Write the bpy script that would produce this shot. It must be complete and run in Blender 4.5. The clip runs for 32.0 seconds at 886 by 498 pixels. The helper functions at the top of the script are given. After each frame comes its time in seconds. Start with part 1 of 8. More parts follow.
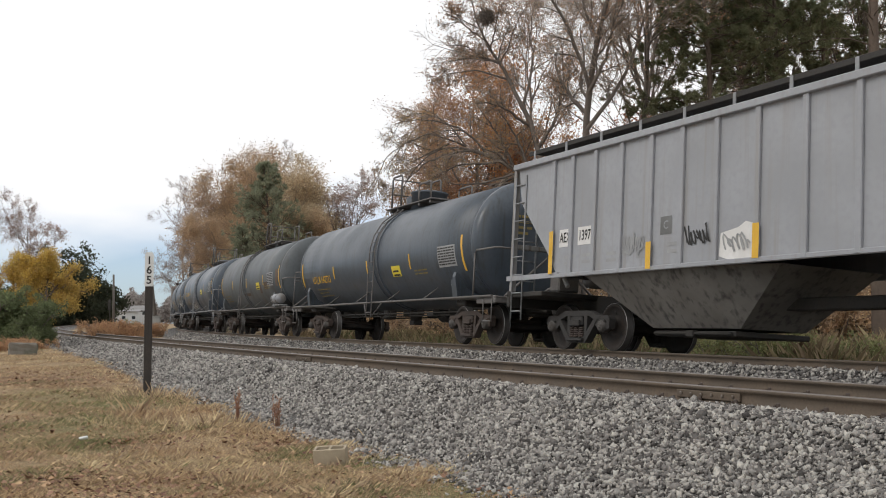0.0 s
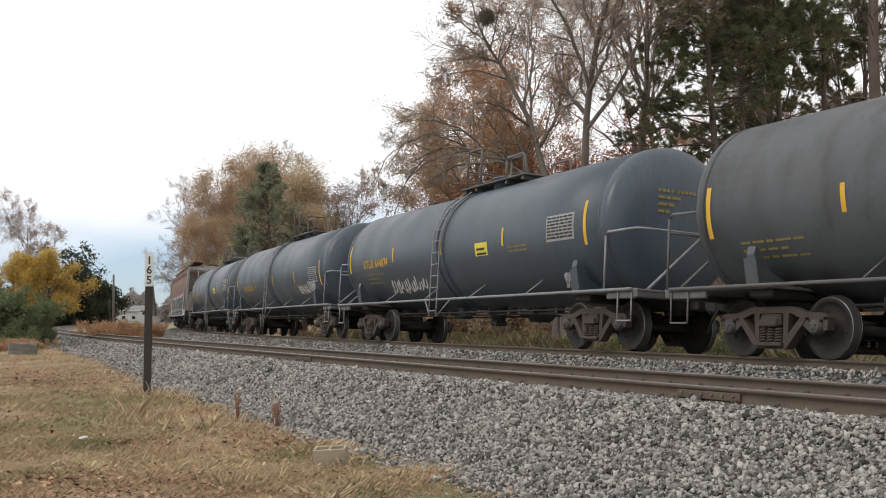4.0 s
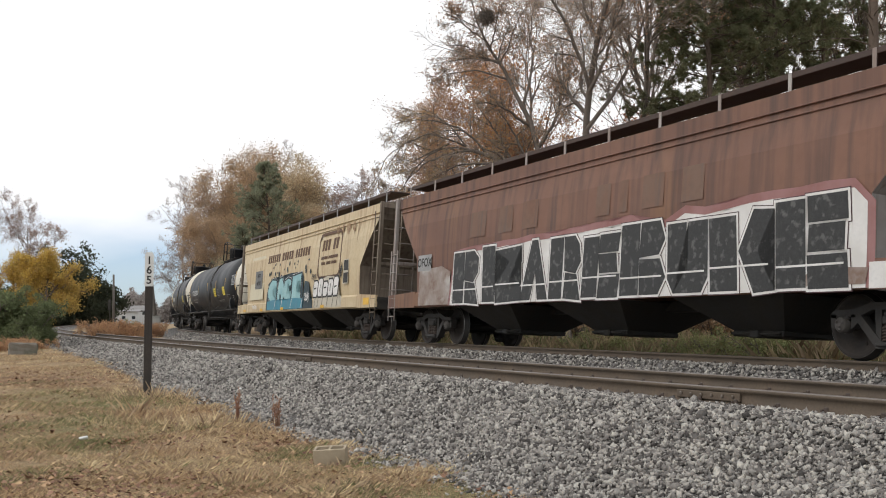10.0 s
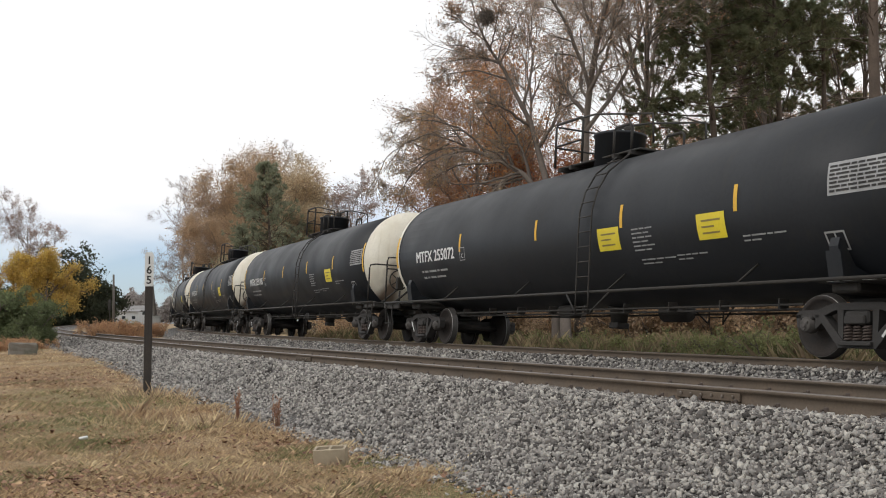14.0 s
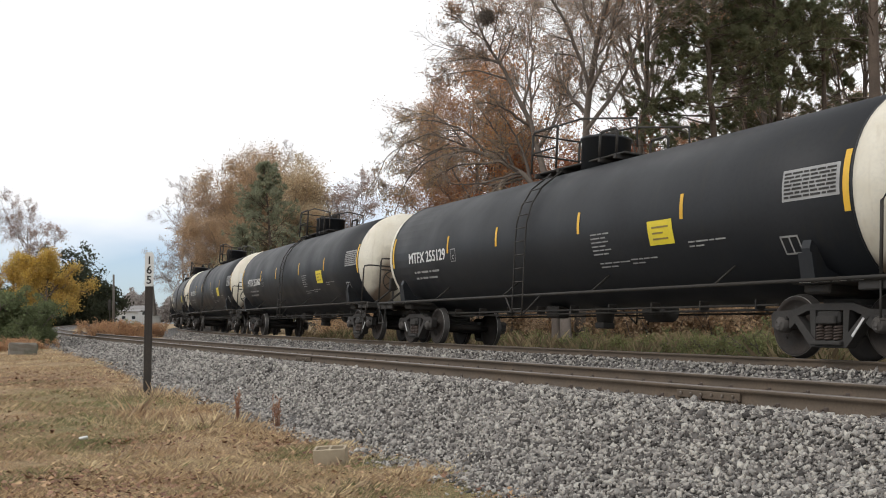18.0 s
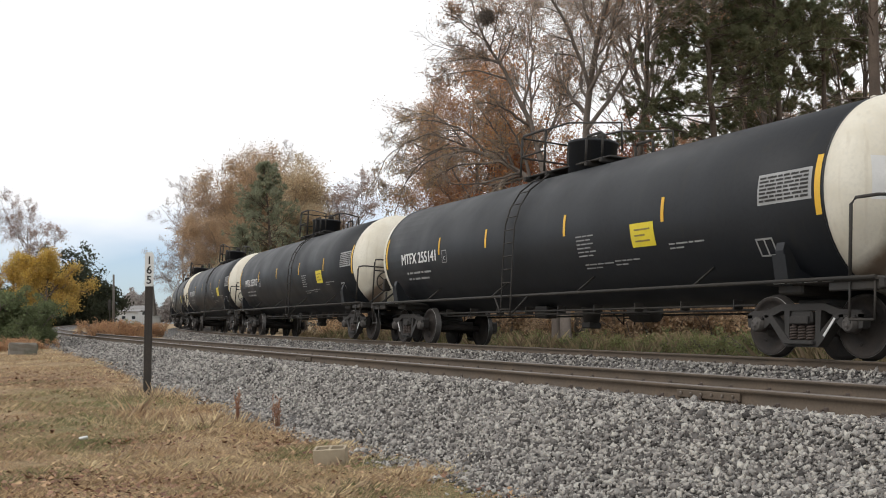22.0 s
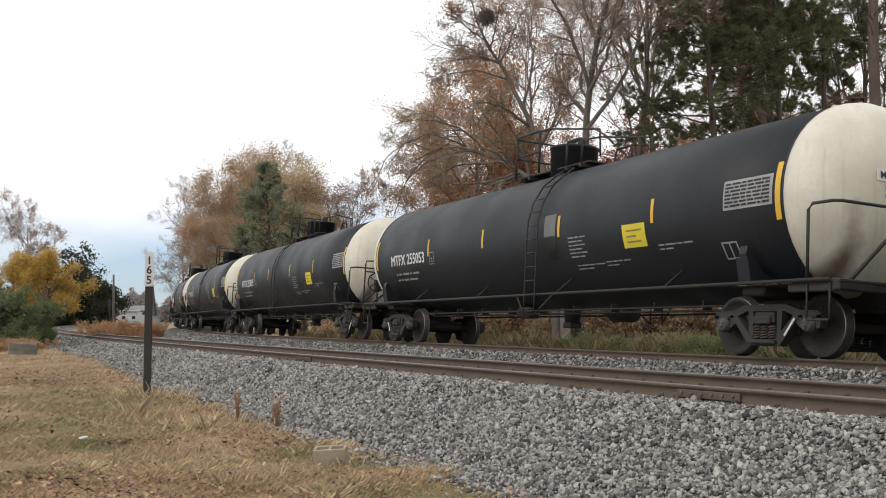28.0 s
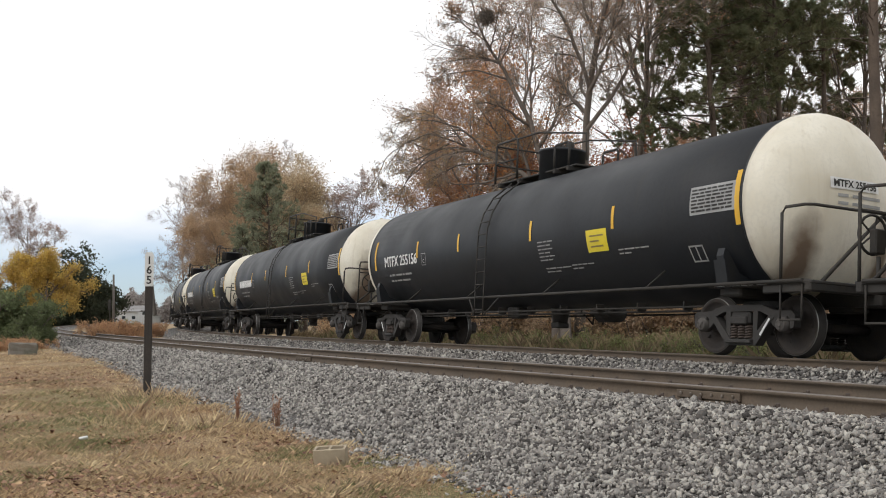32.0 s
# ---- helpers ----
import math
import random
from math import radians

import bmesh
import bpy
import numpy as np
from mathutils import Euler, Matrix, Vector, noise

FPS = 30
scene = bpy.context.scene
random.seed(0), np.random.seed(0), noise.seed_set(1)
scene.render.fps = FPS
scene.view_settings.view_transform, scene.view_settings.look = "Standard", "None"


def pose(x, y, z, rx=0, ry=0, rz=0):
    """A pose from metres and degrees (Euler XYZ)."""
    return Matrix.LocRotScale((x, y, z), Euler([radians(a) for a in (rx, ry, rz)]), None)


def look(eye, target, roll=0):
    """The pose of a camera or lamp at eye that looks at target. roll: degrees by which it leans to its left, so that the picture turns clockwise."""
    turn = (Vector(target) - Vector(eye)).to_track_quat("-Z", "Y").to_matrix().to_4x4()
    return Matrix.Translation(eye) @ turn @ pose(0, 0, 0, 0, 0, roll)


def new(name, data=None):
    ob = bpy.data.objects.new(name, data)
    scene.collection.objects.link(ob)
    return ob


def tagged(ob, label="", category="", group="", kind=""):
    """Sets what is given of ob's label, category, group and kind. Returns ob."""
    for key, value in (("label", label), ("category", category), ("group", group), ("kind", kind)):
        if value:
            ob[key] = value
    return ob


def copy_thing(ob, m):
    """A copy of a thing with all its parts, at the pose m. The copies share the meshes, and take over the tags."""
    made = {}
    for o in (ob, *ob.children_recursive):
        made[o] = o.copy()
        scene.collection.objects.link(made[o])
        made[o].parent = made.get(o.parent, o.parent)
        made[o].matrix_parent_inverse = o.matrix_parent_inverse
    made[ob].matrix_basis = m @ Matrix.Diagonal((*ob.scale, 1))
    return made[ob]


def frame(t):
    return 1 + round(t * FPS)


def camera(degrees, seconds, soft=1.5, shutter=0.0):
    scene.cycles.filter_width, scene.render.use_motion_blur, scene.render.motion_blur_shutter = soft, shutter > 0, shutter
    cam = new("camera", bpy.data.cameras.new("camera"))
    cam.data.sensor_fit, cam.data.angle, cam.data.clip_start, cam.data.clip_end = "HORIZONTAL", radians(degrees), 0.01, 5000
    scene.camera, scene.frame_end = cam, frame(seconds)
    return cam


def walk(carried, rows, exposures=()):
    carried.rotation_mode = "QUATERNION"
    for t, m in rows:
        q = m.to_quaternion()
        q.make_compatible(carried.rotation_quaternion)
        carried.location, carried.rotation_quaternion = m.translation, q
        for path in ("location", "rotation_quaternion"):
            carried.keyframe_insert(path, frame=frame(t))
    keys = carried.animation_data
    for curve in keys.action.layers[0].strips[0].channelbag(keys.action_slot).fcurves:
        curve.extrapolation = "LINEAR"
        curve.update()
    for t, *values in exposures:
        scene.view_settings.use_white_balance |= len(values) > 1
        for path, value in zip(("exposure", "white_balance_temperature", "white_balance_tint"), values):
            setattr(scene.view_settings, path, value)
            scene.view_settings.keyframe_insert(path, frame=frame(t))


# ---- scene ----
# ---------------------------------------------------------------- camera
EYE_H = 0.691
PITCH = 3.906
EXPOSURES = [(0.0, -0.08), (1.0, -0.05), (2.0, 0.0), (11.0, 0.0), (12.0, -0.1), (13.0, -0.16), (14.0, -0.08), (15.5, 0.0), (32.0, 0.0)]
cam = camera(46.04, 32.0, 1.0)
CAM_POSE = look((0, 0, EYE_H), (0, 100, EYE_H + 100 * math.tan(radians(PITCH))), -0.686)
walk(cam, [(0.0, CAM_POSE), (32.0, CAM_POSE)], EXPOSURES)

# ---------------------------------------------------------------- world and sun: bright overcast
SUN_EL, SUN_AZ = 42.0, 240.0
world = bpy.data.worlds.new("world")
scene.world = world
world.use_nodes = True
wn = world.node_tree
wn.nodes.clear()


def wnode(kind, **values):
    n = wn.nodes.new(kind)
    for key, v in values.items():
        n.inputs[int(key[1:])].default_value = v
    return n


w_out = wnode("ShaderNodeOutputWorld")
w_bg = wnode("ShaderNodeBackground", i1=1.0)
w_sky = wnode("ShaderNodeTexSky")
w_sky.sky_type = "NISHITA"
w_sky.sun_disc = False
w_sky.sun_elevation = radians(SUN_EL)
w_sky.sun_rotation = radians(SUN_AZ)
w_sky.air_density, w_sky.dust_density, w_sky.ozone_density = 1.0, 0.6, 2.0
w_gain = wnode("ShaderNodeMix")
w_gain.data_type, w_gain.blend_type = "RGBA", "MULTIPLY"
w_gain.inputs[0].default_value = 1.0
w_gain.inputs[7].default_value = (0.072, 0.098, 0.138, 1)
w_tc = wnode("ShaderNodeTexCoord")
w_map = wnode("ShaderNodeMapping")
w_map.inputs[3].default_value = (1.0, 1.0, 3.5)
w_noise = wnode("ShaderNodeTexNoise")
w_noise.inputs["Scale"].default_value = 2.2
w_noise.inputs["Detail"].default_value = 6.0
w_noise.inputs["Roughness"].default_value = 0.5
w_sep = wnode("ShaderNodeSeparateXYZ")
w_el = wnode("ShaderNodeMapRange", i1=0.02, i2=0.2, i3=-0.3, i4=0.4)
w_add = wnode("ShaderNodeMath")
w_add.operation = "ADD"
w_cov = wnode("ShaderNodeMapRange", i1=0.34, i2=0.66, i3=0.28, i4=1.0)
w_mix = wnode("ShaderNodeMix")
w_mix.data_type = "RGBA"
w_mix.inputs[7].default_value = (1.08, 1.085, 1.1, 1)
for a, b in ((w_sky.outputs[0], w_gain.inputs[6]), (w_tc.outputs["Generated"], w_map.inputs[0]), (w_map.outputs[0], w_noise.inputs["Vector"]),
             (w_tc.outputs["Generated"], w_sep.inputs[0]), (w_sep.outputs[2], w_el.inputs[0]), (w_el.outputs[0], w_add.inputs[0]),
             (w_noise.outputs["Fac"], w_add.inputs[1]), (w_add.outputs[0], w_cov.inputs[0]), (w_cov.outputs[0], w_mix.inputs[0]),
             (w_gain.outputs[2], w_mix.inputs[6]), (w_mix.outputs[2], w_bg.inputs[0]), (w_bg.outputs[0], w_out.inputs[0])):
    wn.links.new(a, b)
sun_data = bpy.data.lights.new("sun", "SUN")
sun_data.energy, sun_data.angle, sun_data.color = 0.9, radians(25), (1.0, 0.96, 0.9)
sun = new("sun", sun_data)
sd = Vector((math.sin(radians(SUN_AZ)) * math.cos(radians(SUN_EL)), math.cos(radians(SUN_AZ)) * math.cos(radians(SUN_EL)), math.sin(radians(SUN_EL))))
sun.matrix_basis = look(sd * 60, (0, 0, 0))

# ---------------------------------------------------------------- materials


def mat(name, c1, c2=None, s1=2.0, s2=30.0, rough=0.6, metal=0.0, bump=0.15, bs=60.0, c3=None, streak=None, island=0.0, obrand=0.0, spec=0.5,
        streak_scale=(9, 9, 0.35), streak_lo=0.5, streak_hi=0.72, stain=None, blot=None):
    """A surface with colour variation at two scales, relief and, if given, runs of dirt."""
    m = bpy.data.materials.new(name)
    m.use_nodes = True
    nt = m.node_tree
    N, K = nt.nodes.new, nt.links.new
    p = nt.nodes["Principled BSDF"]
    p.inputs["Metallic"].default_value = metal
    p.inputs["Specular IOR Level"].default_value = spec
    c2 = c2 or tuple(v * 0.75 for v in c1)
    c3 = c3 or tuple(v * 0.85 for v in c1)
    tc = N("ShaderNodeTexCoord")

    def noise_tex(scale, detail=4.0, vec=None):
        n = N("ShaderNodeTexNoise")
        n.inputs["Scale"].default_value, n.inputs["Detail"].default_value = scale, detail
        K(vec or tc.outputs["Object"], n.inputs["Vector"])
        return n

    def ranged(sock, lo, hi, a=0.0, b=1.0):
        r = N("ShaderNodeMapRange")
        for i, v in enumerate((lo, hi, a, b)):
            r.inputs[i + 1].default_value = v
        K(sock, r.inputs[0])
        return r.outputs[0]

    def mixed(f, a, b, blend="MIX"):
        x = N("ShaderNodeMix")
        x.data_type, x.blend_type = "RGBA", blend
        for sock, v in ((x.inputs[0], f), (x.inputs[6], a), (x.inputs[7], b)):
            if isinstance(v, (int, float)):
                sock.default_value = v
            elif isinstance(v, tuple):
                sock.default_value = (*v, 1)
            else:
                K(v, sock)
        return x.outputs[2]

    n1, n2 = noise_tex(s1, 5), noise_tex(s2, 3)
    col = mixed(ranged(n1.outputs["Fac"], 0.35, 0.65), c1, c2)
    col = mixed(ranged(n2.outputs["Fac"], 0.45, 0.75, 0, 0.7), col, c3)
    if stain:
        n4 = noise_tex(s1 * 0.6, 6)
        col = mixed(ranged(n4.outputs["Fac"], 0.56, 0.66, 0, 0.85), col, stain)
    if streak:
        mp = N("ShaderNodeMapping")
        mp.inputs[3].default_value = streak_scale
        K(tc.outputs["Object"], mp.inputs[0])
        n3 = noise_tex(1.0, 5, mp.outputs[0])
        col = mixed(ranged(n3.outputs["Fac"], streak_lo, streak_hi, 0, 0.8), col, streak)
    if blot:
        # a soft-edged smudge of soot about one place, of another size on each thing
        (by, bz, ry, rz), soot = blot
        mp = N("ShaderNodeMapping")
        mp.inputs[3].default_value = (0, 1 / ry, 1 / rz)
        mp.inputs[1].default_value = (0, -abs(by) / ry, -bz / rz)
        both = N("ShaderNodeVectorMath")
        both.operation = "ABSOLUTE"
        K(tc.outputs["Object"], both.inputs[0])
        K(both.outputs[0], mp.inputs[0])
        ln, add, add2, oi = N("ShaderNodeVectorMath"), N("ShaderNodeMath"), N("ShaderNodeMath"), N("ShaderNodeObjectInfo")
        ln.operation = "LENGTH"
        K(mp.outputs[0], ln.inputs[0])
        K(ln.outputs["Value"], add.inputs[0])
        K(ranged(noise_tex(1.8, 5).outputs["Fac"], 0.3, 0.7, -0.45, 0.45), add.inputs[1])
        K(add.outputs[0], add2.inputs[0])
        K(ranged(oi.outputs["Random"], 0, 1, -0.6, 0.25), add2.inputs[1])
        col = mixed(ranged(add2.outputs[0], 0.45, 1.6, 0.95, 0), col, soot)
    for amount, kind, out in ((island, "ShaderNodeNewGeometry", "Random Per Island"), (obrand, "ShaderNodeObjectInfo", "Random")):
        if amount:
            g = N(kind)
            hs = N("ShaderNodeHueSaturation")
            K(ranged(g.outputs[out], 0, 1, 1 - amount, 1 + amount), hs.inputs["Value"])
            K(ranged(g.outputs[out], 0, 1, 0.5 - 0.03 * amount, 0.5 + 0.03 * amount), hs.inputs["Hue"])
            K(col, hs.inputs["Color"])
            col = hs.outputs[0]
    K(col, p.inputs["Base Color"])
    K(ranged(n1.outputs["Fac"], 0.3, 0.7, max(0.02, rough - 0.1), min(1, rough + 0.1)), p.inputs["Roughness"])
    if bump:
        b = N("ShaderNodeBump")
        b.inputs["Strength"].default_value, b.inputs["Distance"].default_value = bump, 0.02
        K(noise_tex(bs, 4).outputs["Fac"], b.inputs["Height"])
        K(b.outputs[0], p.inputs["Normal"])
    return m


M = {}
M["black"] = mat("black_tank_paint", (0.0165, 0.0185, 0.022), (0.0215, 0.023, 0.0265), 0.7, 14, 0.5, spec=0.3, bump=0.03, bs=8, streak=(0.027, 0.026, 0.024), streak_lo=0.56, streak_hi=0.8, streak_scale=(5, 5, 0.5))
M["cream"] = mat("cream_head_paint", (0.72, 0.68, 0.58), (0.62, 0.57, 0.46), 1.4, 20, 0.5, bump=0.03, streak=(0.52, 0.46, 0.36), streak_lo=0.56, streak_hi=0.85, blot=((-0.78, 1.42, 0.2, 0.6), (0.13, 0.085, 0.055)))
M["grey_tank"] = mat("slate_tank_paint", (0.060, 0.077, 0.10), (0.074, 0.092, 0.114), 0.8, 12, 0.42, bump=0.03, bs=8, streak=(0.06, 0.064, 0.062))
M["dark_tank"] = mat("dark_tank_paint", (0.055, 0.068, 0.086), (0.07, 0.083, 0.10), 0.8, 12, 0.4, bump=0.03, bs=8, streak=(0.04, 0.042, 0.04))
M["dirty_tank"] = mat("dirty_tank_paint", (0.075, 0.086, 0.093), (0.092, 0.1, 0.105), 0.7, 10, 0.5, stain=(0.085, 0.07, 0.055), bump=0.06, bs=10, streak=(0.045, 0.04, 0.036), streak_lo=0.5, streak_scale=(2, 2, 0.5))
M["hop_grey"] = mat("grey_hopper_paint", (0.33, 0.335, 0.355), (0.29, 0.295, 0.31), 0.8, 10, 0.55, bump=0.03, streak=(0.28, 0.27, 0.26), streak_lo=0.54)
M["hop_brown"] = mat("rust_brown_paint", (0.205, 0.10, 0.065), (0.155, 0.085, 0.065), 0.5, 6, 0.7, bump=0.05, streak=(0.085, 0.052, 0.043), streak_lo=0.46, streak_hi=0.68, streak_scale=(5, 5, 0.22), stain=(0.235, 0.125, 0.07))
M["hop_tan"] = mat("weathered_tan_paint", (0.55, 0.43, 0.255), (0.59, 0.49, 0.325), 0.6, 9, 0.6, bump=0.04, streak=(0.32, 0.19, 0.105), streak_lo=0.5, streak_hi=0.72, streak_scale=(4.5, 4.5, 0.3), stain=(0.5, 0.375, 0.22))
M["tan_patch"] = mat("fresh_tan_paint", (0.62, 0.56, 0.40), (0.58, 0.52, 0.38), 0.9, 9, 0.6, bump=0.03)
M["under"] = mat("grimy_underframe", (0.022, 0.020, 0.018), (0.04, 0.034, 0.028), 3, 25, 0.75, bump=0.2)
M["truck"] = mat("rusty_cast_steel", (0.055, 0.042, 0.036), (0.085, 0.062, 0.05), 4, 30, 0.85, bump=0.25)
M["truck_dark"] = mat("dark_cast_steel", (0.03, 0.028, 0.026), (0.048, 0.043, 0.04), 4, 30, 0.8, bump=0.25)
M["wheel"] = mat("wheel_plate_steel", (0.030, 0.026, 0.024), (0.05, 0.040, 0.034), 5, 30, 0.8, 0.0, bump=0.15, spec=0.3)
M["tread_dark"] = mat("dull_tread_steel", (0.05, 0.046, 0.043), (0.035, 0.031, 0.028), 5, 30, 0.55, 0.3, bump=0.05)
M["tread"] = mat("worn_tread_steel", (0.3, 0.29, 0.28), (0.2, 0.19, 0.18), 5, 30, 0.4, 0.8, bump=0.03)
M["railhead"] = mat("polished_rail_steel", (0.20, 0.175, 0.155), (0.15, 0.125, 0.11), 1.5, 20, 0.4, 0.5, bump=0.05)
M["rail"] = mat("rusty_rail_steel", (0.095, 0.072, 0.052), (0.13, 0.097, 0.07), 2, 30, 0.85, bump=0.2)
M["tie"] = mat("creosoted_timber", (0.06, 0.05, 0.04), (0.10, 0.085, 0.07), 3, 30, 0.9, bump=0.4, bs=30, obrand=0.3)
M["white"] = mat("white_lettering", (0.75, 0.75, 0.74), (0.65, 0.65, 0.64), 3, 30, 0.6, bump=0)
M["dim_white"] = mat("faded_lettering", (0.34, 0.34, 0.33), (0.25, 0.25, 0.25), 3, 30, 0.6, bump=0)
M["yellow"] = mat("yellow_reflective_tape", (0.75, 0.44, 0.035), (0.65, 0.37, 0.03), 3, 30, 0.5, bump=0)
M["ylabel"] = mat("yellow_placard", (0.78, 0.62, 0.03), (0.68, 0.55, 0.05), 3, 30, 0.5, bump=0)
M["faded_yellow"] = mat("faded_yellow_lettering", (0.28, 0.205, 0.06), (0.2, 0.16, 0.06), 3, 30, 0.6, bump=0)
M["plate"] = mat("stencil_panel", (0.36, 0.36, 0.36), (0.28, 0.28, 0.28), 3, 30, 0.6, bump=0)
M["dark_ink"] = mat("dark_lettering", (0.03, 0.028, 0.026), None, 3, 30, 0.7, bump=0)
M["brown_ink"] = mat("brown_lettering", (0.10, 0.05, 0.028), (0.13, 0.07, 0.04), 3, 30, 0.7, bump=0)
M["grey_patch"] = mat("grey_patch_paint", (0.17, 0.17, 0.165), None, 3, 30, 0.6, bump=0)
M["teal"] = mat("teal_spray_paint", (0.035, 0.19, 0.27), (0.05, 0.25, 0.33), 2, 20, 0.5, bump=0)
M["pale_teal"] = mat("pale_teal_spray_paint", (0.22, 0.43, 0.46), (0.33, 0.54, 0.55), 2, 20, 0.5, bump=0)
M["spray_white"] = mat("white_spray_paint", (0.74, 0.72, 0.70), (0.62, 0.6, 0.57), 2, 20, 0.6, bump=0)
M["ladder"] = mat("painted_ladder_steel", (0.28, 0.285, 0.295), (0.2, 0.2, 0.2), 3, 20, 0.6, bump=0.05)
M["galv"] = mat("grey_grating", (0.11, 0.10, 0.095), (0.15, 0.14, 0.13), 3, 20, 0.7, bump=0.1)
M["brown_steel"] = mat("rusted_walkway", (0.055, 0.036, 0.03), (0.08, 0.052, 0.042), 3, 20, 0.8, bump=0.1)
# ---------------------------------------------------------------- mesh helpers


def part(name, bm, material, parent=None, label=""):
    """Links a bmesh as one mesh object, under a thing or part if one is given."""
    me = bpy.data.meshes.new(name)
    bm.to_mesh(me)
    bm.free()
    return link(name, me, material, parent, label)


def link(name, me, material, parent=None, label=""):
    ob = new(name, me)
    for m in material if isinstance(material, (list, tuple)) else [material]:
        if len(me.materials) < (len(material) if isinstance(material, (list, tuple)) else 1):
            me.materials.append(m)
    if parent is not None:
        ob.parent = parent
    if label:
        tagged(ob, label)
    return ob


def fast_mesh(name, verts, faces, smooth=False):
    """A mesh from numpy arrays: faces all with the same number of corners."""
    me = bpy.data.meshes.new(name)
    verts, faces = np.asarray(verts, np.float32), np.asarray(faces, np.int32)
    k = faces.shape[1]
    me.vertices.add(len(verts))
    me.vertices.foreach_set("co", verts.ravel())
    me.loops.add(faces.size)
    me.loops.foreach_set("vertex_index", faces.ravel())
    me.polygons.add(len(faces))
    me.polygons.foreach_set("loop_start", np.arange(0, faces.size, k, dtype=np.int32))
    if smooth:
        me.polygons.foreach_set("use_smooth", np.ones(len(faces), bool))
    me.update(calc_edges=True)
    return me


def B():
    return bmesh.new()


def box(bm, c, s, bev=0.0, rx=0, ry=0, rz=0, mi=0):
    """A box of size s about c, with bevelled edges."""
    r = bmesh.ops.create_cube(bm, size=1.0, matrix=pose(*c, rx, ry, rz) @ Matrix.Diagonal((*s, 1)))
    vs = r["verts"]
    fs = {f for v in vs for f in v.link_faces}
    for f in fs:
        f.material_index = mi
    if bev:
        es = list({e for v in vs for e in v.link_edges})
        bmesh.ops.bevel(bm, geom=es, offset=bev, segments=1, affect="EDGES")
    return bm


def rod(bm, pts, r, n=6, mi=0, close=False, smooth=True):
    """A bar of round section along a line of points."""
    pts = [Vector(p) for p in pts]
    rings = []
    up = Vector((0, 0, 1))
    for i, p in enumerate(pts):
        a, b = pts[max(0, i - 1)], pts[min(len(pts) - 1, i + 1)]
        t = (b - a).normalized()
        e = up if abs(t.dot(up)) < 0.9 else Vector((1, 0, 0))
        x = t.cross(e).normalized()
        y = t.cross(x)
        rr = r[i] if isinstance(r, (list, tuple)) else r
        rings.append([bm.verts.new(p + x * (math.cos(6.28319 * k / n) * rr) + y * (math.sin(6.28319 * k / n) * rr)) for k in range(n)])
    for a, b in zip(rings, rings[1:]):
        for k in range(n):
            f = bm.faces.new((a[k], a[(k + 1) % n], b[(k + 1) % n], b[k]))
            f.material_index, f.smooth = mi, smooth
    for ring, flip in ((rings[0], True), (rings[-1], False)):
        f = bm.faces.new(ring[::-1] if flip else ring)
        f.material_index = mi
    return bm


def lathe(bm, prof, axis="x", c=(0, 0, 0), n=24, mi=0, smooth=True, sharp_mi=None):
    """Turns a profile of (along, radius) pairs about an axis through c. sharp_mi gives each band's material."""
    rings = []
    for a, r in prof:
        ring = []
        for k in range(n):
            w = 2 * math.pi * k / n
            u, v = r * math.cos(w), r * math.sin(w)
            p = {"x": (a, u, v), "y": (u, a, v), "z": (u, v, a)}[axis]
            ring.append(bm.verts.new((p[0] + c[0], p[1] + c[1], p[2] + c[2])))
        rings.append(ring)
    for i, (a, b) in enumerate(zip(rings, rings[1:])):
        for k in range(n):
            f = bm.faces.new((a[k], a[(k + 1) % n], b[(k + 1) % n], b[k]))
            f.smooth = smooth
            f.material_index = sharp_mi[i] if sharp_mi else mi
    for ring in (rings[0], rings[-1]):
        f = bm.faces.new(ring)
        f.material_index = sharp_mi[0] if sharp_mi else mi
    bmesh.ops.recalc_face_normals(bm, faces=bm.faces)
    return bm


def slab(bm, outline, y0, y1, mi=0, plane="xz"):
    """A plate: an outline in a plane, between two depths."""
    def at(u, v, d):
        return {"xz": (u, d, v), "yz": (d, u, v), "xy": (u, v, d)}[plane]
    a = [bm.verts.new(at(u, v, y0)) for u, v in outline]
    b = [bm.verts.new(at(u, v, y1)) for u, v in outline]
    n = len(a)
    fs = [bm.faces.new(a), bm.faces.new(b[::-1])]
    for k in range(n):
        fs.append(bm.faces.new((a[k], b[k], b[(k + 1) % n], a[(k + 1) % n])))
    for f in fs:
        f.material_index = mi
    bmesh.ops.recalc_face_normals(bm, faces=fs)
    return bm


def letters(text, size, align="CENTER", bold=0.0):
    """A flat mesh of writing in its own x, y plane."""
    cu = bpy.data.curves.new("writing", "FONT")
    cu.body, cu.size, cu.align_x, cu.align_y, cu.offset, cu.resolution_u = text, size, align, "CENTER", bold, 3
    ob = bpy.data.objects.new("writing", cu)
    scene.collection.objects.link(ob)
    bpy.context.view_layer.update()
    me = bpy.data.meshes.new_from_object(ob)
    bpy.data.objects.remove(ob)
    return me


def fat_letters(text, size, align, grow):
    """Heavier writing: the same letters laid down three times, a little apart."""
    me = letters(text, size, align)
    V, F = [], []
    for dx, dy, dz in ((-grow, 0, 0), (grow, 0, 0.001), (0, grow * 0.7, 0.002)):
        k = len(V)
        V += [(v.co.x + dx, v.co.y + dy, dz) for v in me.vertices]
        F += [tuple(k + i for i in p.vertices) for p in me.polygons]
    bpy.data.meshes.remove(me)
    me = bpy.data.meshes.new("lettering")
    me.from_pydata(V, [], F)
    return me


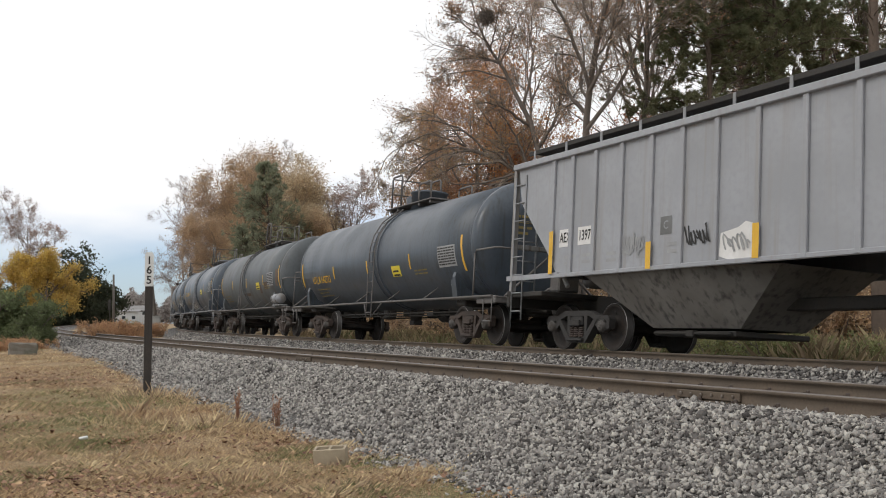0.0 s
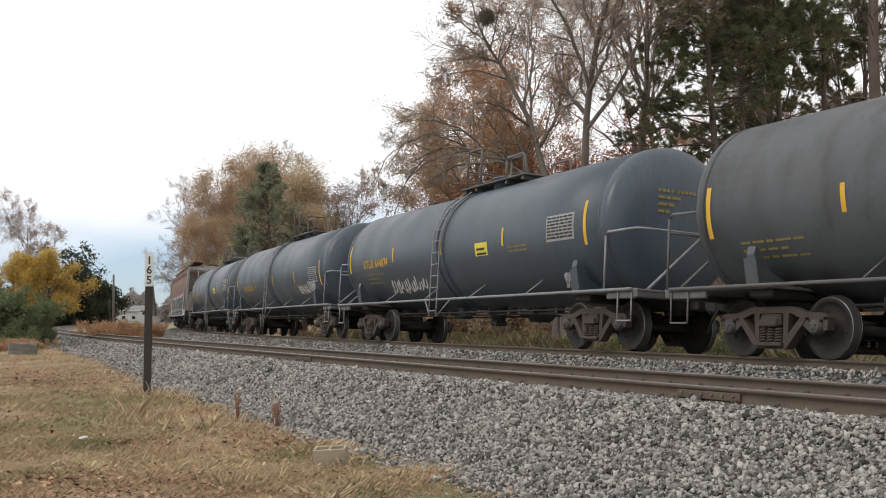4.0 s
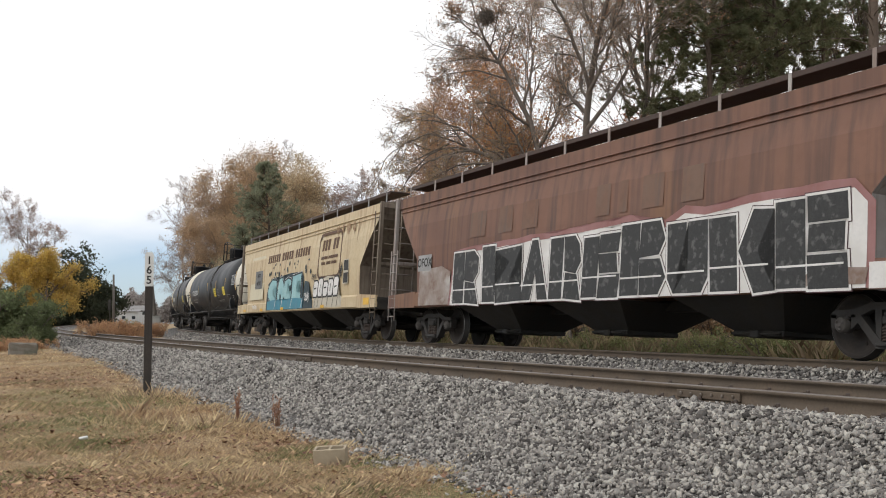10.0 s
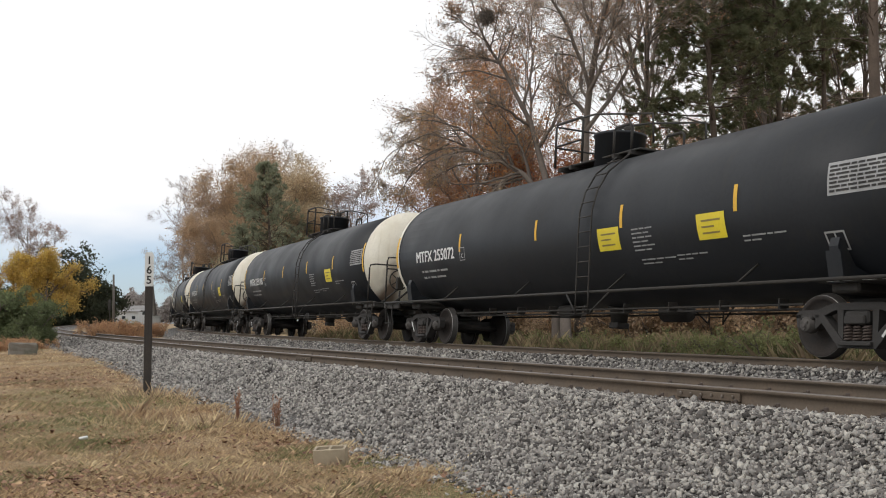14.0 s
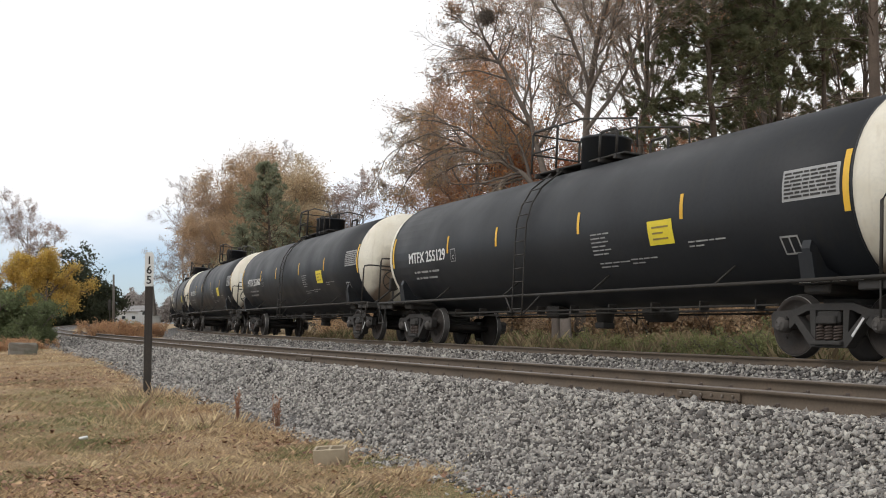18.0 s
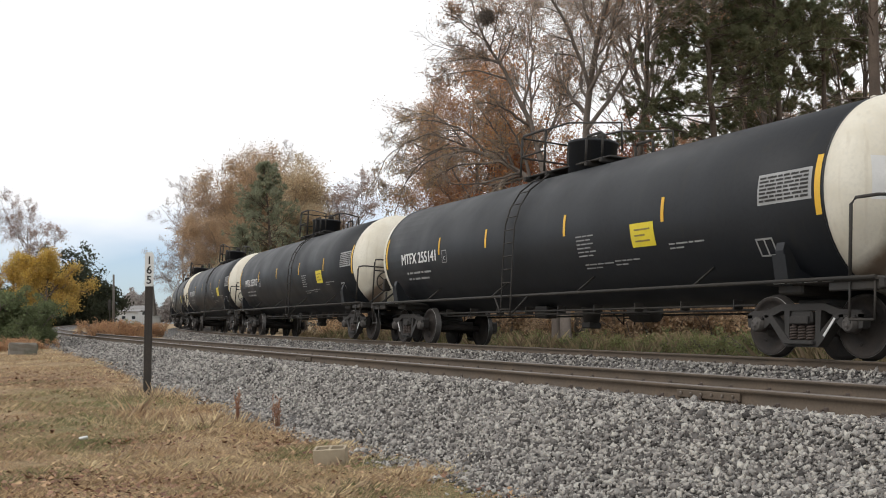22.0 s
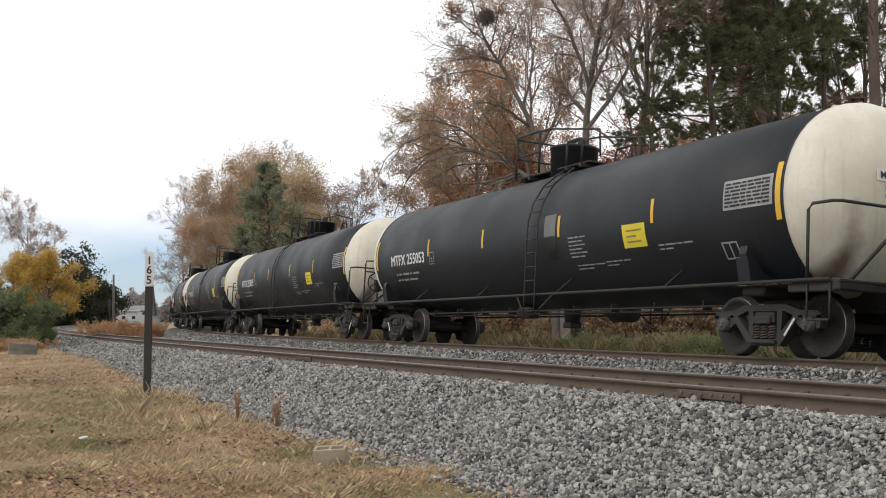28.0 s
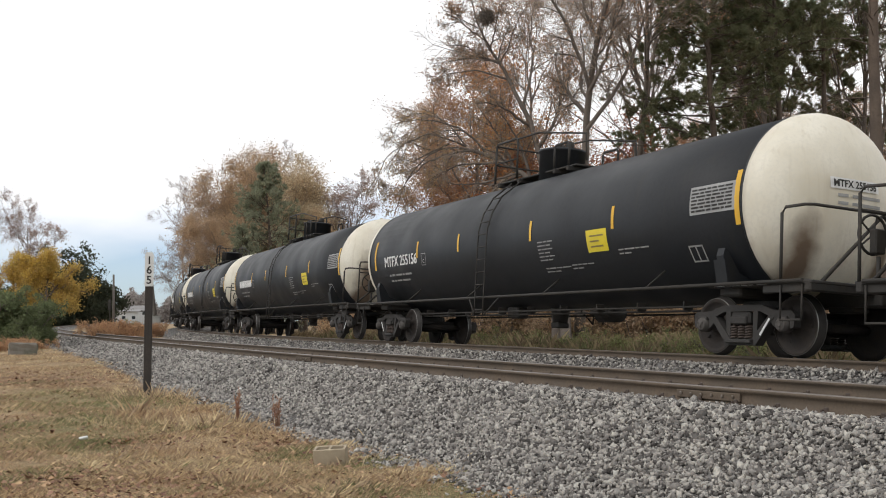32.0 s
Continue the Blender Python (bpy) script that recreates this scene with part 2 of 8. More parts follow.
# ---------------------------------------------------------------- the two tracks in plan
STEP = 0.25
S_AXIS = np.arange(-340.0, 520.0, STEP)


class Line:
    def __init__(self, x0, y0, heading, knots, bends, z0, grade, cant):
        k = np.interp(S_AXIS, knots, bends)
        k[S_AXIS < -60] = 0
        i0 = int(np.argmin(abs(S_AXIS)))
        h = np.cumsum(k) * STEP
        self.h = h - h[i0] + heading
        x, y = np.cumsum(np.cos(self.h)) * STEP, np.cumsum(np.sin(self.h)) * STEP
        self.x, self.y = x - x[i0] + x0, y - y[i0] + y0
        self.z0, self.grade, self.cant = z0, grade, cant

    def at(self, s, lat=0.0, z=0.0):
        """A point s along, lat towards the meadow, z over the rails."""
        x, y, h = (np.interp(s, S_AXIS, a) for a in (self.x, self.y, self.h))
        la = lat - self.cant * z
        return np.array([x - np.sin(h) * la, y + np.cos(h) * la, z + self.z0 + self.grade * np.clip(s, -60, 300) + self.cant * lat]), h

    def near(self, X, Y):
        """The place along the line, and beside it, of many points."""
        X, Y = np.asarray(X, float).ravel(), np.asarray(Y, float).ravel()
        S, D = np.empty(len(X)), np.empty(len(X))
        cx, cy, ch, cs = self.x[::4], self.y[::4], self.h[::4], S_AXIS[::4]
        for a in range(0, len(X), 4000):
            q = slice(a, a + 4000)
            d2 = (X[q, None] - cx) ** 2 + (Y[q, None] - cy) ** 2
            j = np.argmin(d2, 1)
            dx, dy = X[q] - cx[j], Y[q] - cy[j]
            S[q] = cs[j] + dx * np.cos(ch[j]) + dy * np.sin(ch[j])
            D[q] = -dx * np.sin(ch[j]) + dy * np.cos(ch[j])
        return S, D


GRADE = 0.00295
FAR = Line(7.787, 12.0, 2.02854, [-40, 0, 30, 60, 90, 240, 300], [-0.00175, -0.00175, -0.00202, -0.00316, -0.00232, -0.00232, 0], 0.0, GRADE, 0.0716)
NEAR = Line(4.811, 8.0, 2.06167, [-40, 0, 30, 80, 240, 300], [-0.00187, -0.00187, -0.00079, -0.00122, -0.00122, 0], -0.008, GRADE, 0.0039)


def wobble(X, Y, f, seed=0.0):
    """Cheap smooth unevenness."""
    return (np.sin(X * f + 1.3 + seed) * np.cos(Y * f * 1.13 + 0.7 * seed) + 0.5 * np.sin(X * f * 2.3 - Y * f * 1.9 + seed * 2) + 0.3 * np.sin(X * f * 4.1 + Y * f * 5.3)) / 1.8


BED = 0.17


def heights(X, Y):
    """Ground height, and how far a point lies in the stone bed (over 0: stones)."""
    X, Y = np.ravel(X), np.ravel(Y)
    sn, dn = NEAR.near(X, Y)
    sf, df = FAR.near(X, Y)
    g = GRADE * np.clip(sn, -60, 300)
    meadow = np.interp(sn, [0, 6, 14, 26, 60, 120], [-0.95, -0.93, -0.80, -0.50, -0.36, -0.36])
    rear = np.interp(df, [-60, -14, -4], [0.3, -0.55, -0.75])
    base = np.where(dn > 0, meadow, np.where(df < 0, rear, -0.5)) + g
    base = base + 0.05 * wobble(X, Y, 0.5) + 0.02 * wobble(X, Y, 2.1, 3)
    zn = NEAR.z0 + g - BED - np.maximum(0, abs(dn) - 1.35) * 0.5
    zf = GRADE * np.clip(sf, -60, 300) - BED - np.maximum(0, abs(df) - 1.5) * 0.5 + FAR.cant * np.clip(df, -1.5, 1.5)
    bed = np.maximum(zn, zf)
    toe = 2.98 + 0.16 * wobble(sn, dn * 0, 0.55, 1) + 0.5 * np.exp(-((sn - 17.5) / 1.6) ** 2)
    inner = np.where(dn > 0, (toe - dn) * 0.3, bed - base)
    return np.maximum(base, bed), inner


def spots(X, Y, places):
    """Soft round patches: how far each point lies in them, 0 to 1."""
    v = np.zeros(np.shape(X))
    for cx, cy, rx, ry, w in places:
        v = np.maximum(v, w * np.exp(-((X - cx) / rx) ** 2 - ((Y - cy) / ry) ** 2))
    return v


def greenness(X, Y):
    """Where the meadow is still green."""
    return np.clip(spots(X, Y, ((-6.0, 18.4, 1.3, 1.7, 0.9), (-5.9, 20.9, 0.8, 1.2, 0.6), (-5.5, 15.6, 1.2, 1.2, 0.75), (-4.5, 13.4, 0.6, 0.8, 0.9), (-1.75, 12.6, 0.45, 0.6, 0.9), (-4.9, 11.0, 0.8, 0.7, 0.7), (-0.72, 11.7, 0.45, 0.4, 0.95), (0.25, 10.1, 0.5, 0.6, 0.95), (-0.5, 9.6, 0.8, 0.4, 0.6), (-7.6, 20.0, 1.6, 1.6, 0.6), (-3.7, 14.6, 0.6, 0.5, 0.6))) + 0.35 * wobble(X, Y, 0.9, 2.2), 0, 1)


def leafiness(X, Y):
    """Where fallen leaves lie thick."""
    return np.clip(spots(X, Y, ((-9.2, 24.3, 2.6, 3.0, 1.0), (-3.7, 11.1, 0.9, 0.7, 0.55), (-6.6, 14.8, 0.8, 1.4, 0.7), (-3.9, 13.3, 0.5, 0.5, 0.8), (-2.1, 13.5, 0.7, 0.4, 0.9), (-2.6, 9.7, 1.2, 0.6, 0.45))) + 0.3 * wobble(X, Y, 1.3, 5), 0, 1)


# ground: one sheet, fine near the lines and coarse to the horizon
def ground_sheet():
    ss = np.unique(np.concatenate([np.arange(-8, 40, 0.35), np.arange(40, 130, 1.2), np.arange(130, 320, 6), np.arange(320, 520, 25), np.arange(-60, -8, 4), np.arange(-340, -60, 28)]).round(3))
    dd = np.unique(np.concatenate([np.arange(-14, 14, 0.3), np.arange(14, 40, 2), np.arange(-60, -14, 2.5), np.array([45, 60, 80, 110, 160, 240, 400, 700]), -np.array([70, 85, 110, 150, 220, 330, 500, 700])]).round(3))
    far_s = np.array([700, 1100, 1800, 2600])
    h = np.interp(ss, S_AXIS, NEAR.h)
    px, py = np.interp(ss, S_AXIS, NEAR.x), np.interp(ss, S_AXIS, NEAR.y)
    for e in far_s:
        px, py, h = np.append(px, px[len(ss) - 1] + math.cos(h[len(ss) - 1]) * (e - ss[-1])), np.append(py, py[len(ss) - 1] + math.sin(h[len(ss) - 1]) * (e - ss[-1])), np.append(h, h[len(ss) - 1])
    X = px[:, None] - np.sin(h)[:, None] * dd
    Y = py[:, None] + np.cos(h)[:, None] * dd
    z, bed = heights(X, Y)
    n, m = X.shape
    V = np.stack([X.ravel(), Y.ravel(), z], 1)
    i, j = np.meshgrid(np.arange(n - 1), np.arange(m - 1), indexing="ij")
    a = (i * m + j).ravel()
    F = np.stack([a, a + m, a + m + 1, a + 1], 1)[:, ::-1]
    me = fast_mesh("ground", V, F, smooth=True)
    at = me.attributes.new("gravel", "FLOAT", "POINT")
    at.data.foreach_set("value", np.clip(bed / 0.1 + 0.5, 0, 1).astype(np.float32))
    for word, how in (("green", greenness), ("leafy", leafiness)):
        at = me.attributes.new(word, "FLOAT", "POINT")
        at.data.foreach_set("value", how(X.ravel(), Y.ravel()).astype(np.float32))
    return me


def ground_material():
    m = bpy.data.materials.new("meadow_and_stone_bed")
    m.use_nodes = True
    nt = m.node_tree
    N, K = nt.nodes.new, nt.links.new
    p = nt.nodes["Principled BSDF"]
    p.inputs["Roughness"].default_value = 0.95
    p.inputs["Specular IOR Level"].default_value = 0.15
    tc = N("ShaderNodeTexCoord")

    def noise_of(scale, detail=5):
        n = N("ShaderNodeTexNoise")
        n.inputs["Scale"].default_value, n.inputs["Detail"].default_value = scale, detail
        K(tc.outputs["Object"], n.inputs["Vector"])
        return n.outputs["Fac"]

    def ramp(sock, stops):
        r = N("ShaderNodeValToRGB")
        while len(r.color_ramp.elements) < len(stops):
            r.color_ramp.elements.new(0.5)
        for e, (pos, c) in zip(r.color_ramp.elements, stops):
            e.position, e.color = pos, (*c, 1)
        K(sock, r.inputs[0])
        return r.outputs[0]

    def mixed(f, a, b):
        x = N("ShaderNodeMix")
        x.data_type = "RGBA"
        for s, v in ((x.inputs[0], f), (x.inputs[6], a), (x.inputs[7], b)):
            if isinstance(v, float):
                s.default_value = v
            else:
                K(v, s)
        return x.outputs[2]

    def field(word):
        g = N("ShaderNodeAttribute")
        g.attribute_name = word
        return g.outputs["Fac"]

    grass = ramp(noise_of(0.45), [(0.32, (0.26, 0.205, 0.125)), (0.44, (0.36, 0.26, 0.16)), (0.56, (0.45, 0.34, 0.215)), (0.68, (0.32, 0.22, 0.14))])
    fine = ramp(noise_of(26), [(0.3, (0.085, 0.06, 0.037)), (0.5, (0.27, 0.195, 0.115)), (0.75, (0.46, 0.355, 0.22))])
    grass = mixed(0.55, grass, fine)
    lawn = ramp(noise_of(20), [(0.3, (0.075, 0.08, 0.035)), (0.6, (0.17, 0.17, 0.075)), (0.85, (0.30, 0.26, 0.13))])
    grass = mixed(field("green"), grass, lawn)
    mould = ramp(noise_of(18), [(0.3, (0.10, 0.06, 0.038)), (0.6, (0.24, 0.145, 0.09)), (0.85, (0.36, 0.24, 0.15))])
    half = N("ShaderNodeMath")
    half.operation = "MULTIPLY"
    half.inputs[1].default_value = 0.75
    K(field("leafy"), half.inputs[0])
    grass = mixed(half.outputs[0], grass, mould)
    v = N("ShaderNodeTexVoronoi")
    v.inputs["Scale"].default_value = 16
    K(tc.outputs["Object"], v.inputs["Vector"])
    # coloured darker than the loose stones, standing in for the shade in their gaps
    stone = ramp(v.outputs["Color"], [(0.1, (0.05, 0.047, 0.044)), (0.5, (0.13, 0.123, 0.118)), (0.9, (0.26, 0.25, 0.24))])
    g = N("ShaderNodeAttribute")
    g.attribute_name = "gravel"
    K(mixed(g.outputs["Fac"], grass, stone), p.inputs["Base Color"])
    b = N("ShaderNodeBump")
    b.inputs["Strength"].default_value, b.inputs["Distance"].default_value = 0.8, 0.04
    K(v.outputs["Distance"], b.inputs["Height"])
    K(b.outputs[0], p.inputs["Normal"])
    return m


M["ground"] = ground_material()
ground = link("ground", ground_sheet(), M["ground"])
tagged(ground, "dry autumn grass and grey stone track bed", "ground", kind="structure")


# ---------------------------------------------------------------- rails and sleepers
RAIL_PROFILE = [(-0.075, -0.172), (0.075, -0.172), (0.075, -0.16), (0.012, -0.142), (0.009, -0.045), (0.036, -0.035), (0.036, -0.008), (0.026, 0.0), (-0.026, 0.0), (-0.036, -0.008), (-0.036, -0.035), (-0.009, -0.045), (-0.012, -0.142), (-0.075, -0.16)]


def rail_mesh(line, lat, s0, s1):
    ss = np.unique(np.concatenate([np.arange(s0, -10, 4.0), np.arange(-10, 90, 0.75), np.arange(90, s1, 3.0)]))
    V, F, k = [], [], len(RAIL_PROFILE)
    for s in ss:
        for u, z in RAIL_PROFILE:
            p, _ = line.at(s, lat + u, z)
            V.append(p)
    mi = []
    for i in range(len(ss) - 1):
        for j in range(k):
            a, b = i * k + j, i * k + (j + 1) % k
            F.append((a, b, b + k, a + k))
            mi.append(1 if 6 <= j <= 8 else 0)
    me = fast_mesh("rail", V, F)
    me.polygons.foreach_set("material_index", np.array(mi, np.int32))
    return me


def make_track(name, line, ties, words):
    track = new(name)
    tagged(track, words, "railway track", kind="structure")
    for lat in (0.754, -0.754):
        link("rail", rail_mesh(line, lat, -120, 260 if line is NEAR else 420), [M["rail"], M["railhead"]], track)
    tie = B()
    box(tie, (0, 0, -0.28), (0.23, 2.59, 0.18), 0.01)
    plate = B()
    box(plate, (0, 0, -0.18), (0.19, 0.34, 0.02), 0.003)
    anchor = B()
    box(anchor, (0, 0, -0.165), (0.05, 0.19, 0.035), 0.008)
    box(anchor, (0, 0.085, -0.135), (0.045, 0.02, 0.07), 0.006)
    box(anchor, (0, -0.085, -0.135), (0.045, 0.02, 0.07), 0.006)
    box(anchor, (0.07, 0.06, -0.15), (0.022, 0.03, 0.055), 0.005)
    box(anchor, (-0.07, -0.06, -0.15), (0.022, 0.03, 0.055), 0.005)
    mt, mp, ma = (bpy.data.meshes.new(n) for n in ("tie", "tie_plate", "rail_anchor"))
    for bm, me in ((tie, mt), (plate, mp), (anchor, ma)):
        bm.to_mesh(me)
        bm.free()
    rng = random.Random(5)
    for i in range(ties):
        s = -4 + 0.55 * i + rng.uniform(-0.03, 0.03)
        p, h = line.at(s)
        tilt = Matrix.Translation(p) @ Matrix.Rotation(h + rng.uniform(-0.01, 0.01), 4, "Z") @ Matrix.Rotation(line.cant, 4, "X")
        t = link("tie", mt, M["tie"], track)
        t.matrix_basis = tilt
        for lat in (0.754, -0.754):
            for me, mm, nm in ((mp, M["rail"], "tie_plate"), (ma, M["truck"], "rail_anchor")):
                q = link(nm, me, mm, t)
                q.matrix_basis = Matrix.Translation((0.14 if nm == "rail_anchor" else 0, lat, 0))
    return track


def rail_joint(track, line, lat, s):
    """A pair of bolted joint bars against the rail's web."""
    p, h = line.at(s, lat)
    side = 1 if lat > 0 else -1
    m = Matrix.Translation(p) @ Matrix.Rotation(h, 4, "Z")
    bm = B()
    box(bm, (0, side * 0.03, -0.09), (0.91, 0.024, 0.08), 0.006)
    bar = part("joint_bar", bm, M["rail"], track)
    bar.matrix_basis = m
    for k in range(6):
        x = (k - 2.5) * 0.15
        part("bolt", box(B(), (x, side * 0.052, -0.085), (0.03, 0.02, 0.03), 0.006), M["cap_steel"], bar)


M["cap_steel"] = mat("scuffed_bolt_steel", (0.17, 0.14, 0.115), (0.11, 0.085, 0.065), 8, 40, 0.6, bump=0.1)
make_track("near_track", NEAR, 90, "rusty steel rails on timber sleepers in grey ballast")
rail_joint(bpy.data.objects["near_track"], NEAR, 0.754, 3.2)
rail_joint(bpy.data.objects["near_track"], NEAR, 0.754, 15.1)
make_track("far_track", FAR, 60, "rusty steel rails that carry the freight train")


# ---------------------------------------------------------------- stone bed: loose crushed stone
def stones():
    rng = np.random.default_rng(4)
    P = []
    for line, l0, l1, s0, s1, per in ((NEAR, 0.84, 3.5, -2, 6, 2000), (NEAR, 0.84, 3.3, 6, 14, 1250), (NEAR, 0.84, 3.2, 14, 24, 700), (NEAR, 0.84, 3.2, 24, 38, 300), (NEAR, 0.84, 3.2, 38, 70, 90),
                                      (NEAR, -0.68, 0.68, -3, 14, 250), (NEAR, -3.6, -0.84, -3, 20, 550), (NEAR, -4, -0.84, 20, 45, 170), (NEAR, -5, -0.84, 45, 75, 70), (FAR, -3.2, -0.9, -3, 30, 70), (FAR, 0.85, 4.5, 30, 60, 60)):
        n = int((l1 - l0) * (s1 - s0) * per)
        s, d = rng.uniform(s0, s1, n), rng.uniform(l0, l1, n)
        x, y, h = (np.interp(s, S_AXIS, a) for a in (line.x, line.y, line.h))
        P.append(np.stack([x - np.sin(h) * d, y + np.cos(h) * d], 1))
    P = np.concatenate(P)
    z, bed = heights(P[:, 0], P[:, 1])
    _, df = FAR.near(P[:, 0], P[:, 1])
    _, dn = NEAR.near(P[:, 0], P[:, 1])
    keep = (bed > rng.normal(-0.02, 0.05, len(z))) & ((abs(df) > 0.85) | (abs(dn) < 3)) & ((abs(abs(dn) - 0.754) > 0.1))
    P, z, dn = P[keep], z[keep], dn[keep]
    n = len(P)
    size = (rng.gamma(4, 0.0028, n) * np.clip(0.8 + P[:, 1] / 50, 1, 1.9) + 0.009)[:, None]
    octa = np.array([(1, 0, 0.62), (-0.5, 0.87, 0.62), (-0.5, -0.87, 0.62), (0.5, 0.87, -0.62), (-1, 0, -0.62), (0.5, -0.87, -0.62)], float)
    V = octa[None] + rng.uniform(-0.45, 0.45, (n, 6, 3))
    V *= (size * rng.uniform(0.55, 1.35, (n, 3)))[:, None, :]
    a, b, c = rng.uniform(0, 6.28, n), rng.uniform(0, 6.28, n), rng.uniform(0, 6.28, n)
    ca, sa, cb, sb, cc, sc = np.cos(a), np.sin(a), np.cos(b), np.sin(b), np.cos(c), np.sin(c)
    R = np.stack([np.stack([cb * cc, -cb * sc, sb], 1), np.stack([ca * sc + cc * sa * sb, ca * cc - sa * sb * sc, -cb * sa], 1), np.stack([sa * sc - ca * cc * sb, cc * sa + ca * sb * sc, ca * cb], 1)], 1)
    V = np.einsum("nij,nkj->nki", R, V)
    low = (abs(dn) < 0.7)
    V += np.stack([P[:, 0], P[:, 1], z + rng.uniform(-0.012, 0.022, n) - 0.03 * low], 1)[:, None]
    tri = np.array([(0, 1, 2), (3, 5, 4), (0, 3, 1), (1, 3, 4), (1, 4, 2), (2, 4, 5), (2, 5, 0), (0, 5, 3)])
    F = (np.arange(n)[:, None, None] * 6 + tri).reshape(-1, 3)
    return fast_mesh("ballast", V.reshape(-1, 3), F)


M["stone"] = mat("crushed_granite", (0.262, 0.25, 0.232), (0.19, 0.183, 0.173), 9, 60, 0.9, bump=0.4, bs=50, c3=(0.40, 0.335, 0.29), island=0.8, spec=0.25)
ballast = link("ballast", stones(), M["stone"])
tagged(ballast, "loose grey crushed stone on the track bed", "ballast", kind="stuff")


# ---------------------------------------------------------------- grass and fallen leaves
def blades(n, r0, r1, a0, a1, lo, hi, width, lean, seed, test):
    rng = np.random.default_rng(seed)
    r = np.exp(rng.uniform(math.log(r0), math.log(r1), n))
    a = np.radians(rng.uniform(a0, a1, n))
    x, y = r * np.sin(a), r * np.cos(a)
    keep = test(x, y, rng)
    x, y, r = x[keep], y[keep], r[keep]
    z, _ = heights(x, y)
    n = len(x)
    tuft = np.clip(0.5 + 0.9 * wobble(x, y, 1.7, 9) + 0.8 * wobble(x, y, 5.3, 2) * wobble(x, y, 7.9, 4), 0.12, 2.0)
    hgt = rng.uniform(lo, hi, n) * tuft + 0.008
    w = width * rng.uniform(0.5, 1.5, n) * np.clip(r / 14, 0.75, 4)
    az = rng.normal(0, 1.5, n) + 3.1 * wobble(x, y, 1.1, 6)
    le = rng.uniform(0.1, lean, n)
    ti = np.stack([np.cos(az), np.sin(az)], 1) * (hgt * le)[:, None]
    az2 = rng.uniform(0, 6.28, n)
    sd = np.stack([np.cos(az2), np.sin(az2)], 1) * w[:, None]
    base = np.stack([x, y], 1)
    V = np.zeros((n, 4, 3))
    V[:, 0, :2], V[:, 1, :2] = base - sd, base + sd
    V[:, 2, :2] = base + ti * 0.45 + sd * 0.7
    V[:, 3, :2] = base + ti
    V[:, 0, 2] = V[:, 1, 2] = z - 0.01
    V[:, 2, 2] = z + hgt * 0.6
    V[:, 3, 2] = z + hgt
    i = np.arange(n)[:, None] * 4
    return V.reshape(-1, 3), np.concatenate([i + np.array([0, 1, 2]), i + np.array([0, 2, 3])])


def on_meadow(x, y, rng):
    _, bed = heights(x, y)
    _, dn = NEAR.near(x, y)
    return (bed < rng.normal(-0.03, 0.05, len(x))) & (dn > 0)


def green_patch(x, y, rng):
    return on_meadow(x, y, rng) & (greenness(x, y) + rng.normal(0, 0.15, len(x)) > 0.26)


def straw_patch(x, y, rng):
    return on_meadow(x, y, rng) & (greenness(x, y) + 0.8 * leafiness(x, y) + rng.normal(0, 0.35, len(x)) < 0.62)


def tall_patch(x, y, rng):
    edge = spots(x, y, ((-5.6, 20.2, 1.3, 1.2, 1.0), (-3.6, 16.0, 1.3, 1.6, 0.9), (-2.3, 14.4, 0.8, 0.5, 0.6), (-1.3, 11.4, 0.4, 0.3, 0.8), (-3.0, 12.6, 1.2, 0.6, 0.5), (-2.2, 10.6, 0.9, 0.5, 0.45), (-4.6, 16.8, 0.7, 0.9, 0.5), (-0.1, 10.1, 0.6, 0.4, 0.5)))
    return on_meadow(x, y, rng) & (edge > rng.uniform(0.2, 1.0, len(x)))


M["straw"] = mat("dry_straw_grass", (0.54, 0.415, 0.265), (0.41, 0.275, 0.17), 0.8, 9, 0.9, bump=0, c3=(0.58, 0.47, 0.31), island=0.5, spec=0.2)
M["green_grass"] = mat("autumn_green_grass", (0.20, 0.205, 0.095), (0.27, 0.25, 0.125), 0.6, 9, 0.85, bump=0, island=0.4, spec=0.2)
M["dead_leaf"] = mat("fallen_brown_leaf", (0.21, 0.11, 0.07), (0.40, 0.255, 0.165), 2, 9, 0.85, bump=0, island=0.7, spec=0.2)
me = fast_mesh("dry_grass", *blades(520000, 8.0, 60, -27, 6, 0.02, 0.09, 0.0012, 2.0, 1, straw_patch))
tagged(link("dry_grass", me, M["straw"]), "short dry straw-coloured autumn grass", "grass", kind="stuff")
me = fast_mesh("tall_dry_grass", *blades(60000, 9.0, 24, -24, 4, 0.08, 0.28, 0.0009, 0.9, 7, tall_patch))
tagged(link("tall_dry_grass", me, M["straw"]), "taller dry grass at the edge of the stones", "grass", kind="stuff")
me = fast_mesh("green_grass", *blades(260000, 8.0, 45, -27, 6, 0.02, 0.09, 0.0012, 1.4, 2, green_patch))
tagged(link("green_grass", me, M["green_grass"]), "patches of green grass in the dry meadow", "grass", kind="stuff")


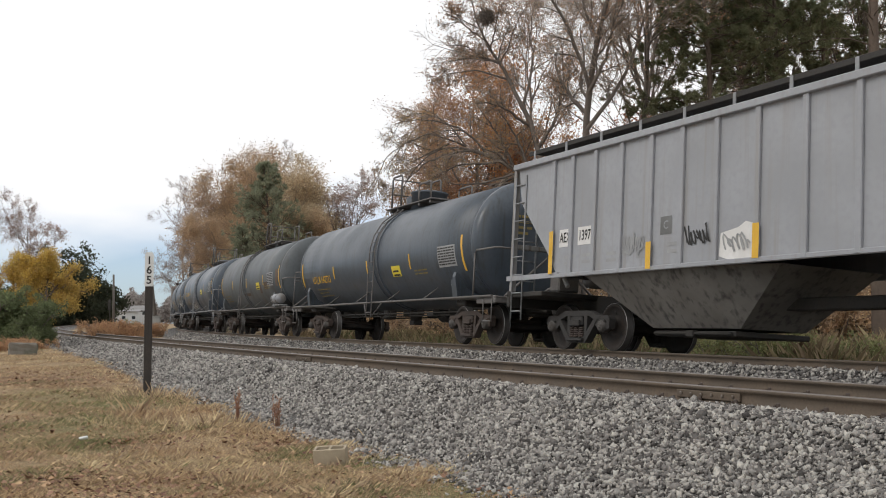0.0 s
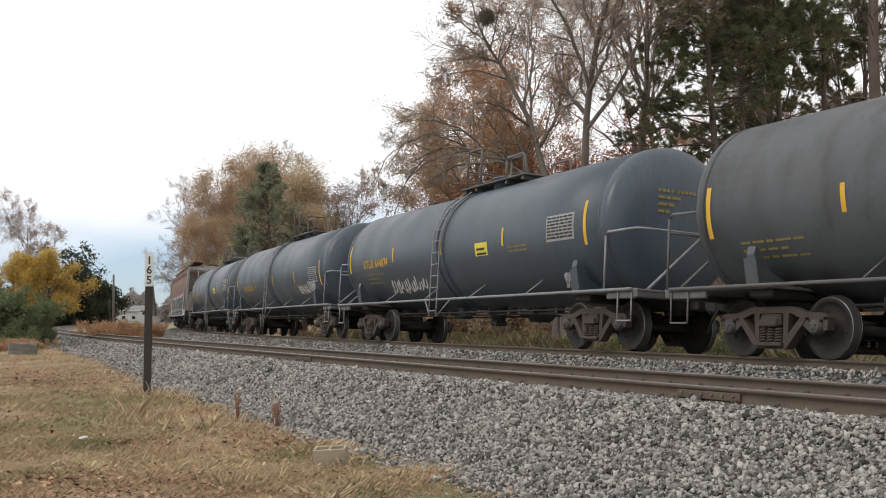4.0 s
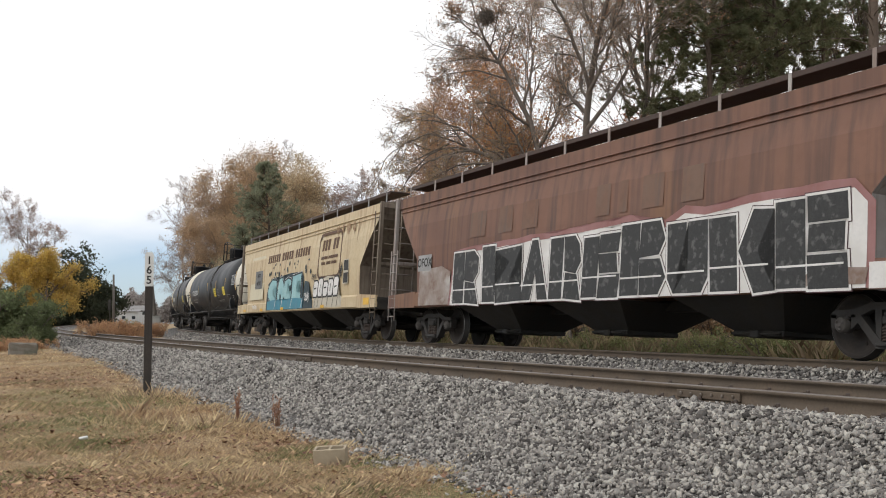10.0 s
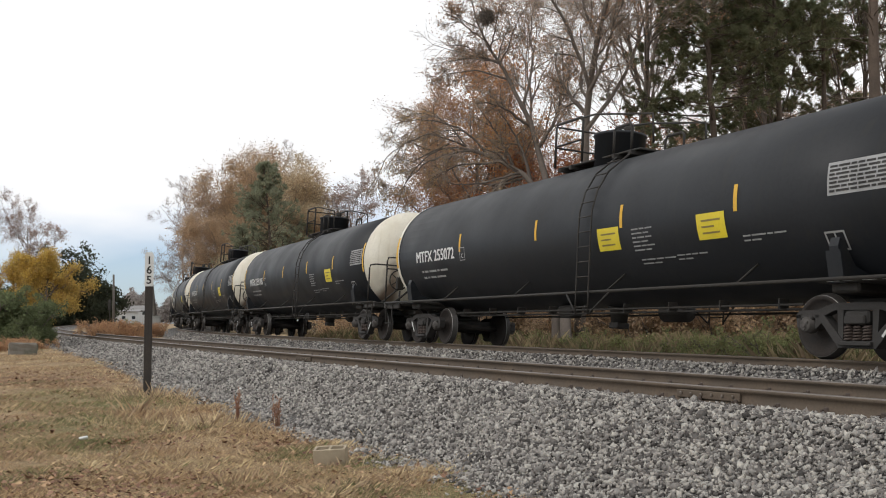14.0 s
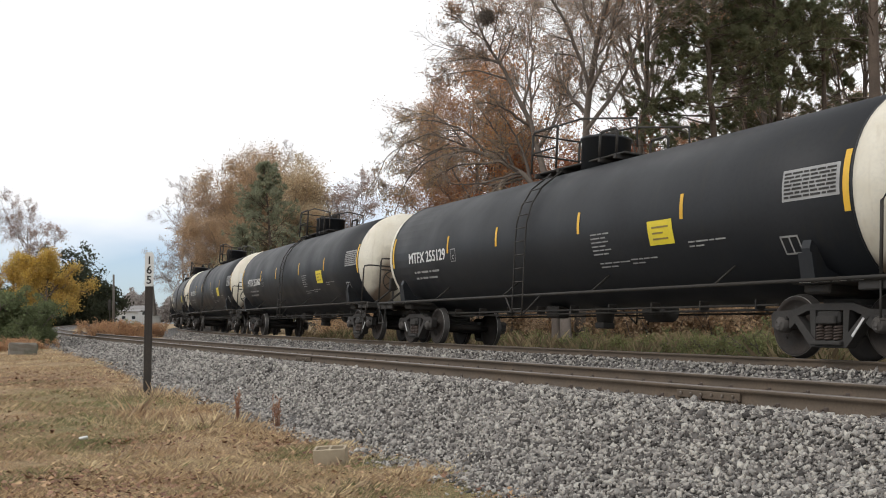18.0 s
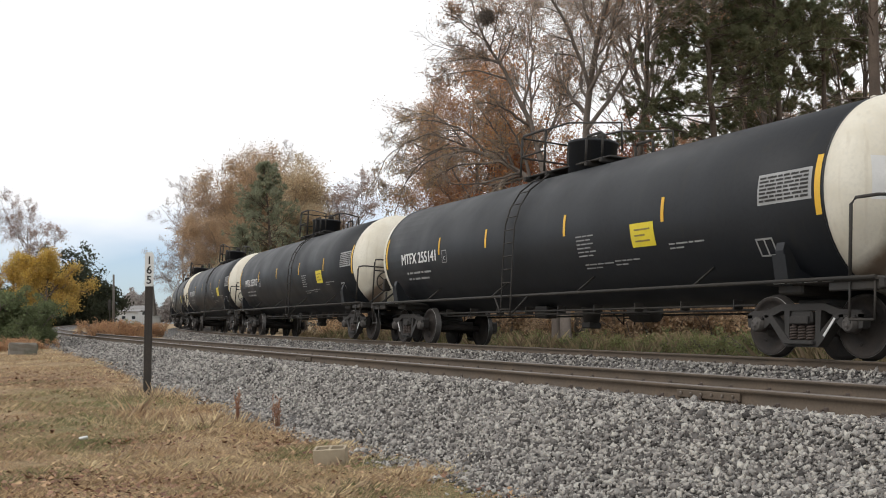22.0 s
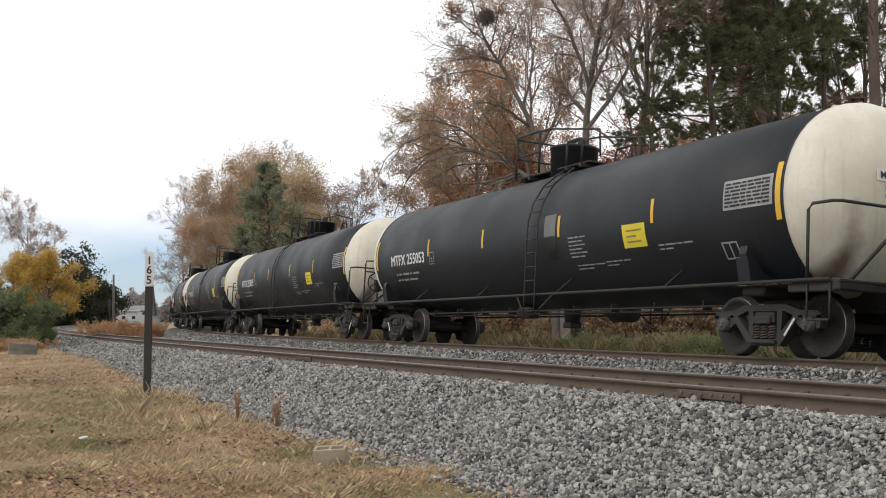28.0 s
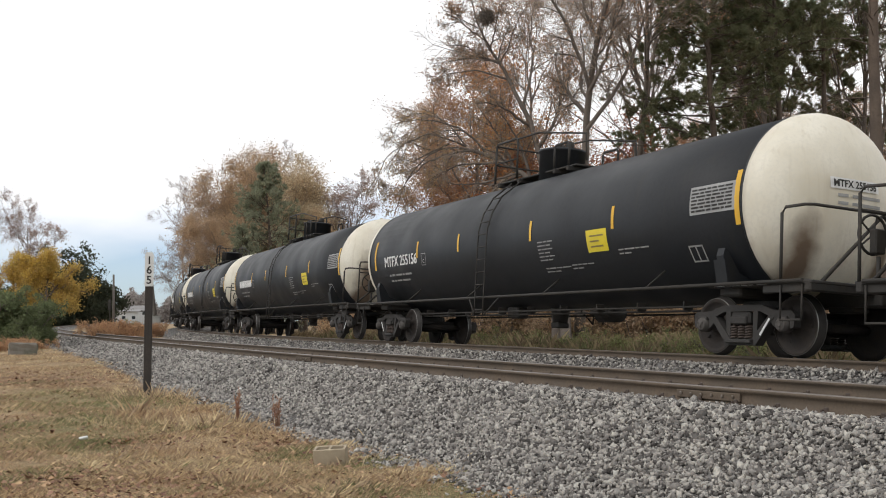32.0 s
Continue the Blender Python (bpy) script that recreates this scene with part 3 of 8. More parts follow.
def leaf_litter(n, seed):
    rng = np.random.default_rng(seed)
    r = np.exp(rng.uniform(math.log(8.5), math.log(45), n))
    a = np.radians(rng.uniform(-27, 5, n))
    x, y = r * np.sin(a), r * np.cos(a)
    k = on_meadow(x, y, rng) & (leafiness(x, y) + 0.12 > rng.uniform(0, 1, n))
    x, y = x[k], y[k]
    z, _ = heights(x, y)
    n = len(x)
    s = (0.011 + 0.03 * rng.uniform(0, 1, n) ** 1.8)[:, None, None]
    az = rng.uniform(0, 6.28, n)
    c = np.array([(-1, 0, 0.1), (0, -0.6, -0.1), (1, 0, 0.35), (0, 0.6, 0.2)])
    V = np.repeat(c[None], n, 0) * s * (1 + rng.uniform(-0.4, 0.4, (n, 4, 3)))
    V[:, :, 2] += rng.uniform(-0.3, 0.7, (n, 4)) * s[:, :, 0]
    ca, sa = np.cos(az)[:, None], np.sin(az)[:, None]
    V = np.stack([V[:, :, 0] * ca - V[:, :, 1] * sa + x[:, None], V[:, :, 0] * sa + V[:, :, 1] * ca + y[:, None], V[:, :, 2] + z[:, None] + rng.uniform(0.015, 0.06, n)[:, None]], 2)
    i = np.arange(n)[:, None] * 4
    return fast_mesh("fallen_leaves", V.reshape(-1, 3), i + np.arange(4))


tagged(link("fallen_leaves", leaf_litter(60000, 3), M["dead_leaf"]), "scattered brown fallen leaves on the grass", "leaves", kind="stuff")
# ---------------------------------------------------------------- the freight train
# Each car's own space: x forwards along the train, -y towards the meadow, z up from the rails.
WHEEL_R = 0.457
MESHES = {}


def shared(key, build, material):
    """A mesh that alike pieces share."""
    if key not in MESHES:
        me = bpy.data.meshes.new(key)
        bm = build()
        bm.to_mesh(me)
        bm.free()
        for m in material if isinstance(material, (list, tuple)) else [material]:
            me.materials.append(m)
        MESHES[key] = me
    return MESHES[key]


def piece(name, me, parent, m=None, label=""):
    ob = new(name, me)
    ob.parent = parent
    if m is not None:
        ob.matrix_basis = m
    if label:
        tagged(ob, label)
    return ob


def wheelset_bm():
    bm = B()
    for sgn in (1, -1):
        prof = [(0.62, 0.07), (0.62, 0.13), (0.655, 0.16), (0.69, 0.34), (0.682, 0.385), (0.682, 0.457 + 0.028), (0.70, 0.457 + 0.028), (0.718, 0.457), (0.815, 0.450), (0.822, 0.44), (0.822, 0.385), (0.79, 0.37), (0.745, 0.20), (0.80, 0.14), (0.82, 0.12), (0.82, 0.07)]
        lathe(bm, [(a * sgn, r) for a, r in prof], "y", n=28, sharp_mi=[0, 0, 0, 0, 0, 1, 2, 2, 1, 0, 0, 0, 0, 0, 0])
        # core-hole marks and chalk patches, so that its turning shows
        for k in range(3):
            w = 2.094 * k + 0.4
            box(bm, (0.27 * math.cos(w), 0.772 * sgn, 0.27 * math.sin(w)), (0.06, 0.02, 0.035), 0.006)
    rod(bm, [(0, -1.05, 0), (0, 1.05, 0)], 0.075, 12)
    return bm


def side_frame_bm():
    """A cast side frame: arched top chord, sagging bottom chord, two windows, spring opening, axle jaws."""
    bm = B()
    y0, y1 = -0.07, 0.07
    slab(bm, [(-1.12, 0.60), (-1.06, 0.66), (-0.70, 0.67), (-0.42, 0.76), (0.42, 0.76), (0.70, 0.67), (1.06, 0.66), (1.12, 0.60), (1.12, 0.55), (0.66, 0.56), (0.40, 0.66), (-0.40, 0.66), (-0.66, 0.56), (-1.12, 0.55)], y0, y1)
    slab(bm, [(-0.70, 0.56), (-0.60, 0.60), (-0.24, 0.24), (0.24, 0.24), (0.60, 0.60), (0.70, 0.56), (0.32, 0.14), (-0.32, 0.14)], y0 - 0.01, y1 + 0.01)
    for sg in (1, -1):
        slab(bm, [(sg * 0.25, 0.2), (sg * 0.33, 0.2), (sg * 0.36, 0.7), (sg * 0.25, 0.7)], y0 + 0.005, y1 - 0.005)
        slab(bm, [(sg * 0.70, 0.60), (sg * 0.76, 0.60), (sg * 0.755, 0.40), (sg * 0.69, 0.44), (sg * 0.60, 0.52)], y0, y1)
        slab(bm, [(sg * 1.02, 0.60), (sg * 1.12, 0.60), (sg * 1.10, 0.42), (sg * 1.03, 0.40)], y0, y1)
        box(bm, (sg * 0.889, 0, 0.555), (0.20, 0.2, 0.06), 0.012)
    box(bm, (0, 0, 0.20), (0.56, 0.30, 0.06), 0.012)
    return bm


def spring_bm():
    bm = B()
    pts = [(0.055 * math.cos(a), 0.055 * math.sin(a), 0.23 + 0.22 * a / 34.5) for a in [k * 34.5 / 44 for k in range(45)]]
    return rod(bm, pts, 0.017, 5)


def cap_bm():
    bm = lathe(B(), [(-0.10, 0.115), (0.04, 0.115), (0.05, 0.10), (0.065, 0.10), (0.075, 0.085), (0.085, 0.03), (0.1, 0.03)], "y", n=18)
    for k in range(3):
        w = 2.094 * k + 0.5
        box(bm, (0.062 * math.cos(w), 0.085, 0.062 * math.sin(w)), (0.03, 0.02, 0.03), 0.004)
    return bm


def bolster_bm():
    bm = B()
    box(bm, (0, 0, 0.56), (0.42, 2.2, 0.18), 0.03)
    box(bm, (0, 0, 0.70), (0.40, 0.9, 0.12), 0.03)
    box(bm, (0, 1.06, 0.52), (0.36, 0.18, 0.12), 0.02)
    box(bm, (0, -1.06, 0.52), (0.36, 0.18, 0.12), 0.02)
    for sg in (1, -1):
        rod(bm, [(sg * 0.42, -0.8, 0.38), (sg * 0.42, 0.8, 0.38)], 0.045, 6)
        for s2 in (1, -1):
            box(bm, (sg * 0.445, s2 * 0.755, 0.45), (0.07, 0.1, 0.3), 0.015)
    return bm


TRUCKS = []


def truck(car, x, m, stripe=False):
    """A two-axle truck under a car, in parts; its wheelsets turn."""
    t = new("truck")
    t.parent = car
    t.matrix_basis = pose(x, 0, 0)
    key = m.name
    sets = []
    for ax in (0.889, -0.889):
        w = piece("wheelset", shared("wheelset", wheelset_bm, [M["wheel"], M["tread"], M["tread_dark"]]), t, pose(ax, 0, WHEEL_R))
        sets.append((w, ax))
        for sg in (1, -1):
            piece("bearing_cap", shared("bearing_cap" + key, cap_bm, M["cap"]), t, pose(ax, sg * 1.06, WHEEL_R, 0, 0, 0 if sg > 0 else 180), "grey bearing end cap")
    for sg in (1, -1):
        piece("side_frame", shared("side_frame" + key, side_frame_bm, m), t, pose(0, sg * 1.0, 0))
        for k in (-0.16, 0.0, 0.16):
            piece("spring", shared("spring", spring_bm, M["spring"]), t, pose(k, sg * 1.05, 0))
        if stripe:
            piece("brake_indicator", shared("brake_indicator", lambda: box(B(), (0, 0, 0), (0.038, 0.012, 0.32), 0.004), M["white"]), t, pose(0.54 if x > 0 else -0.54, sg * 1.1, 0.42, 0, 38 if x > 0 else -38, 0), "white painted strip")
    piece("bolster", shared("bolster" + key, bolster_bm, m), t)
    TRUCKS.append((car, t, x, sets))
    return t


def coupler(car, x):
    sg = 1 if x > 0 else -1
    bm = B()
    box(bm, (-0.45, 0, 0.88), (1.0, 0.16, 0.16), 0.02)
    box(bm, (0.08, 0.02, 0.88), (0.3, 0.34, 0.30), 0.05)
    box(bm, (0.18, -0.1, 0.88), (0.24, 0.1, 0.27), 0.04)
    box(bm, (-0.95, 0, 0.88), (0.5, 0.36, 0.4), 0.03)
    rod(bm, [(-0.2, 0.25, 0.8), (-0.05, 0.27, 0.6), (0.1, 0.2, 0.46), (0.25, 0.1, 0.42)], 0.025, 6)
    ob = part("coupler", bm, M["under"], car)
    ob.matrix_basis = pose(x, 0, 0, 0, 0, 0 if sg > 0 else 180)


class Shell:
    """A tank's round side: places flat marks on its curve."""

    def __init__(self, r, zc):
        self.r, self.zc = r, zc

    def y(self, z, off=0.006):
        return -(math.sqrt(max(0.01, self.r ** 2 - (z - self.zc) ** 2)) + off)

    def bent(self, me, x, z, off=0.006, shear=0.0):
        """Wraps a flat mesh onto the meadow side, centred at x, z."""
        for v in me.vertices:
            a, b = v.co.x, v.co.y
            w = (z - self.zc) / self.r
            th = math.asin(max(-0.99, min(0.99, w))) + b / self.r
            ro = self.r + off + v.co.z
            v.co = (x + a, -ro * math.cos(th), self.zc + ro * math.sin(th))
        return me

    def patch(self, x, z, w, h, off=0.005, n=6):
        V, F = [], []
        for i in range(n + 1):
            for j in range(2):
                V.append((-w / 2 + w * j, -h / 2 + h * i / n, 0))
        for i in range(n):
            a = 2 * i
            F.append((a, a + 1, a + 3, a + 2))
        return self.bent(fast_mesh("mark", V, F), x, z, off)


def text_on(car, shell, text, x, z, size, m, name="lettering", off=0.007, bold=0.0, align="CENTER"):
    me = fat_letters(text, size, align, bold) if bold else letters(text, size, align)
    if shell:
        shell.bent(me, x, z, off)
    return link(name, me, m, car)


def bars(widths, h, gap, lines, lead):
    """Flat bars in rows, for small writing."""
    V, F = [], []
    for r in range(lines):
        u = 0
        row = widths[r % len(widths)]
        for w in row:
            k = len(V)
            for a, b in ((u, -r * lead), (u + w, -r * lead), (u + w, h - r * lead), (u, h - r * lead)):
                V.append((a, b, 0))
            F.append((k, k + 1, k + 2, k + 3))
            u += w + gap
    return fast_mesh("bars", V, F)


def frame_mesh(w, h, t, bar):
    """A flat painted frame, with an upright in its middle if bar is set."""
    xs = [0, t, (w - t) / 2, (w + t) / 2, w - t, w]
    zs = [0, t, h - t, h]
    V = [(x, z, 0) for z in zs for x in xs]
    F = [(r * 6 + c, r * 6 + c + 1, r * 6 + c + 7, r * 6 + c + 6) for r in range(3) for c in range(5) if r != 1 or c in (0, 4) or (bar and c == 2)]
    return fast_mesh("frame", V, F)


def ring_bm(c, r, thick, n=20):
    """An upright hoop across the train."""
    return rod(B(), [(c[0], c[1] + r * math.cos(6.28319 * k / n), c[2] + r * math.sin(6.28319 * k / n)) for k in range(n + 1)], thick, 6)


def ladder(car, x, y, z0, z1, w, m, n, curve=None, name="ladder", r=0.018):
    """Two stiles and their rungs, each a piece of its own."""
    lad = None
    for sx in (-w / 2, w / 2):
        pts = [(x + sx, curve(z), z) for z in np.linspace(z0, z1, 9)] if curve else [(x + sx, y, z0), (x + sx, y, z1)]
        ob = part(name if lad is None else "stile", rod(B(), pts, r, 6), m, car if lad is None else lad)
        lad = lad or ob
    for k in range(n):
        z = z0 + (k + 0.5) * (z1 - z0) / n
        yy = curve(z) if curve else y
        part("rung", rod(B(), [(x - w / 2, yy, z), (x + w / 2, yy, z)], r * 0.8, 5), m, lad)
    return lad


def tank_car(length, tc, R, zc, skin, head, rail_m, truck_m, label, style, marks, lx=None, seam_add=0.78, dome=0.65):
    """A tank car. marks: a function that letters it."""
    car = new("tank_car")
    tagged(car, label, "tank car", "cars of the freight train")
    hl, ht = length / 2, tc / 2
    lx = lx if lx is not None else (-1.4 if style == "black" else 0.65)
    seam = ht + (seam_add if style == "black" else 0.74)
    seam_r = ht + (0.86 if style == "black" else 1.12)
    sh = Shell(R, zc)
    hd, knuckle = (0.66, 0.82) if style == "black" else (0.36, 0.5)
    n = 48
    prof = [(-seam_r, R), (-seam * 0.66, R), (-seam * 0.33, R), (-0.09, R), (0.09, R), (seam * 0.33, R), (seam * 0.66, R), (seam, R)]
    part("tank_shell", lathe(B(), prof, "x", (0, 0, zc), n), skin, car)
    for sg in (1, -1):
        end = seam if sg > 0 else seam_r
        hp = [(sg * (end + 0.004), R + 0.003)] + [(sg * (end + 0.10 + hd * math.sin(a)), (R + 0.003) * math.cos(a) ** knuckle) for a in [k * math.pi / 2 / 11 for k in range(11)]] + [(sg * (end + 0.10 + hd), 0.02)]
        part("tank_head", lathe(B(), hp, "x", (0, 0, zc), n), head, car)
        part("weld_seam", lathe(B(), [(sg * (end - 0.02), R + 0.002), (sg * end - 0.01, R + 0.008), (sg * end + 0.01, R + 0.008), (sg * (end + 0.02), R + 0.002)], "x", (0, 0, zc), n), skin, car)
        # saddle over the truck
        for s2 in (1, -1):
            bm = slab(B(), [(s2 * 1.28, 1.0), (s2 * 1.42, 1.0), (s2 * (R + 0.03), zc - R * 0.58), (s2 * (R + 0.0), zc - R * 0.50), (s2 * (R - 0.08), zc - R * 0.54), (s2 * (R - 0.3), zc - R * 0.75), (s2 * 0.5, 1.0)], sg * ht - 0.08, sg * ht + 0.08, plane="yz")
            slab(bm, [(s2 * 1.36, 1.0), (s2 * 1.44, 1.0), (s2 * (R + 0.045), zc - R * 0.62), (s2 * (R + 0.01), zc - R * 0.62)], sg * ht - 0.13, sg * ht + 0.13, plane="yz")
            part("saddle", bm, skin, car)
        # stub sill, bolster, end platform
        bm = B()
        box(bm, (sg * (hl - 1.7), 0, 0.93), (2.9, 0.46, 0.34), 0.02)
        box(bm, (sg * ht, 0, 0.98), (0.5, 2.6, 0.2), 0.03)
        part("stub_sill", bm, M["under"], car)
        bm = B()
        px0 = ht - 0.35
        box(bm, (sg * (px0 + hl - 0.35) / 2, 0, 1.03), (hl - 0.35 - px0, 2.9, 0.05), 0.012)
        box(bm, (sg * (hl - 0.42), 0, 0.97), (0.12, 2.9, 0.14), 0.02)
        for s2 in (1, -1):
            box(bm, (sg * (hl - 0.9), s2 * 1.38, 0.98), (0.9, 0.08, 0.18), 0.015)
        part("end_platform", bm, M["under"] if style == "black" else M["galv"], car)
        for s2 in (1, -1):
            y = s2 * 1.44
            top = 2.12 if sg > 0 else 2.3
            if sg > 0:
                x0 = ht + (1.25 if style == "black" else 0.95)
                pts = [(x0, y, 1.05), (x0, y, top - 0.08), (x0 + 0.08, y, top), (hl - 0.5, y, top), (hl - 0.42, y * 0.94, top), (hl - 0.42, 0, top)]
            else:
                pts = [(-hl + 0.42, y, 1.05), (-hl + 0.42, y, top - 0.08), (-hl + 0.5, y, top), (-ht - 1.35, y, top - 0.02), (-ht - 1.3, y * 0.9, top - 0.02)]
            part("handrail", rod(B(), pts, 0.024, 6), rail_m, car)
            if sg < 0:
                part("handrail", rod(B(), [(-hl + 0.42, y, top - 0.3), (-hl + 0.42, 0, top - 0.3)], 0.022, 6), rail_m, car)
            bm = B()
            for dx in (0.0, 0.42):
                rod(bm, [(sg * (hl - 0.95 + dx), y, 1.0), (sg * (hl - 0.95 + dx), y, 0.5)], 0.016, 6)
            for z in (0.5,):
                box(bm, (sg * (hl - 0.74), y, z), (0.42, 0.05, 0.03), 0.006)
            part("stirrup_step", bm, rail_m, car)
        part("end_brace", rod(B(), [(sg * (hl - 0.4), -1.2, 1.05), (sg * (hl - 0.45), 0, 2.1), (sg * (hl - 0.4), 1.2, 1.05)], 0.03, 6), rail_m, car)
        coupler(car, sg * (hl - 0.12))
        truck(car, sg * ht, truck_m, style == "black")
    # running line along the side
    for s2 in (1, -1):
        part("side_rail", rod(B(), [(-hl + 0.5, s2 * 1.46, 1.05), (hl - 0.5, s2 * 1.46, 1.05)], 0.032, 6), rail_m, car)
        for x in np.linspace(-ht + 2.0, ht - 2.0, 4):
            part("rail_bracket", rod(B(), [(x, s2 * 1.45, 1.05), (x + 0.12, -s2 * sh.y(1.38), 1.38)], 0.018, 5), rail_m, car)
    # ladder, its braces, platform and dome
    for s2 in (1, -1):
        lad = ladder(car, lx, 0, 0.62, zc + R * 0.93, 0.42, rail_m, 11, lambda z, s2=s2: s2 * max(0.62, (R + 0.10) * math.sqrt(max(0.0, 1 - ((max(z, zc) - zc) / (R + 0.1)) ** 2))))
        for dx in (-0.75, 0.75):
            part("ladder_brace", rod(B(), [(lx + dx * 0.3, s2 * (R + 0.08), 0.65), (lx + dx, s2 * 1.46, 1.05)], 0.018, 5), rail_m, car)
    if style != "black":
        bm = B()
        lathe(bm, [(lx - 0.22, R + 0.001), (lx - 0.22, R + 0.03), (lx - 0.15, R + 0.03), (lx - 0.15, R + 0.001)], "x", (0, 0, zc), 40)
        lathe(bm, [(lx + 0.15, R + 0.001), (lx + 0.15, R + 0.03), (lx + 0.22, R + 0.03), (lx + 0.22, R + 0.001)], "x", (0, 0, zc), 40)
        part("tank_band", bm, skin, car)
    zt = zc + R
    dx = -0.15 if style == "black" else 0.55
    p0, p1 = (-1.68 if lx > 0 else -2.2, dx + 1.45) if style == "black" else (dx - 1.7, dx + 1.7)
    bm = B()
    box(bm, ((p0 + p1) / 2, 0, zt + 0.06), (p1 - p0, 1.0 if style == "black" else 1.3, 0.04), 0.01)
    for xx in (p0 + 0.2, dx - 0.9, dx + 0.7, p1 - 0.2):
        box(bm, (xx, 0, zt + 0.0), (0.1, 1.2, 0.1), 0.01)
    part("top_platform", bm, M["under"] if style == "black" else M["galv"], car)
    d = lathe(B(), [(zt - 0.1, 0.52), (zt + dome - 0.11, 0.52), (zt + dome - 0.10, 0.55), (zt + dome - 0.05, 0.55), (zt + dome - 0.02, 0.45), (zt + dome, 0.05)], "z", (dx + 0.05, 0, 0), 20)
    part("manway_dome", d, M["black"] if style == "black" else skin, car)
    if style != "black":
        part("valve_housing", lathe(B(), [(zt - 0.1, 0.30), (zt + dome * 0.8, 0.30), (zt + dome * 0.8 + 0.03, 0.22), (zt + dome * 0.8 + 0.04, 0.02)], "z", (dx - 0.95, 0, 0), 16), skin, car)
    rm = M["under"] if style == "black" else M["galv"]
    left = (p0 + 0.06, p0 + 1.12) if style == "black" else (dx - 1.35, dx - 0.6)
    for x0, x1, hgt in ((*left, 1.0), (dx + 0.75, p1 - 0.1, 0.55)):
        for s2 in (1, -1):
            part("safety_rail", rod(B(), [(x0, s2 * 0.62, zt + 0.05), (x0, s2 * 0.62, zt + hgt - 0.06), (x0 + 0.06, s2 * 0.62, zt + hgt), (x1 - 0.06, s2 * 0.62, zt + hgt), (x1, s2 * 0.62, zt + hgt - 0.06), (x1, s2 * 0.62, zt + 0.05)], 0.03, 6), rm, car)
    for x0, zz in ((left[0], 0.96), (left[0], 0.5)):
        part("safety_rail", rod(B(), [(x0, -0.62, zt + zz), (x0, 0.62, zt + zz)], 0.022, 6), rm, car)
    if style == "black":
        for s2 in (1, -1):
            part("safety_rail", rod(B(), [(left[0], s2 * 0.62, zt + 0.52), (left[1], s2 * 0.62, zt + 0.52)], 0.02, 6), rm, car)
            part("safety_rail", rod(B(), [(left[1], s2 * 0.62, zt + 0.98), (dx + 0.1, s2 * 0.66, zt + 0.95), (p1 + 0.55, s2 * 0.62, zt + 0.62), (p1 + 0.6, s2 * 0.62, zt + 0.05)], 0.022, 6), rm, car)
        part("dome_valve", lathe(B(), [(zt + dome - 0.02, 0.10), (zt + dome + 0.14, 0.10), (zt + dome + 0.17, 0.04)], "z", (dx + 0.2, 0.1, 0), 10), M["under"], car)
        part("vent_stack", lathe(B(), [(zt - 0.05, 0.045), (zt + 0.05, 0.045), (zt + 0.08, 0.06), (zt + 0.1, 0.03)], "z", (seam - 0.5, 0, 0), 10), head, car)
    # underneath: outlet, brake rigging, pipes
    bm = B()
    lathe(bm, [(zc - R - 0.30, 0.16), (zc - R - 0.05, 0.2), (zc - R + 0.1, 0.3)], "z", (0.1, 0, 0), 12)
    box(bm, (0.1, 0, zc - R - 0.36), (0.3, 0.3, 0.12), 0.02)
    part("outlet_valve", bm, M["under"], car)
    bm = B()
    for yy, zz in ((-0.75, 0.78), (-0.6, 0.72), (0.7, 0.76)):
        rod(bm, [(-ht + 1.3, yy, zz), (ht - 1.3, yy, zz)], 0.022, 6)
    for xx in np.linspace(-ht + 1.8, ht - 1.8, 9):
        box(bm, (xx, -0.68, 0.80), (0.03, 0.2, 0.16), 0.006)
    part("brake_pipe", bm, M["under"], car)
    part("brake_cylinder", lathe(B(), [(-0.35, 0.05), (-0.33, 0.2), (0.33, 0.2), (0.35, 0.05)], "x", (1.3, 0.5, 0.80), 14), M["under"], car)
    part("valve_box", box(B(), (-1.2, -0.35, 0.78), (0.5, 0.3, 0.26), 0.03), M["under"], car)
    part("brake_lever", box(B(), (2.4, -0.45, 0.74), (0.7, 0.12, 0.1), 0.02), M["under"], car)
    marks(car, sh, seam, hl, ht)
    return car


PANEL_ROWS = [[0.14, 0.2, 0.1, 0.12, 0.16, 0.18], [0.2, 0.1, 0.16, 0.14, 0.2, 0.1], [0.1, 0.24, 0.12, 0.2, 0.08, 0.16], [0.16, 0.16, 0.12, 0.1, 0.2, 0.16]]


def tape(car, sh, x, z, h, w=0.085, m=None):
    link("reflective_tape", sh.patch(x, z, w, h), m or M["yellow"], car, "yellow reflective tape")


def data_panel(car, sh, x, z, w, h, m=None):
    p = link("data_panel", sh.patch(x, z, w, h, 0.004), m or M["plate"], car, "white stencilled data panel")
    rows = [[v * (w - 0.2) / 0.92 for v in r] for r in PANEL_ROWS]
    me = bars(rows, (h - 0.06) / 13, 0.024, 7, (h - 0.06) / 7)
    for v in me.vertices:
        v.co.x -= w / 2 - 0.04
        v.co.y += h / 2 - 0.075
    link("small_print", sh.bent(me, x, z, 0.009), M["dark_ink"], p)


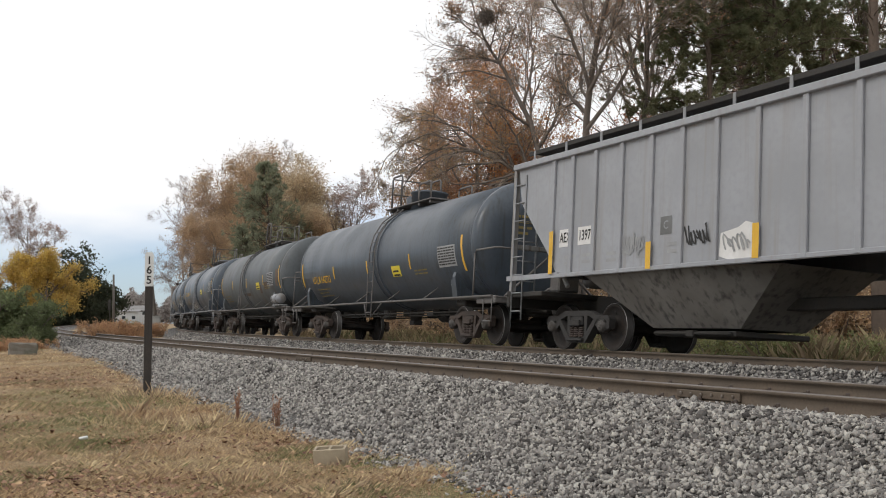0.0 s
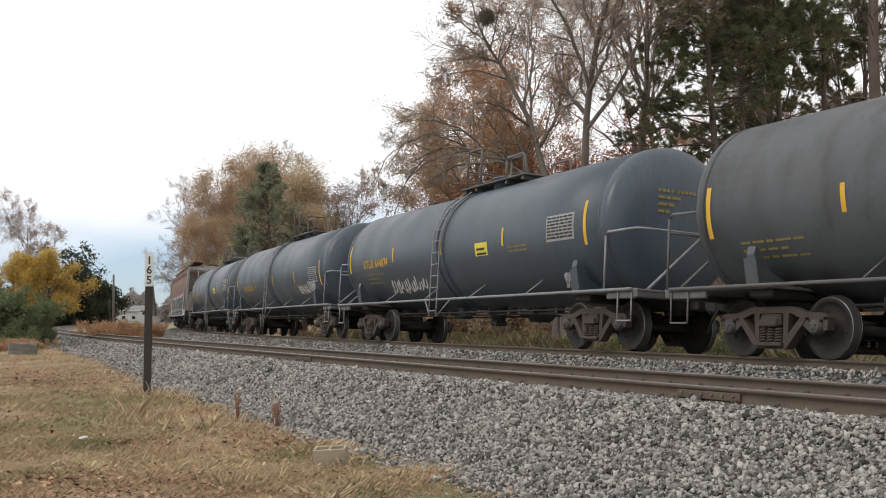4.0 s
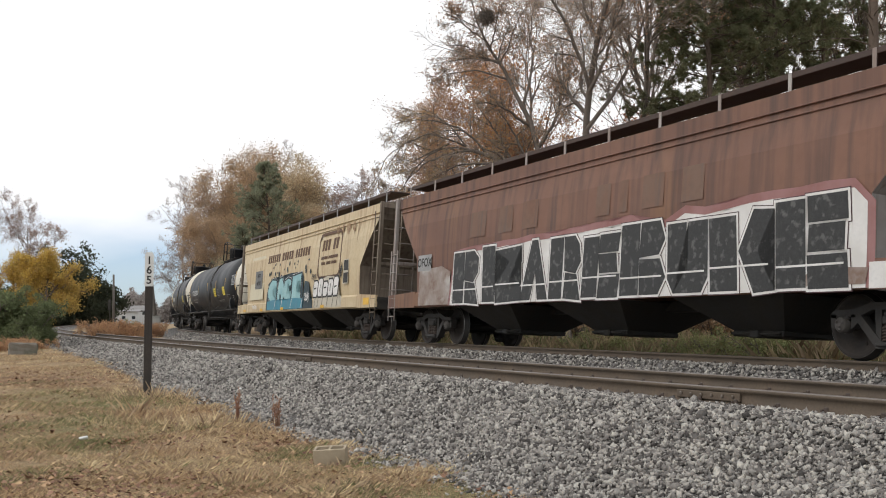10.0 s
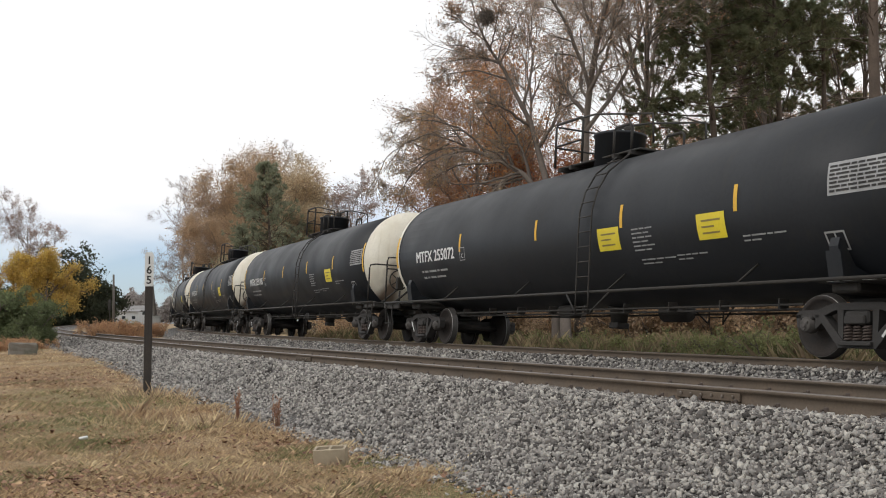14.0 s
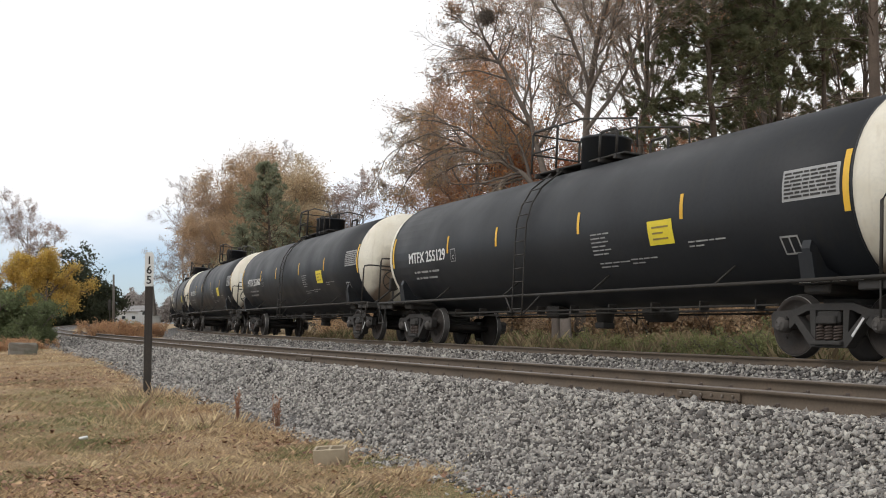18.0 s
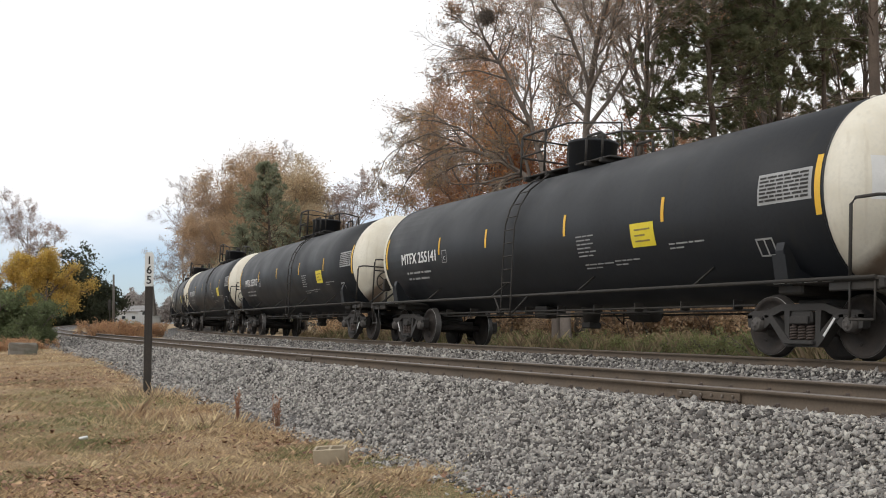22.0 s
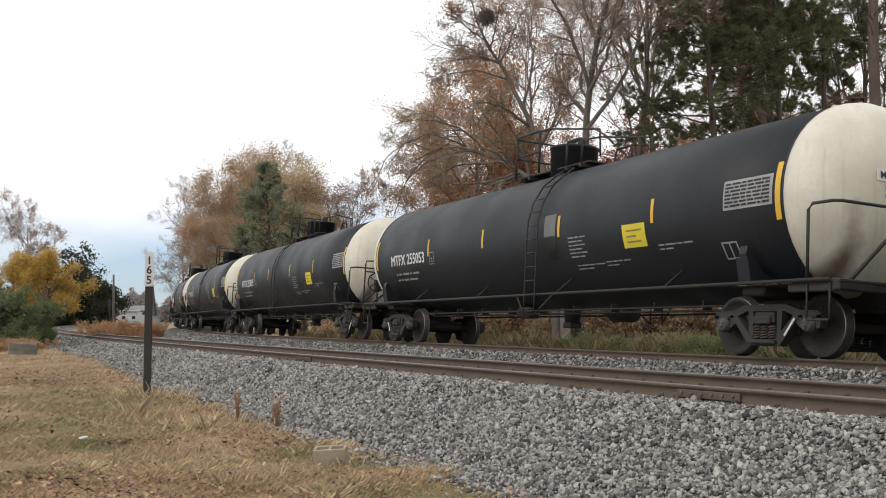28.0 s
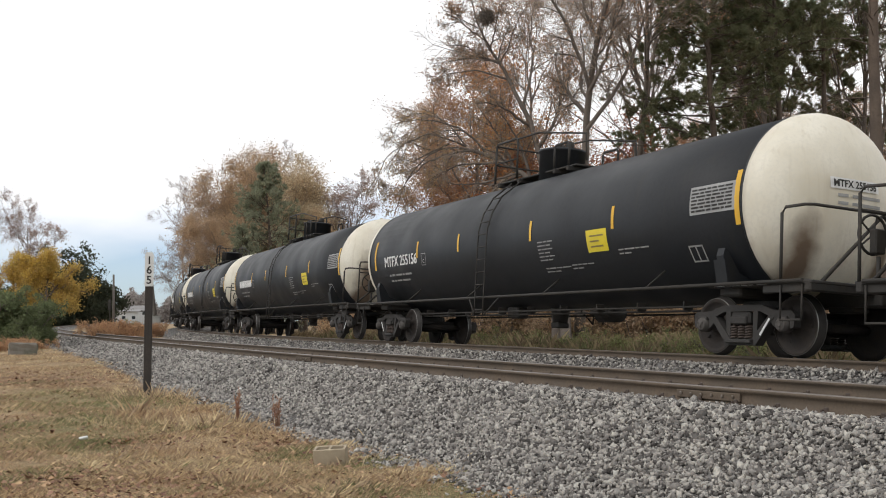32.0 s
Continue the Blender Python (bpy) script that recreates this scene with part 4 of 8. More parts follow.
def black_marks(number, strips=(4.92, 1.75, -2.08, -4.5), panel_x=7.2, placards=(4.36,), patched=False, whitened=False):
    def marks(car, sh, seam, hl, ht):
        for x, z, h in ((seam - 0.10, 2.38, 0.86), (-seam - 0.0, 2.38, 0.82)):
            tape(car, sh, x, z, h, 0.11)
        for x in strips:
            tape(car, sh, x, 2.38, 0.42)
        data_panel(car, sh, panel_x, 2.42, 1.08, 0.46)
        for px in placards:
            pl = link("warning_placard", sh.patch(px, 2.0, 0.68, 0.42), M["ylabel"], car, "yellow warning placard")
            me = bars([[0.46], [0.3], [0.42]], 0.03, 0.02, 3, 0.1)
            for v in me.vertices:
                v.co.x -= 0.22
                v.co.y += 0.08
            link("small_print", sh.bent(me, px, 2.0, 0.01), M["faded_yellow"], pl)
        f0 = strips[0] - 4.92
        # framed stencil beside the saddle
        link("stencil_frame", sh.bent(frame_mesh(0.36, 0.3, 0.03, True), panel_x - 0.72, 1.47, 0.007), M["dim_white"], car)
        # fine print in rows
        for x, z, rows, n in ((2.2, 2.1, [[0.2, 0.14, 0.2], [0.3, 0.16], [0.12, 0.2, 0.18], [0.22, 0.2]], 6), (3.3, 1.6, [[0.2, 0.12, 0.16, 0.2], [0.16, 0.18]], 2), (5.0, 1.78, [[0.16, 0.3, 0.12, 0.24], [0.14, 0.2]], 2), (2.3, 1.58, [[0.12, 0.24, 0.2, 0.3], [0.3, 0.2]], 2)):
            link("small_print", sh.bent(bars(rows, 0.026, 0.03, n, 0.075), x + f0, z, 0.007), M["dim_white"], car)
        if patched:
            link("repainted_patch", sh.patch(strips[1] - 0.34, 2.42, 0.44, 0.44), M["grey_patch"], car, "paler grey repainted patch")
            link("repainted_patch", sh.patch(strips[1] - 0.34, 1.97, 0.44, 0.42), M["fresh_black"], car, "fresh black repainted patch")
        if number:
            text_on(car, sh, number, -5.83, 2.15, 0.385, M["white"], bold=0.016)
        else:
            link("lettering", sh.bent(bars([[0.2] * 4 + [0.02] + [0.2] * 6], 0.28, 0.03, 1, 0.3), -6.98, 2.02, 0.007), M["white"], car)
        link("small_print", sh.bent(bars([[0.1, 0.2, 0.4, 0.12, 0.4], [0.16, 0.12, 0.3, 0.5]], 0.05, 0.07, 2, 0.16), -6.7, 1.78, 0.007), M["dim_white"], car)
        link("stencil_frame", sh.bent(frame_mesh(0.27, 0.31, 0.02, False), -4.42, 1.96, 0.007), M["dim_white"], car)
        text_on(car, sh, "C", -4.28, 2.06, 0.15, M["white"])
        # front head: reporting mark, fine print
        def on_head(me, y, z, off=0.012):
            for v in me.vertices:
                yy, zz = y + v.co.x, z + v.co.y
                rr = min(0.999, math.hypot(yy, zz - sh.zc) / sh.r)
                a = math.acos(rr ** (1 / 0.82))
                v.co = (seam + 0.10 + 0.66 * math.sin(a) + off, yy, zz)
            return me
        if whitened:
            link("repainted_patch", on_head(bars([[0.16] * 11], 0.075, 0.0, 8, 0.075), -1.15, 2.66, 0.006), M["white"], car, "fresh white repainted patch")
        if number:
            link("lettering", on_head(letters(number, 0.15, "CENTER", 0.004), 0.05, 2.62, 0.02), M["dark_ink"], car)
            link("number_panel", on_head(bars([[0.09] * 11], 0.17, 0.0, 1, 0.2), -0.44, 2.54, 0.014), M["white"], car)
        link("small_print", on_head(bars([[0.2, 0.12, 0.4]], 0.05, 0.08, 2, 0.12), -0.3, 2.42), M["dim_white"], car)
        # a diamond placard holder on the platform edge
        bm = B()
        slab(bm, [(0.0, -0.17), (0.17, 0), (0, 0.17), (-0.17, 0)], 0, 0.02, plane="yz")
        q = part("placard_holder", bm, M["black"], car)
        q.matrix_basis = pose(hl - 0.36, 0.15, 1.42)
        # stencilled words along the platform's edge
        for sg in (1, -1):
            for k, wd in enumerate((0.22, 0.28, 0.24, 0.2)):
                flat = box(B(), (sg * (ht - 0.05 + 0.31 * k), -1.455, 1.035), (wd, 0.012, 0.035))
                part("small_print", flat, M["white"] if k % 2 == 0 else M["dim_white"], car)
        # brake wheel at the rear end
        bm = ring_bm((0, 0, 0), 0.27, 0.02)
        for k in range(5):
            w = 1.2566 * k
            rod(bm, [(0, 0, 0), (0, 0.27 * math.cos(w), 0.27 * math.sin(w))], 0.014, 5)
        box(bm, (0.08, 0, -0.1), (0.12, 0.2, 0.34), 0.02)
        rod(bm, [(0.1, 0, -0.3), (0.1, 0, -0.75)], 0.03, 6)
        q = part("brake_wheel", bm, M["under"], car)
        q.matrix_basis = pose(-hl + 0.25, -1.0, 1.72)
    return marks


def grey_marks(number, extra=None, yellow=True, band=2.2, panel_x=0.0, end_x=0.0):
    def marks(car, sh, seam, hl, ht):
        tz = band
        for x, z, h in ((seam - 0.48 + end_x, tz, 0.86), (-ht - 1.0, tz + 0.02, 0.82)):
            tape(car, sh, x, z, h, 0.10)
        for x in (2.9, -0.38, -3.5):
            tape(car, sh, x, tz - 0.02, 0.4)
        data_panel(car, sh, ht - 0.65 + panel_x, tz - 0.02, 1.05, 0.52)
        if yellow:
            pl = link("warning_placard", sh.patch(1.85, tz - 0.22, 0.62, 0.3), M["ylabel"], car, "yellow warning placard")
            me = bars([[0.4], [0.46]], 0.05, 0.02, 2, 0.11)
            for v in me.vertices:
                v.co.x -= 0.22
            link("small_print", sh.bent(me, 1.85, tz - 0.24, 0.01), M["dark_ink"], pl)
        if number:
            text_on(car, sh, number, -4.85, tz - 0.2, 0.33, M["yellow"] if extra != "faded" else M["faded_yellow"], bold=0.006)
        link("small_print", sh.bent(bars([[0.2, 0.24, 0.14, 0.3, 0.2], [0.3, 0.12, 0.2, 0.16]], 0.04, 0.05, 3, 0.13), -5.6, tz - 0.5, 0.007), M["faded_yellow"], car)
        link("small_print", sh.bent(bars([[0.2, 0.24, 0.3]], 0.035, 0.05, 2, 0.09), 3.1, tz - 0.28, 0.007), M["faded_yellow"], car)
        me = bars([[0.07] * 4 + [0.01] + [0.07] * 6, [0.16, 0.1, 0.2], [0.2, 0.14], [0.14, 0.1]], 0.06, 0.025, 4, 0.13)
        for v in me.vertices:
            yy, zz = v.co.x - 0.5, 2.95 + v.co.y
            a = math.acos(min(0.999, math.hypot(yy, zz - sh.zc) / sh.r) ** 2)
            v.co = (seam + 0.10 + 0.36 * math.sin(a) + 0.014, yy, zz)
        link("head_lettering", me, M["faded_yellow"], car, "faded yellow reporting mark")
        bm = B()
        slab(bm, [(0.0, -0.22), (0.17, 0), (0, 0.22), (-0.17, 0)], 0, 0.02)
        box(bm, (0, 0.05, 0.1), (0.1, 0.1, 0.7), 0.01)
        q = part("placard_holder", bm, M["ladder"], car)
        q.matrix_basis = pose(ht - 0.75, sh.y(1.4) - 0.06, 1.42)
        if extra and extra not in ("faded",):
            extra(car, sh)
    return marks


M["fresh_black"] = mat("fresh_black_paint", (0.008, 0.008, 0.009), None, 2, 20, 0.4, bump=0)
M["rust_run"] = mat("tan_rust_run", (0.36, 0.24, 0.14), (0.25, 0.15, 0.085), 3, 14, 0.75, bump=0.03)
M["rust_patch"] = mat("brown_rust_stain", (0.085, 0.055, 0.036), (0.115, 0.075, 0.05), 2.2, 12, 0.75, bump=0.05)
M["cap"] = mat("grey_bearing_cap", (0.095, 0.085, 0.078), (0.065, 0.058, 0.052), 6, 30, 0.75, 0.0, bump=0.1)
M["spring"] = mat("rusty_spring_steel", (0.075, 0.052, 0.042), (0.055, 0.042, 0.036), 6, 30, 0.7, bump=0.1)
# ---------------------------------------------------------------- covered hopper cars
def body_section(kind, z0, z1, w, ribs=False):
    """Half outline of a hopper body across the train, from the sill to the roof's middle: (y, z) on the meadow side."""
    if kind == "round":
        return [(w - 0.02, z0), (w + 0.03, z0 + 0.04), (w + 0.03, z0 + 0.34), (w - 0.03, z0 + 0.40), (w + 0.0, z0 + 0.9), (w + 0.015, z0 + 1.24), (w + 0.02, z0 + 1.5), (w + 0.0, z0 + 2.1), (w - 0.06, z0 + 2.5), (w - 0.08, z1 - 0.30), (w - 0.06, z1 - 0.27), (w - 0.06, z1 - 0.02), (w - 0.12, z1), (w * 0.55, z1 + 0.12), (0, z1 + 0.18)]
    return [(w, z0), (w, z0 + 0.5), (w, z0 + 1.0), (w, z0 + 1.6), (w, z1 - 0.1), (w + 0.02, z1 - 0.08), (w + 0.02, z1), (w * 0.6, z1 + 0.1), (0, z1 + 0.16)]


def hopper_car(length, tc, z0, z1, cut, skin, kind, label, bays, marks, end_m, walk_m, truck_m):
    """A covered hopper car. cut: how far in from the end the side stops low down, up to which height, and how steeply it runs out above."""
    car = new("hopper_car")
    tagged(car, label, "hopper car", "cars of the freight train")
    hl, ht = length / 2, tc / 2
    w = 1.58
    # body: the low sides stop short of the ends, the top overhangs on the slope sheets
    sec = body_section(kind, z0, z1, w)
    full = [(-y, z) for y, z in sec] + [(y, z) for y, z in sec[-2::-1]]
    zs = [z for _, z in sec]

    def end_x(z):
        return min(hl - 0.66, hl - cut[0] + max(0, z - cut[1]) * cut[2])

    stations = [-1.0, -0.6, -0.2, 0.2, 0.6, 1.0]
    bm = B()
    rings = []
    for k in stations:
        rings.append([bm.verts.new((k * end_x(z), y, z)) for y, z in full])
    for a, b in zip(rings, rings[1:]):
        for j in range(len(full) - 1):
            bm.faces.new((a[j], a[j + 1], b[j + 1], b[j]))
    bmesh.ops.recalc_face_normals(bm, faces=bm.faces)
    part("body", bm, skin, car)
    for sg in (1, -1):
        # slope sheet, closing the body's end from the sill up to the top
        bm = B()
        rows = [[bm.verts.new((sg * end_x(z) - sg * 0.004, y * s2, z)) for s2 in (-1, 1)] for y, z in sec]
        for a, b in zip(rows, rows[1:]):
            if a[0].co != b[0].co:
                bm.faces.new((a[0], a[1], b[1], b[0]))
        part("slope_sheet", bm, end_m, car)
        # end frame: corner posts, diagonal braces, cross members
        bm = B()
        for s2 in (1, -1):
            box(bm, (sg * (hl - 0.5), s2 * (w - 0.05), (1.15 + z1) / 2), (0.12, 0.10, z1 - 1.15), 0.012)
            if kind != "round":
                rod(bm, [(sg * (hl - 0.55), s2 * (w - 0.12), z1 - 0.15), (sg * (ht - 0.1), s2 * (w - 0.2), 1.2)], 0.05, 6)
        box(bm, (sg * (hl - 0.5), 0, z1 - 0.1), (0.1, 2 * w - 0.1, 0.14), 0.012)
        box(bm, (sg * (hl - 0.5), 0, 2.1), (0.08, 2 * w - 0.1, 0.1), 0.012)
        part("end_frame", bm, end_m, car)
        bm = B()
        box(bm, (sg * (hl - 1.05), 0, 1.08), (1.4, 2 * w, 0.1), 0.015)
        box(bm, (sg * (hl - 0.42), 0, 1.0), (0.12, 2 * w, 0.34), 0.015)
        box(bm, (sg * (hl - 1.9), 0, 0.92), (3.2, 0.5, 0.36), 0.02)
        part("end_platform", bm, M["under"], car)
        for s2 in (1, -1):
            ladder(car, sg * (hl - 0.62) if kind == "round" else sg * (hl - 0.8), s2 * (w + 0.02), 0.55, z1 - (0.25 if (sg * s2 < 0) == (kind == "round") else 1.4), 0.42, M["ladder"] if kind != "round" else end_m, 8)
            bm = B()
            for k in range(5):
                rod(bm, [(sg * (hl - 0.42), s2 * (w - 0.15), 1.4 + 0.42 * k), (sg * (hl - 0.40), s2 * (w - 0.62), 1.4 + 0.42 * k)], 0.016, 5)
            rod(bm, [(sg * (hl - 0.42), s2 * (w - 0.62), 1.2), (sg * (hl - 0.42), s2 * (w - 0.62), z1 - 0.2)], 0.02, 5)
            part("end_ladder", bm, M["ladder"] if kind != "round" else end_m, car)
            part("sill", slab(B(), [(sg * (hl - cut[0] - 0.02), z0 + (0.40 if kind == "round" else 0.1)), (sg * (hl - 0.36), z0 + (0.34 if kind == "round" else 0.1)), (sg * (hl - 0.36), z0), (sg * (hl - cut[0] - 0.02), z0)], s2 * (w - 0.02), s2 * (w + 0.03)), skin, car)
        coupler(car, sg * (hl - 0.12))
        truck(car, sg * ht, truck_m)
    # brake gear on the front platform
    bm = ring_bm((hl - 0.36, 0.5, 2.6), 0.27, 0.02)
    for k in range(5):
        a = 1.2566 * k
        rod(bm, [(hl - 0.36, 0.5, 2.6), (hl - 0.36, 0.5 + 0.27 * math.cos(a), 2.6 + 0.27 * math.sin(a))], 0.014, 5)
    part("brake_wheel", bm, M["under"], car)
    bm = B()
    lathe(bm, [(-0.45, 0.05), (-0.42, 0.21), (0.42, 0.21), (0.45, 0.05)], "y", (-hl + 1.35, 0.2, 1.5), 14)
    box(bm, (-hl + 1.2, -0.7, 1.35), (0.35, 0.5, 0.36), 0.03)
    rod(bm, [(-hl + 1.2, -0.9, 1.3), (-hl + 0.8, -0.9, 1.2), (-hl + 0.6, -0.6, 1.15)], 0.03, 6)
    part("air_tank", bm, M["galv"], car)
    # hopper bays below the sill: slanted side sheets down to a gate
    span = (hl - cut[0] - (0.9 if kind == "ribbed" else 0)) * 2
    for i in range(bays):
        bm = B()
        if kind == "ribbed":
            sg = -1 if i == 0 else 1
            c, gate = sg * 3.3, 1.0
            ring = [(5.6, 1.55, z0 + 0.03), (2.55, 1.55, z0 + 0.03), (1.0, 1.05, z0 + 0.03)]
            foot = [(4.38, 0.8, 0.44), (3.05, 0.8, 0.44), (2.25, 0.7, 0.44)]
            for s2 in (1, -1):
                t, f = ([bm.verts.new((sg * x, s2 * y, z)) for x, y, z in q] for q in (ring, foot))
                for k in (0, 1):
                    bm.faces.new((t[k], t[k + 1], f[k + 1], f[k]))
                if s2 > 0:
                    far_t, far_f = t, f
            bm.faces.new((t[0], far_t[0], far_f[0], f[0]))
            bm.faces.new((t[2], far_t[2], far_f[2], f[2]))
            bm.faces.new((f[0], f[1], f[2], far_f[2], far_f[1], far_f[0]))
        else:
            c, gate = (i - (bays - 1) / 2) * 4.1, 0.55
            tops = [bm.verts.new((c + a * 1.3, b * 1.3, z0 + 0.03)) for a, b in ((-1, -1), (1, -1), (1, 1), (-1, 1))]
            lows = [bm.verts.new((c + a * gate, b * 0.55, 0.38)) for a, b in ((-1, -1), (1, -1), (1, 1), (-1, 1))]
            for k in range(4):
                bm.faces.new((tops[k], tops[(k + 1) % 4], lows[(k + 1) % 4], lows[k]))
            bm.faces.new(lows)
        bmesh.ops.recalc_face_normals(bm, faces=bm.faces)
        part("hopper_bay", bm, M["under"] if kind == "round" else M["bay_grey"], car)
        bm = B()
        deep = 1.6 if kind == "ribbed" else 1.2
        box(bm, (c, 0, 0.35), (gate * 2.1, deep, 0.09), 0.015)
        box(bm, (c, -deep * 0.52, 0.34), (0.2, 0.12, 0.12), 0.02)
        rod(bm, [(c - gate, -deep * 0.525, 0.35), (c + gate, -deep * 0.525, 0.35)], 0.025, 6)
        part("outlet_gate", bm, M["under"], car)
    box_bm = B()
    box(box_bm, (0, 0, 0.86), (span, 0.3, 0.2), 0.02)
    part("center_sill", box_bm, M["under"], car)
    # roof: running boards on brackets along the middle, and hatches
    zt = z1 + 0.16
    for s2 in (1, -1):
        bm = B()
        box(bm, (0, s2 * 0.98, z1 + 0.32), (2 * hl - 1.1, 0.62, 0.035), 0.008)
        box(bm, (0, s2 * 1.29, z1 + 0.29), (2 * hl - 1.1, 0.03, 0.09), 0.006)
        part("roof_walk", bm, walk_m, car)
        for x in np.linspace(-hl + 0.8, hl - 0.8, 12 if kind == "round" else 14):
            part("walk_bracket", box(B(), (x, s2 * 1.305, z1 + 0.15), (0.07, 0.02, 0.36), 0.004), M["ladder"] if kind != "round" or skin is M["hop_tan"] else end_m, car)
    for x in np.linspace(-hl + 2.4, hl - 2.4, 5):
        bm = B()
        box(bm, (x, 0, zt + 0.09), (2.2, 0.6, 0.12), 0.04)
        part("roof_hatch", bm, walk_m, car)
    if kind == "ribbed":
        for x in (-6.65, -5.97, -5.2, -4.38, -3.52, -2.7, -1.86, -0.95, 0.0, 0.95, 1.86, 2.7, 3.52, 4.38, 5.2, 5.97, 6.65):
            zlo = z0 if abs(x) < hl - cut[0] else cut[1] + (abs(x) - hl + cut[0]) / cut[2] + 0.1
            if zlo < z1 - 0.3:
                for s2 in (1, -1):
                    part("side_post", box(B(), (x, s2 * (w + 0.025), (zlo + z1) / 2), (0.11, 0.06, z1 - zlo), 0.012), skin, car)
        for s2 in (1, -1):
            part("top_chord", box(B(), (0, s2 * (w + 0.04), z1 - 0.05), (2 * hl - 1.1, 0.1, 0.12), 0.012), skin, car)
            part("side_sill", box(B(), (0, s2 * (w + 0.02), z0 + 0.03), (2 * (hl - cut[0]), 0.06, 0.08), 0.012), skin, car)
    else:
        for s2 in (1, -1):
            for zz in (z1 - 0.28, z1 - 0.40):
                part("top_crease", box(B(), (0, s2 * (w - 0.062), zz), (2 * end_x(zz), 0.05, 0.025), 0.006), skin, car)
    HUG[0] = kind == "round"
    marks(car, hl, w, z0, z1)
    HUG[0] = False
    return car


HUG = [False]


def lie(y, z):
    """How a mark's depth follows the curve of a round-sided hopper car."""
    return y + 0.011 + max(0.0, z - 2.4) * 0.054 if HUG[0] else y


def flat_patch(car, name, x, z, wd, h, m, y, label="", shear=0.0):
    bm = B()
    vs = [bm.verts.new((x + a * wd / 2 + b * shear * h / 2, lie(y, z + b * h / 2), z + b * h / 2)) for a, b in ((-1, -1), (1, -1), (1, 1), (-1, 1))]
    bm.faces.new(vs)
    return part(name, bm, m, car, label)


def flat_text(car, text, x, z, size, m, y, bold=0.0, squash=1.0, name="lettering", slant=0.0):
    me = letters(text, size, "CENTER", bold)
    for v in me.vertices:
        v.co = (x + (v.co.x + slant * v.co.y) * squash, lie(y, z + v.co.y), z + v.co.y)
    return link(name, me, m, car)


def blob(car, name, pts, m, y, label=""):
    bm = B()
    f = bm.faces.new([bm.verts.new((x, lie(y, z), z)) for x, z in pts])
    bmesh.ops.triangulate(bm, faces=[f])
    return part(name, bm, m, car, label)


def word_blocks(car, x0, x1, z, h, counts, m, y, slant=0.1):
    """Lettering drawn as plain upright blocks, one for each letter."""
    total = sum(counts) + 0.9 * (len(counts) - 1)
    u = (x1 - x0) / total
    x = x0
    for c in counts:
        for _ in range(c):
            V = [(x + a * u + slant * b * h, lie(y, z + b * h), z + b * h) for a, b in ((0.08, -0.5), (0.84, -0.5), (0.84, 0.5), (0.08, 0.5))]
            link("lettering_block", fast_mesh("block", V, [(0, 1, 2, 3)]), m, car)
            x += u
        x += 0.9 * u


def bar4(x0, z0, x1, z1):
    return [(x0, z0), (x1, z0), (x1, z1), (x0, z1)]


# heavy sprayed letters, each in a box of one by one
GLYPH = {"I": [bar4(0, 0, 1, 1)]}
GLYPH["R"] = [bar4(0, 0, 0.42, 1), [(0.47, 0.46), (0.82, 0.4), (1, 0.58), (0.97, 0.86), (0.8, 1), (0.47, 1)], [(0.5, 0), (1.02, -0.04), (0.86, 0.36), (0.5, 0.4)]]
GLYPH["Z"] = [[(0, 0.78), (0, 1), (1, 1.04), (1, 0.75), (0.45, 0.24), (1.02, 0.26), (1, 0), (0, -0.03), (0, 0.25), (0.55, 0.78)]]
GLYPH["A"] = [[(0, 0), (0.42, 1), (0.62, 1), (1, 0), (0.66, 0), (0.53, 0.46), (0.36, 0)]]
GLYPH["E"] = [bar4(0, 0, 0.42, 1), bar4(0.47, 0.74, 1, 1.02), bar4(0.47, 0.4, 0.95, 0.69), bar4(0.47, -0.02, 1, 0.34)]
GLYPH["B"] = [bar4(0, 0, 0.42, 1), [(0.47, 0.53), (0.9, 0.55), (1, 0.75), (0.88, 1), (0.47, 1)], [(0.47, 0), (0.88, 0), (1, 0.22), (0.92, 0.47), (0.47, 0.48)]]
GLYPH["U"] = [[(0, 0.2), (0.15, 0), (0.85, 0), (1, 0.2), (1, 1), (0.55, 1), (0.55, 0.3), (0.47, 0.3), (0.47, 1), (0, 1)]]
GLYPH["K"] = [bar4(0, 0, 0.44, 1), [(0.49, 0.52), (0.74, 1.05), (1.04, 1.02), (0.76, 0.5), (1.02, -0.02), (0.72, -0.04)]]
GLYPH["C"] = [[(1, 0.66), (0.72, 0.62), (0.52, 0.5), (0.56, 0.34), (1, 0.26), (0.98, 0), (0.3, 0), (0.05, 0.2), (0, 0.5), (0.12, 0.84), (0.45, 1.04), (0.9, 0.98)]]
GLYPH["a"] = [[(0, 0), (0.06, 0.6), (0.3, 0.98), (0.74, 1.02), (0.98, 0.7), (1, 0), (0.68, 0), (0.62, 0.3), (0.4, 0.3), (0.36, 0)]]
GLYPH["G"] = [[(1, 0.74), (0.7, 0.68), (0.46, 0.52), (0.5, 0.32), (0.68, 0.28), (0.66, 0.42), (1, 0.46), (1, 0), (0.3, 0), (0.04, 0.22), (0, 0.55), (0.2, 0.95), (0.6, 1.08), (0.95, 1)]]
GLYPH["e"] = [[(0, 0), (1, 0.02), (0.96, 0.28), (0.5, 0.3), (0.5, 0.4), (0.86, 0.42), (0.84, 0.62), (0.5, 0.64), (0.52, 0.76), (0.95, 0.8), (0.98, 1.1), (0.04, 1.02)]]


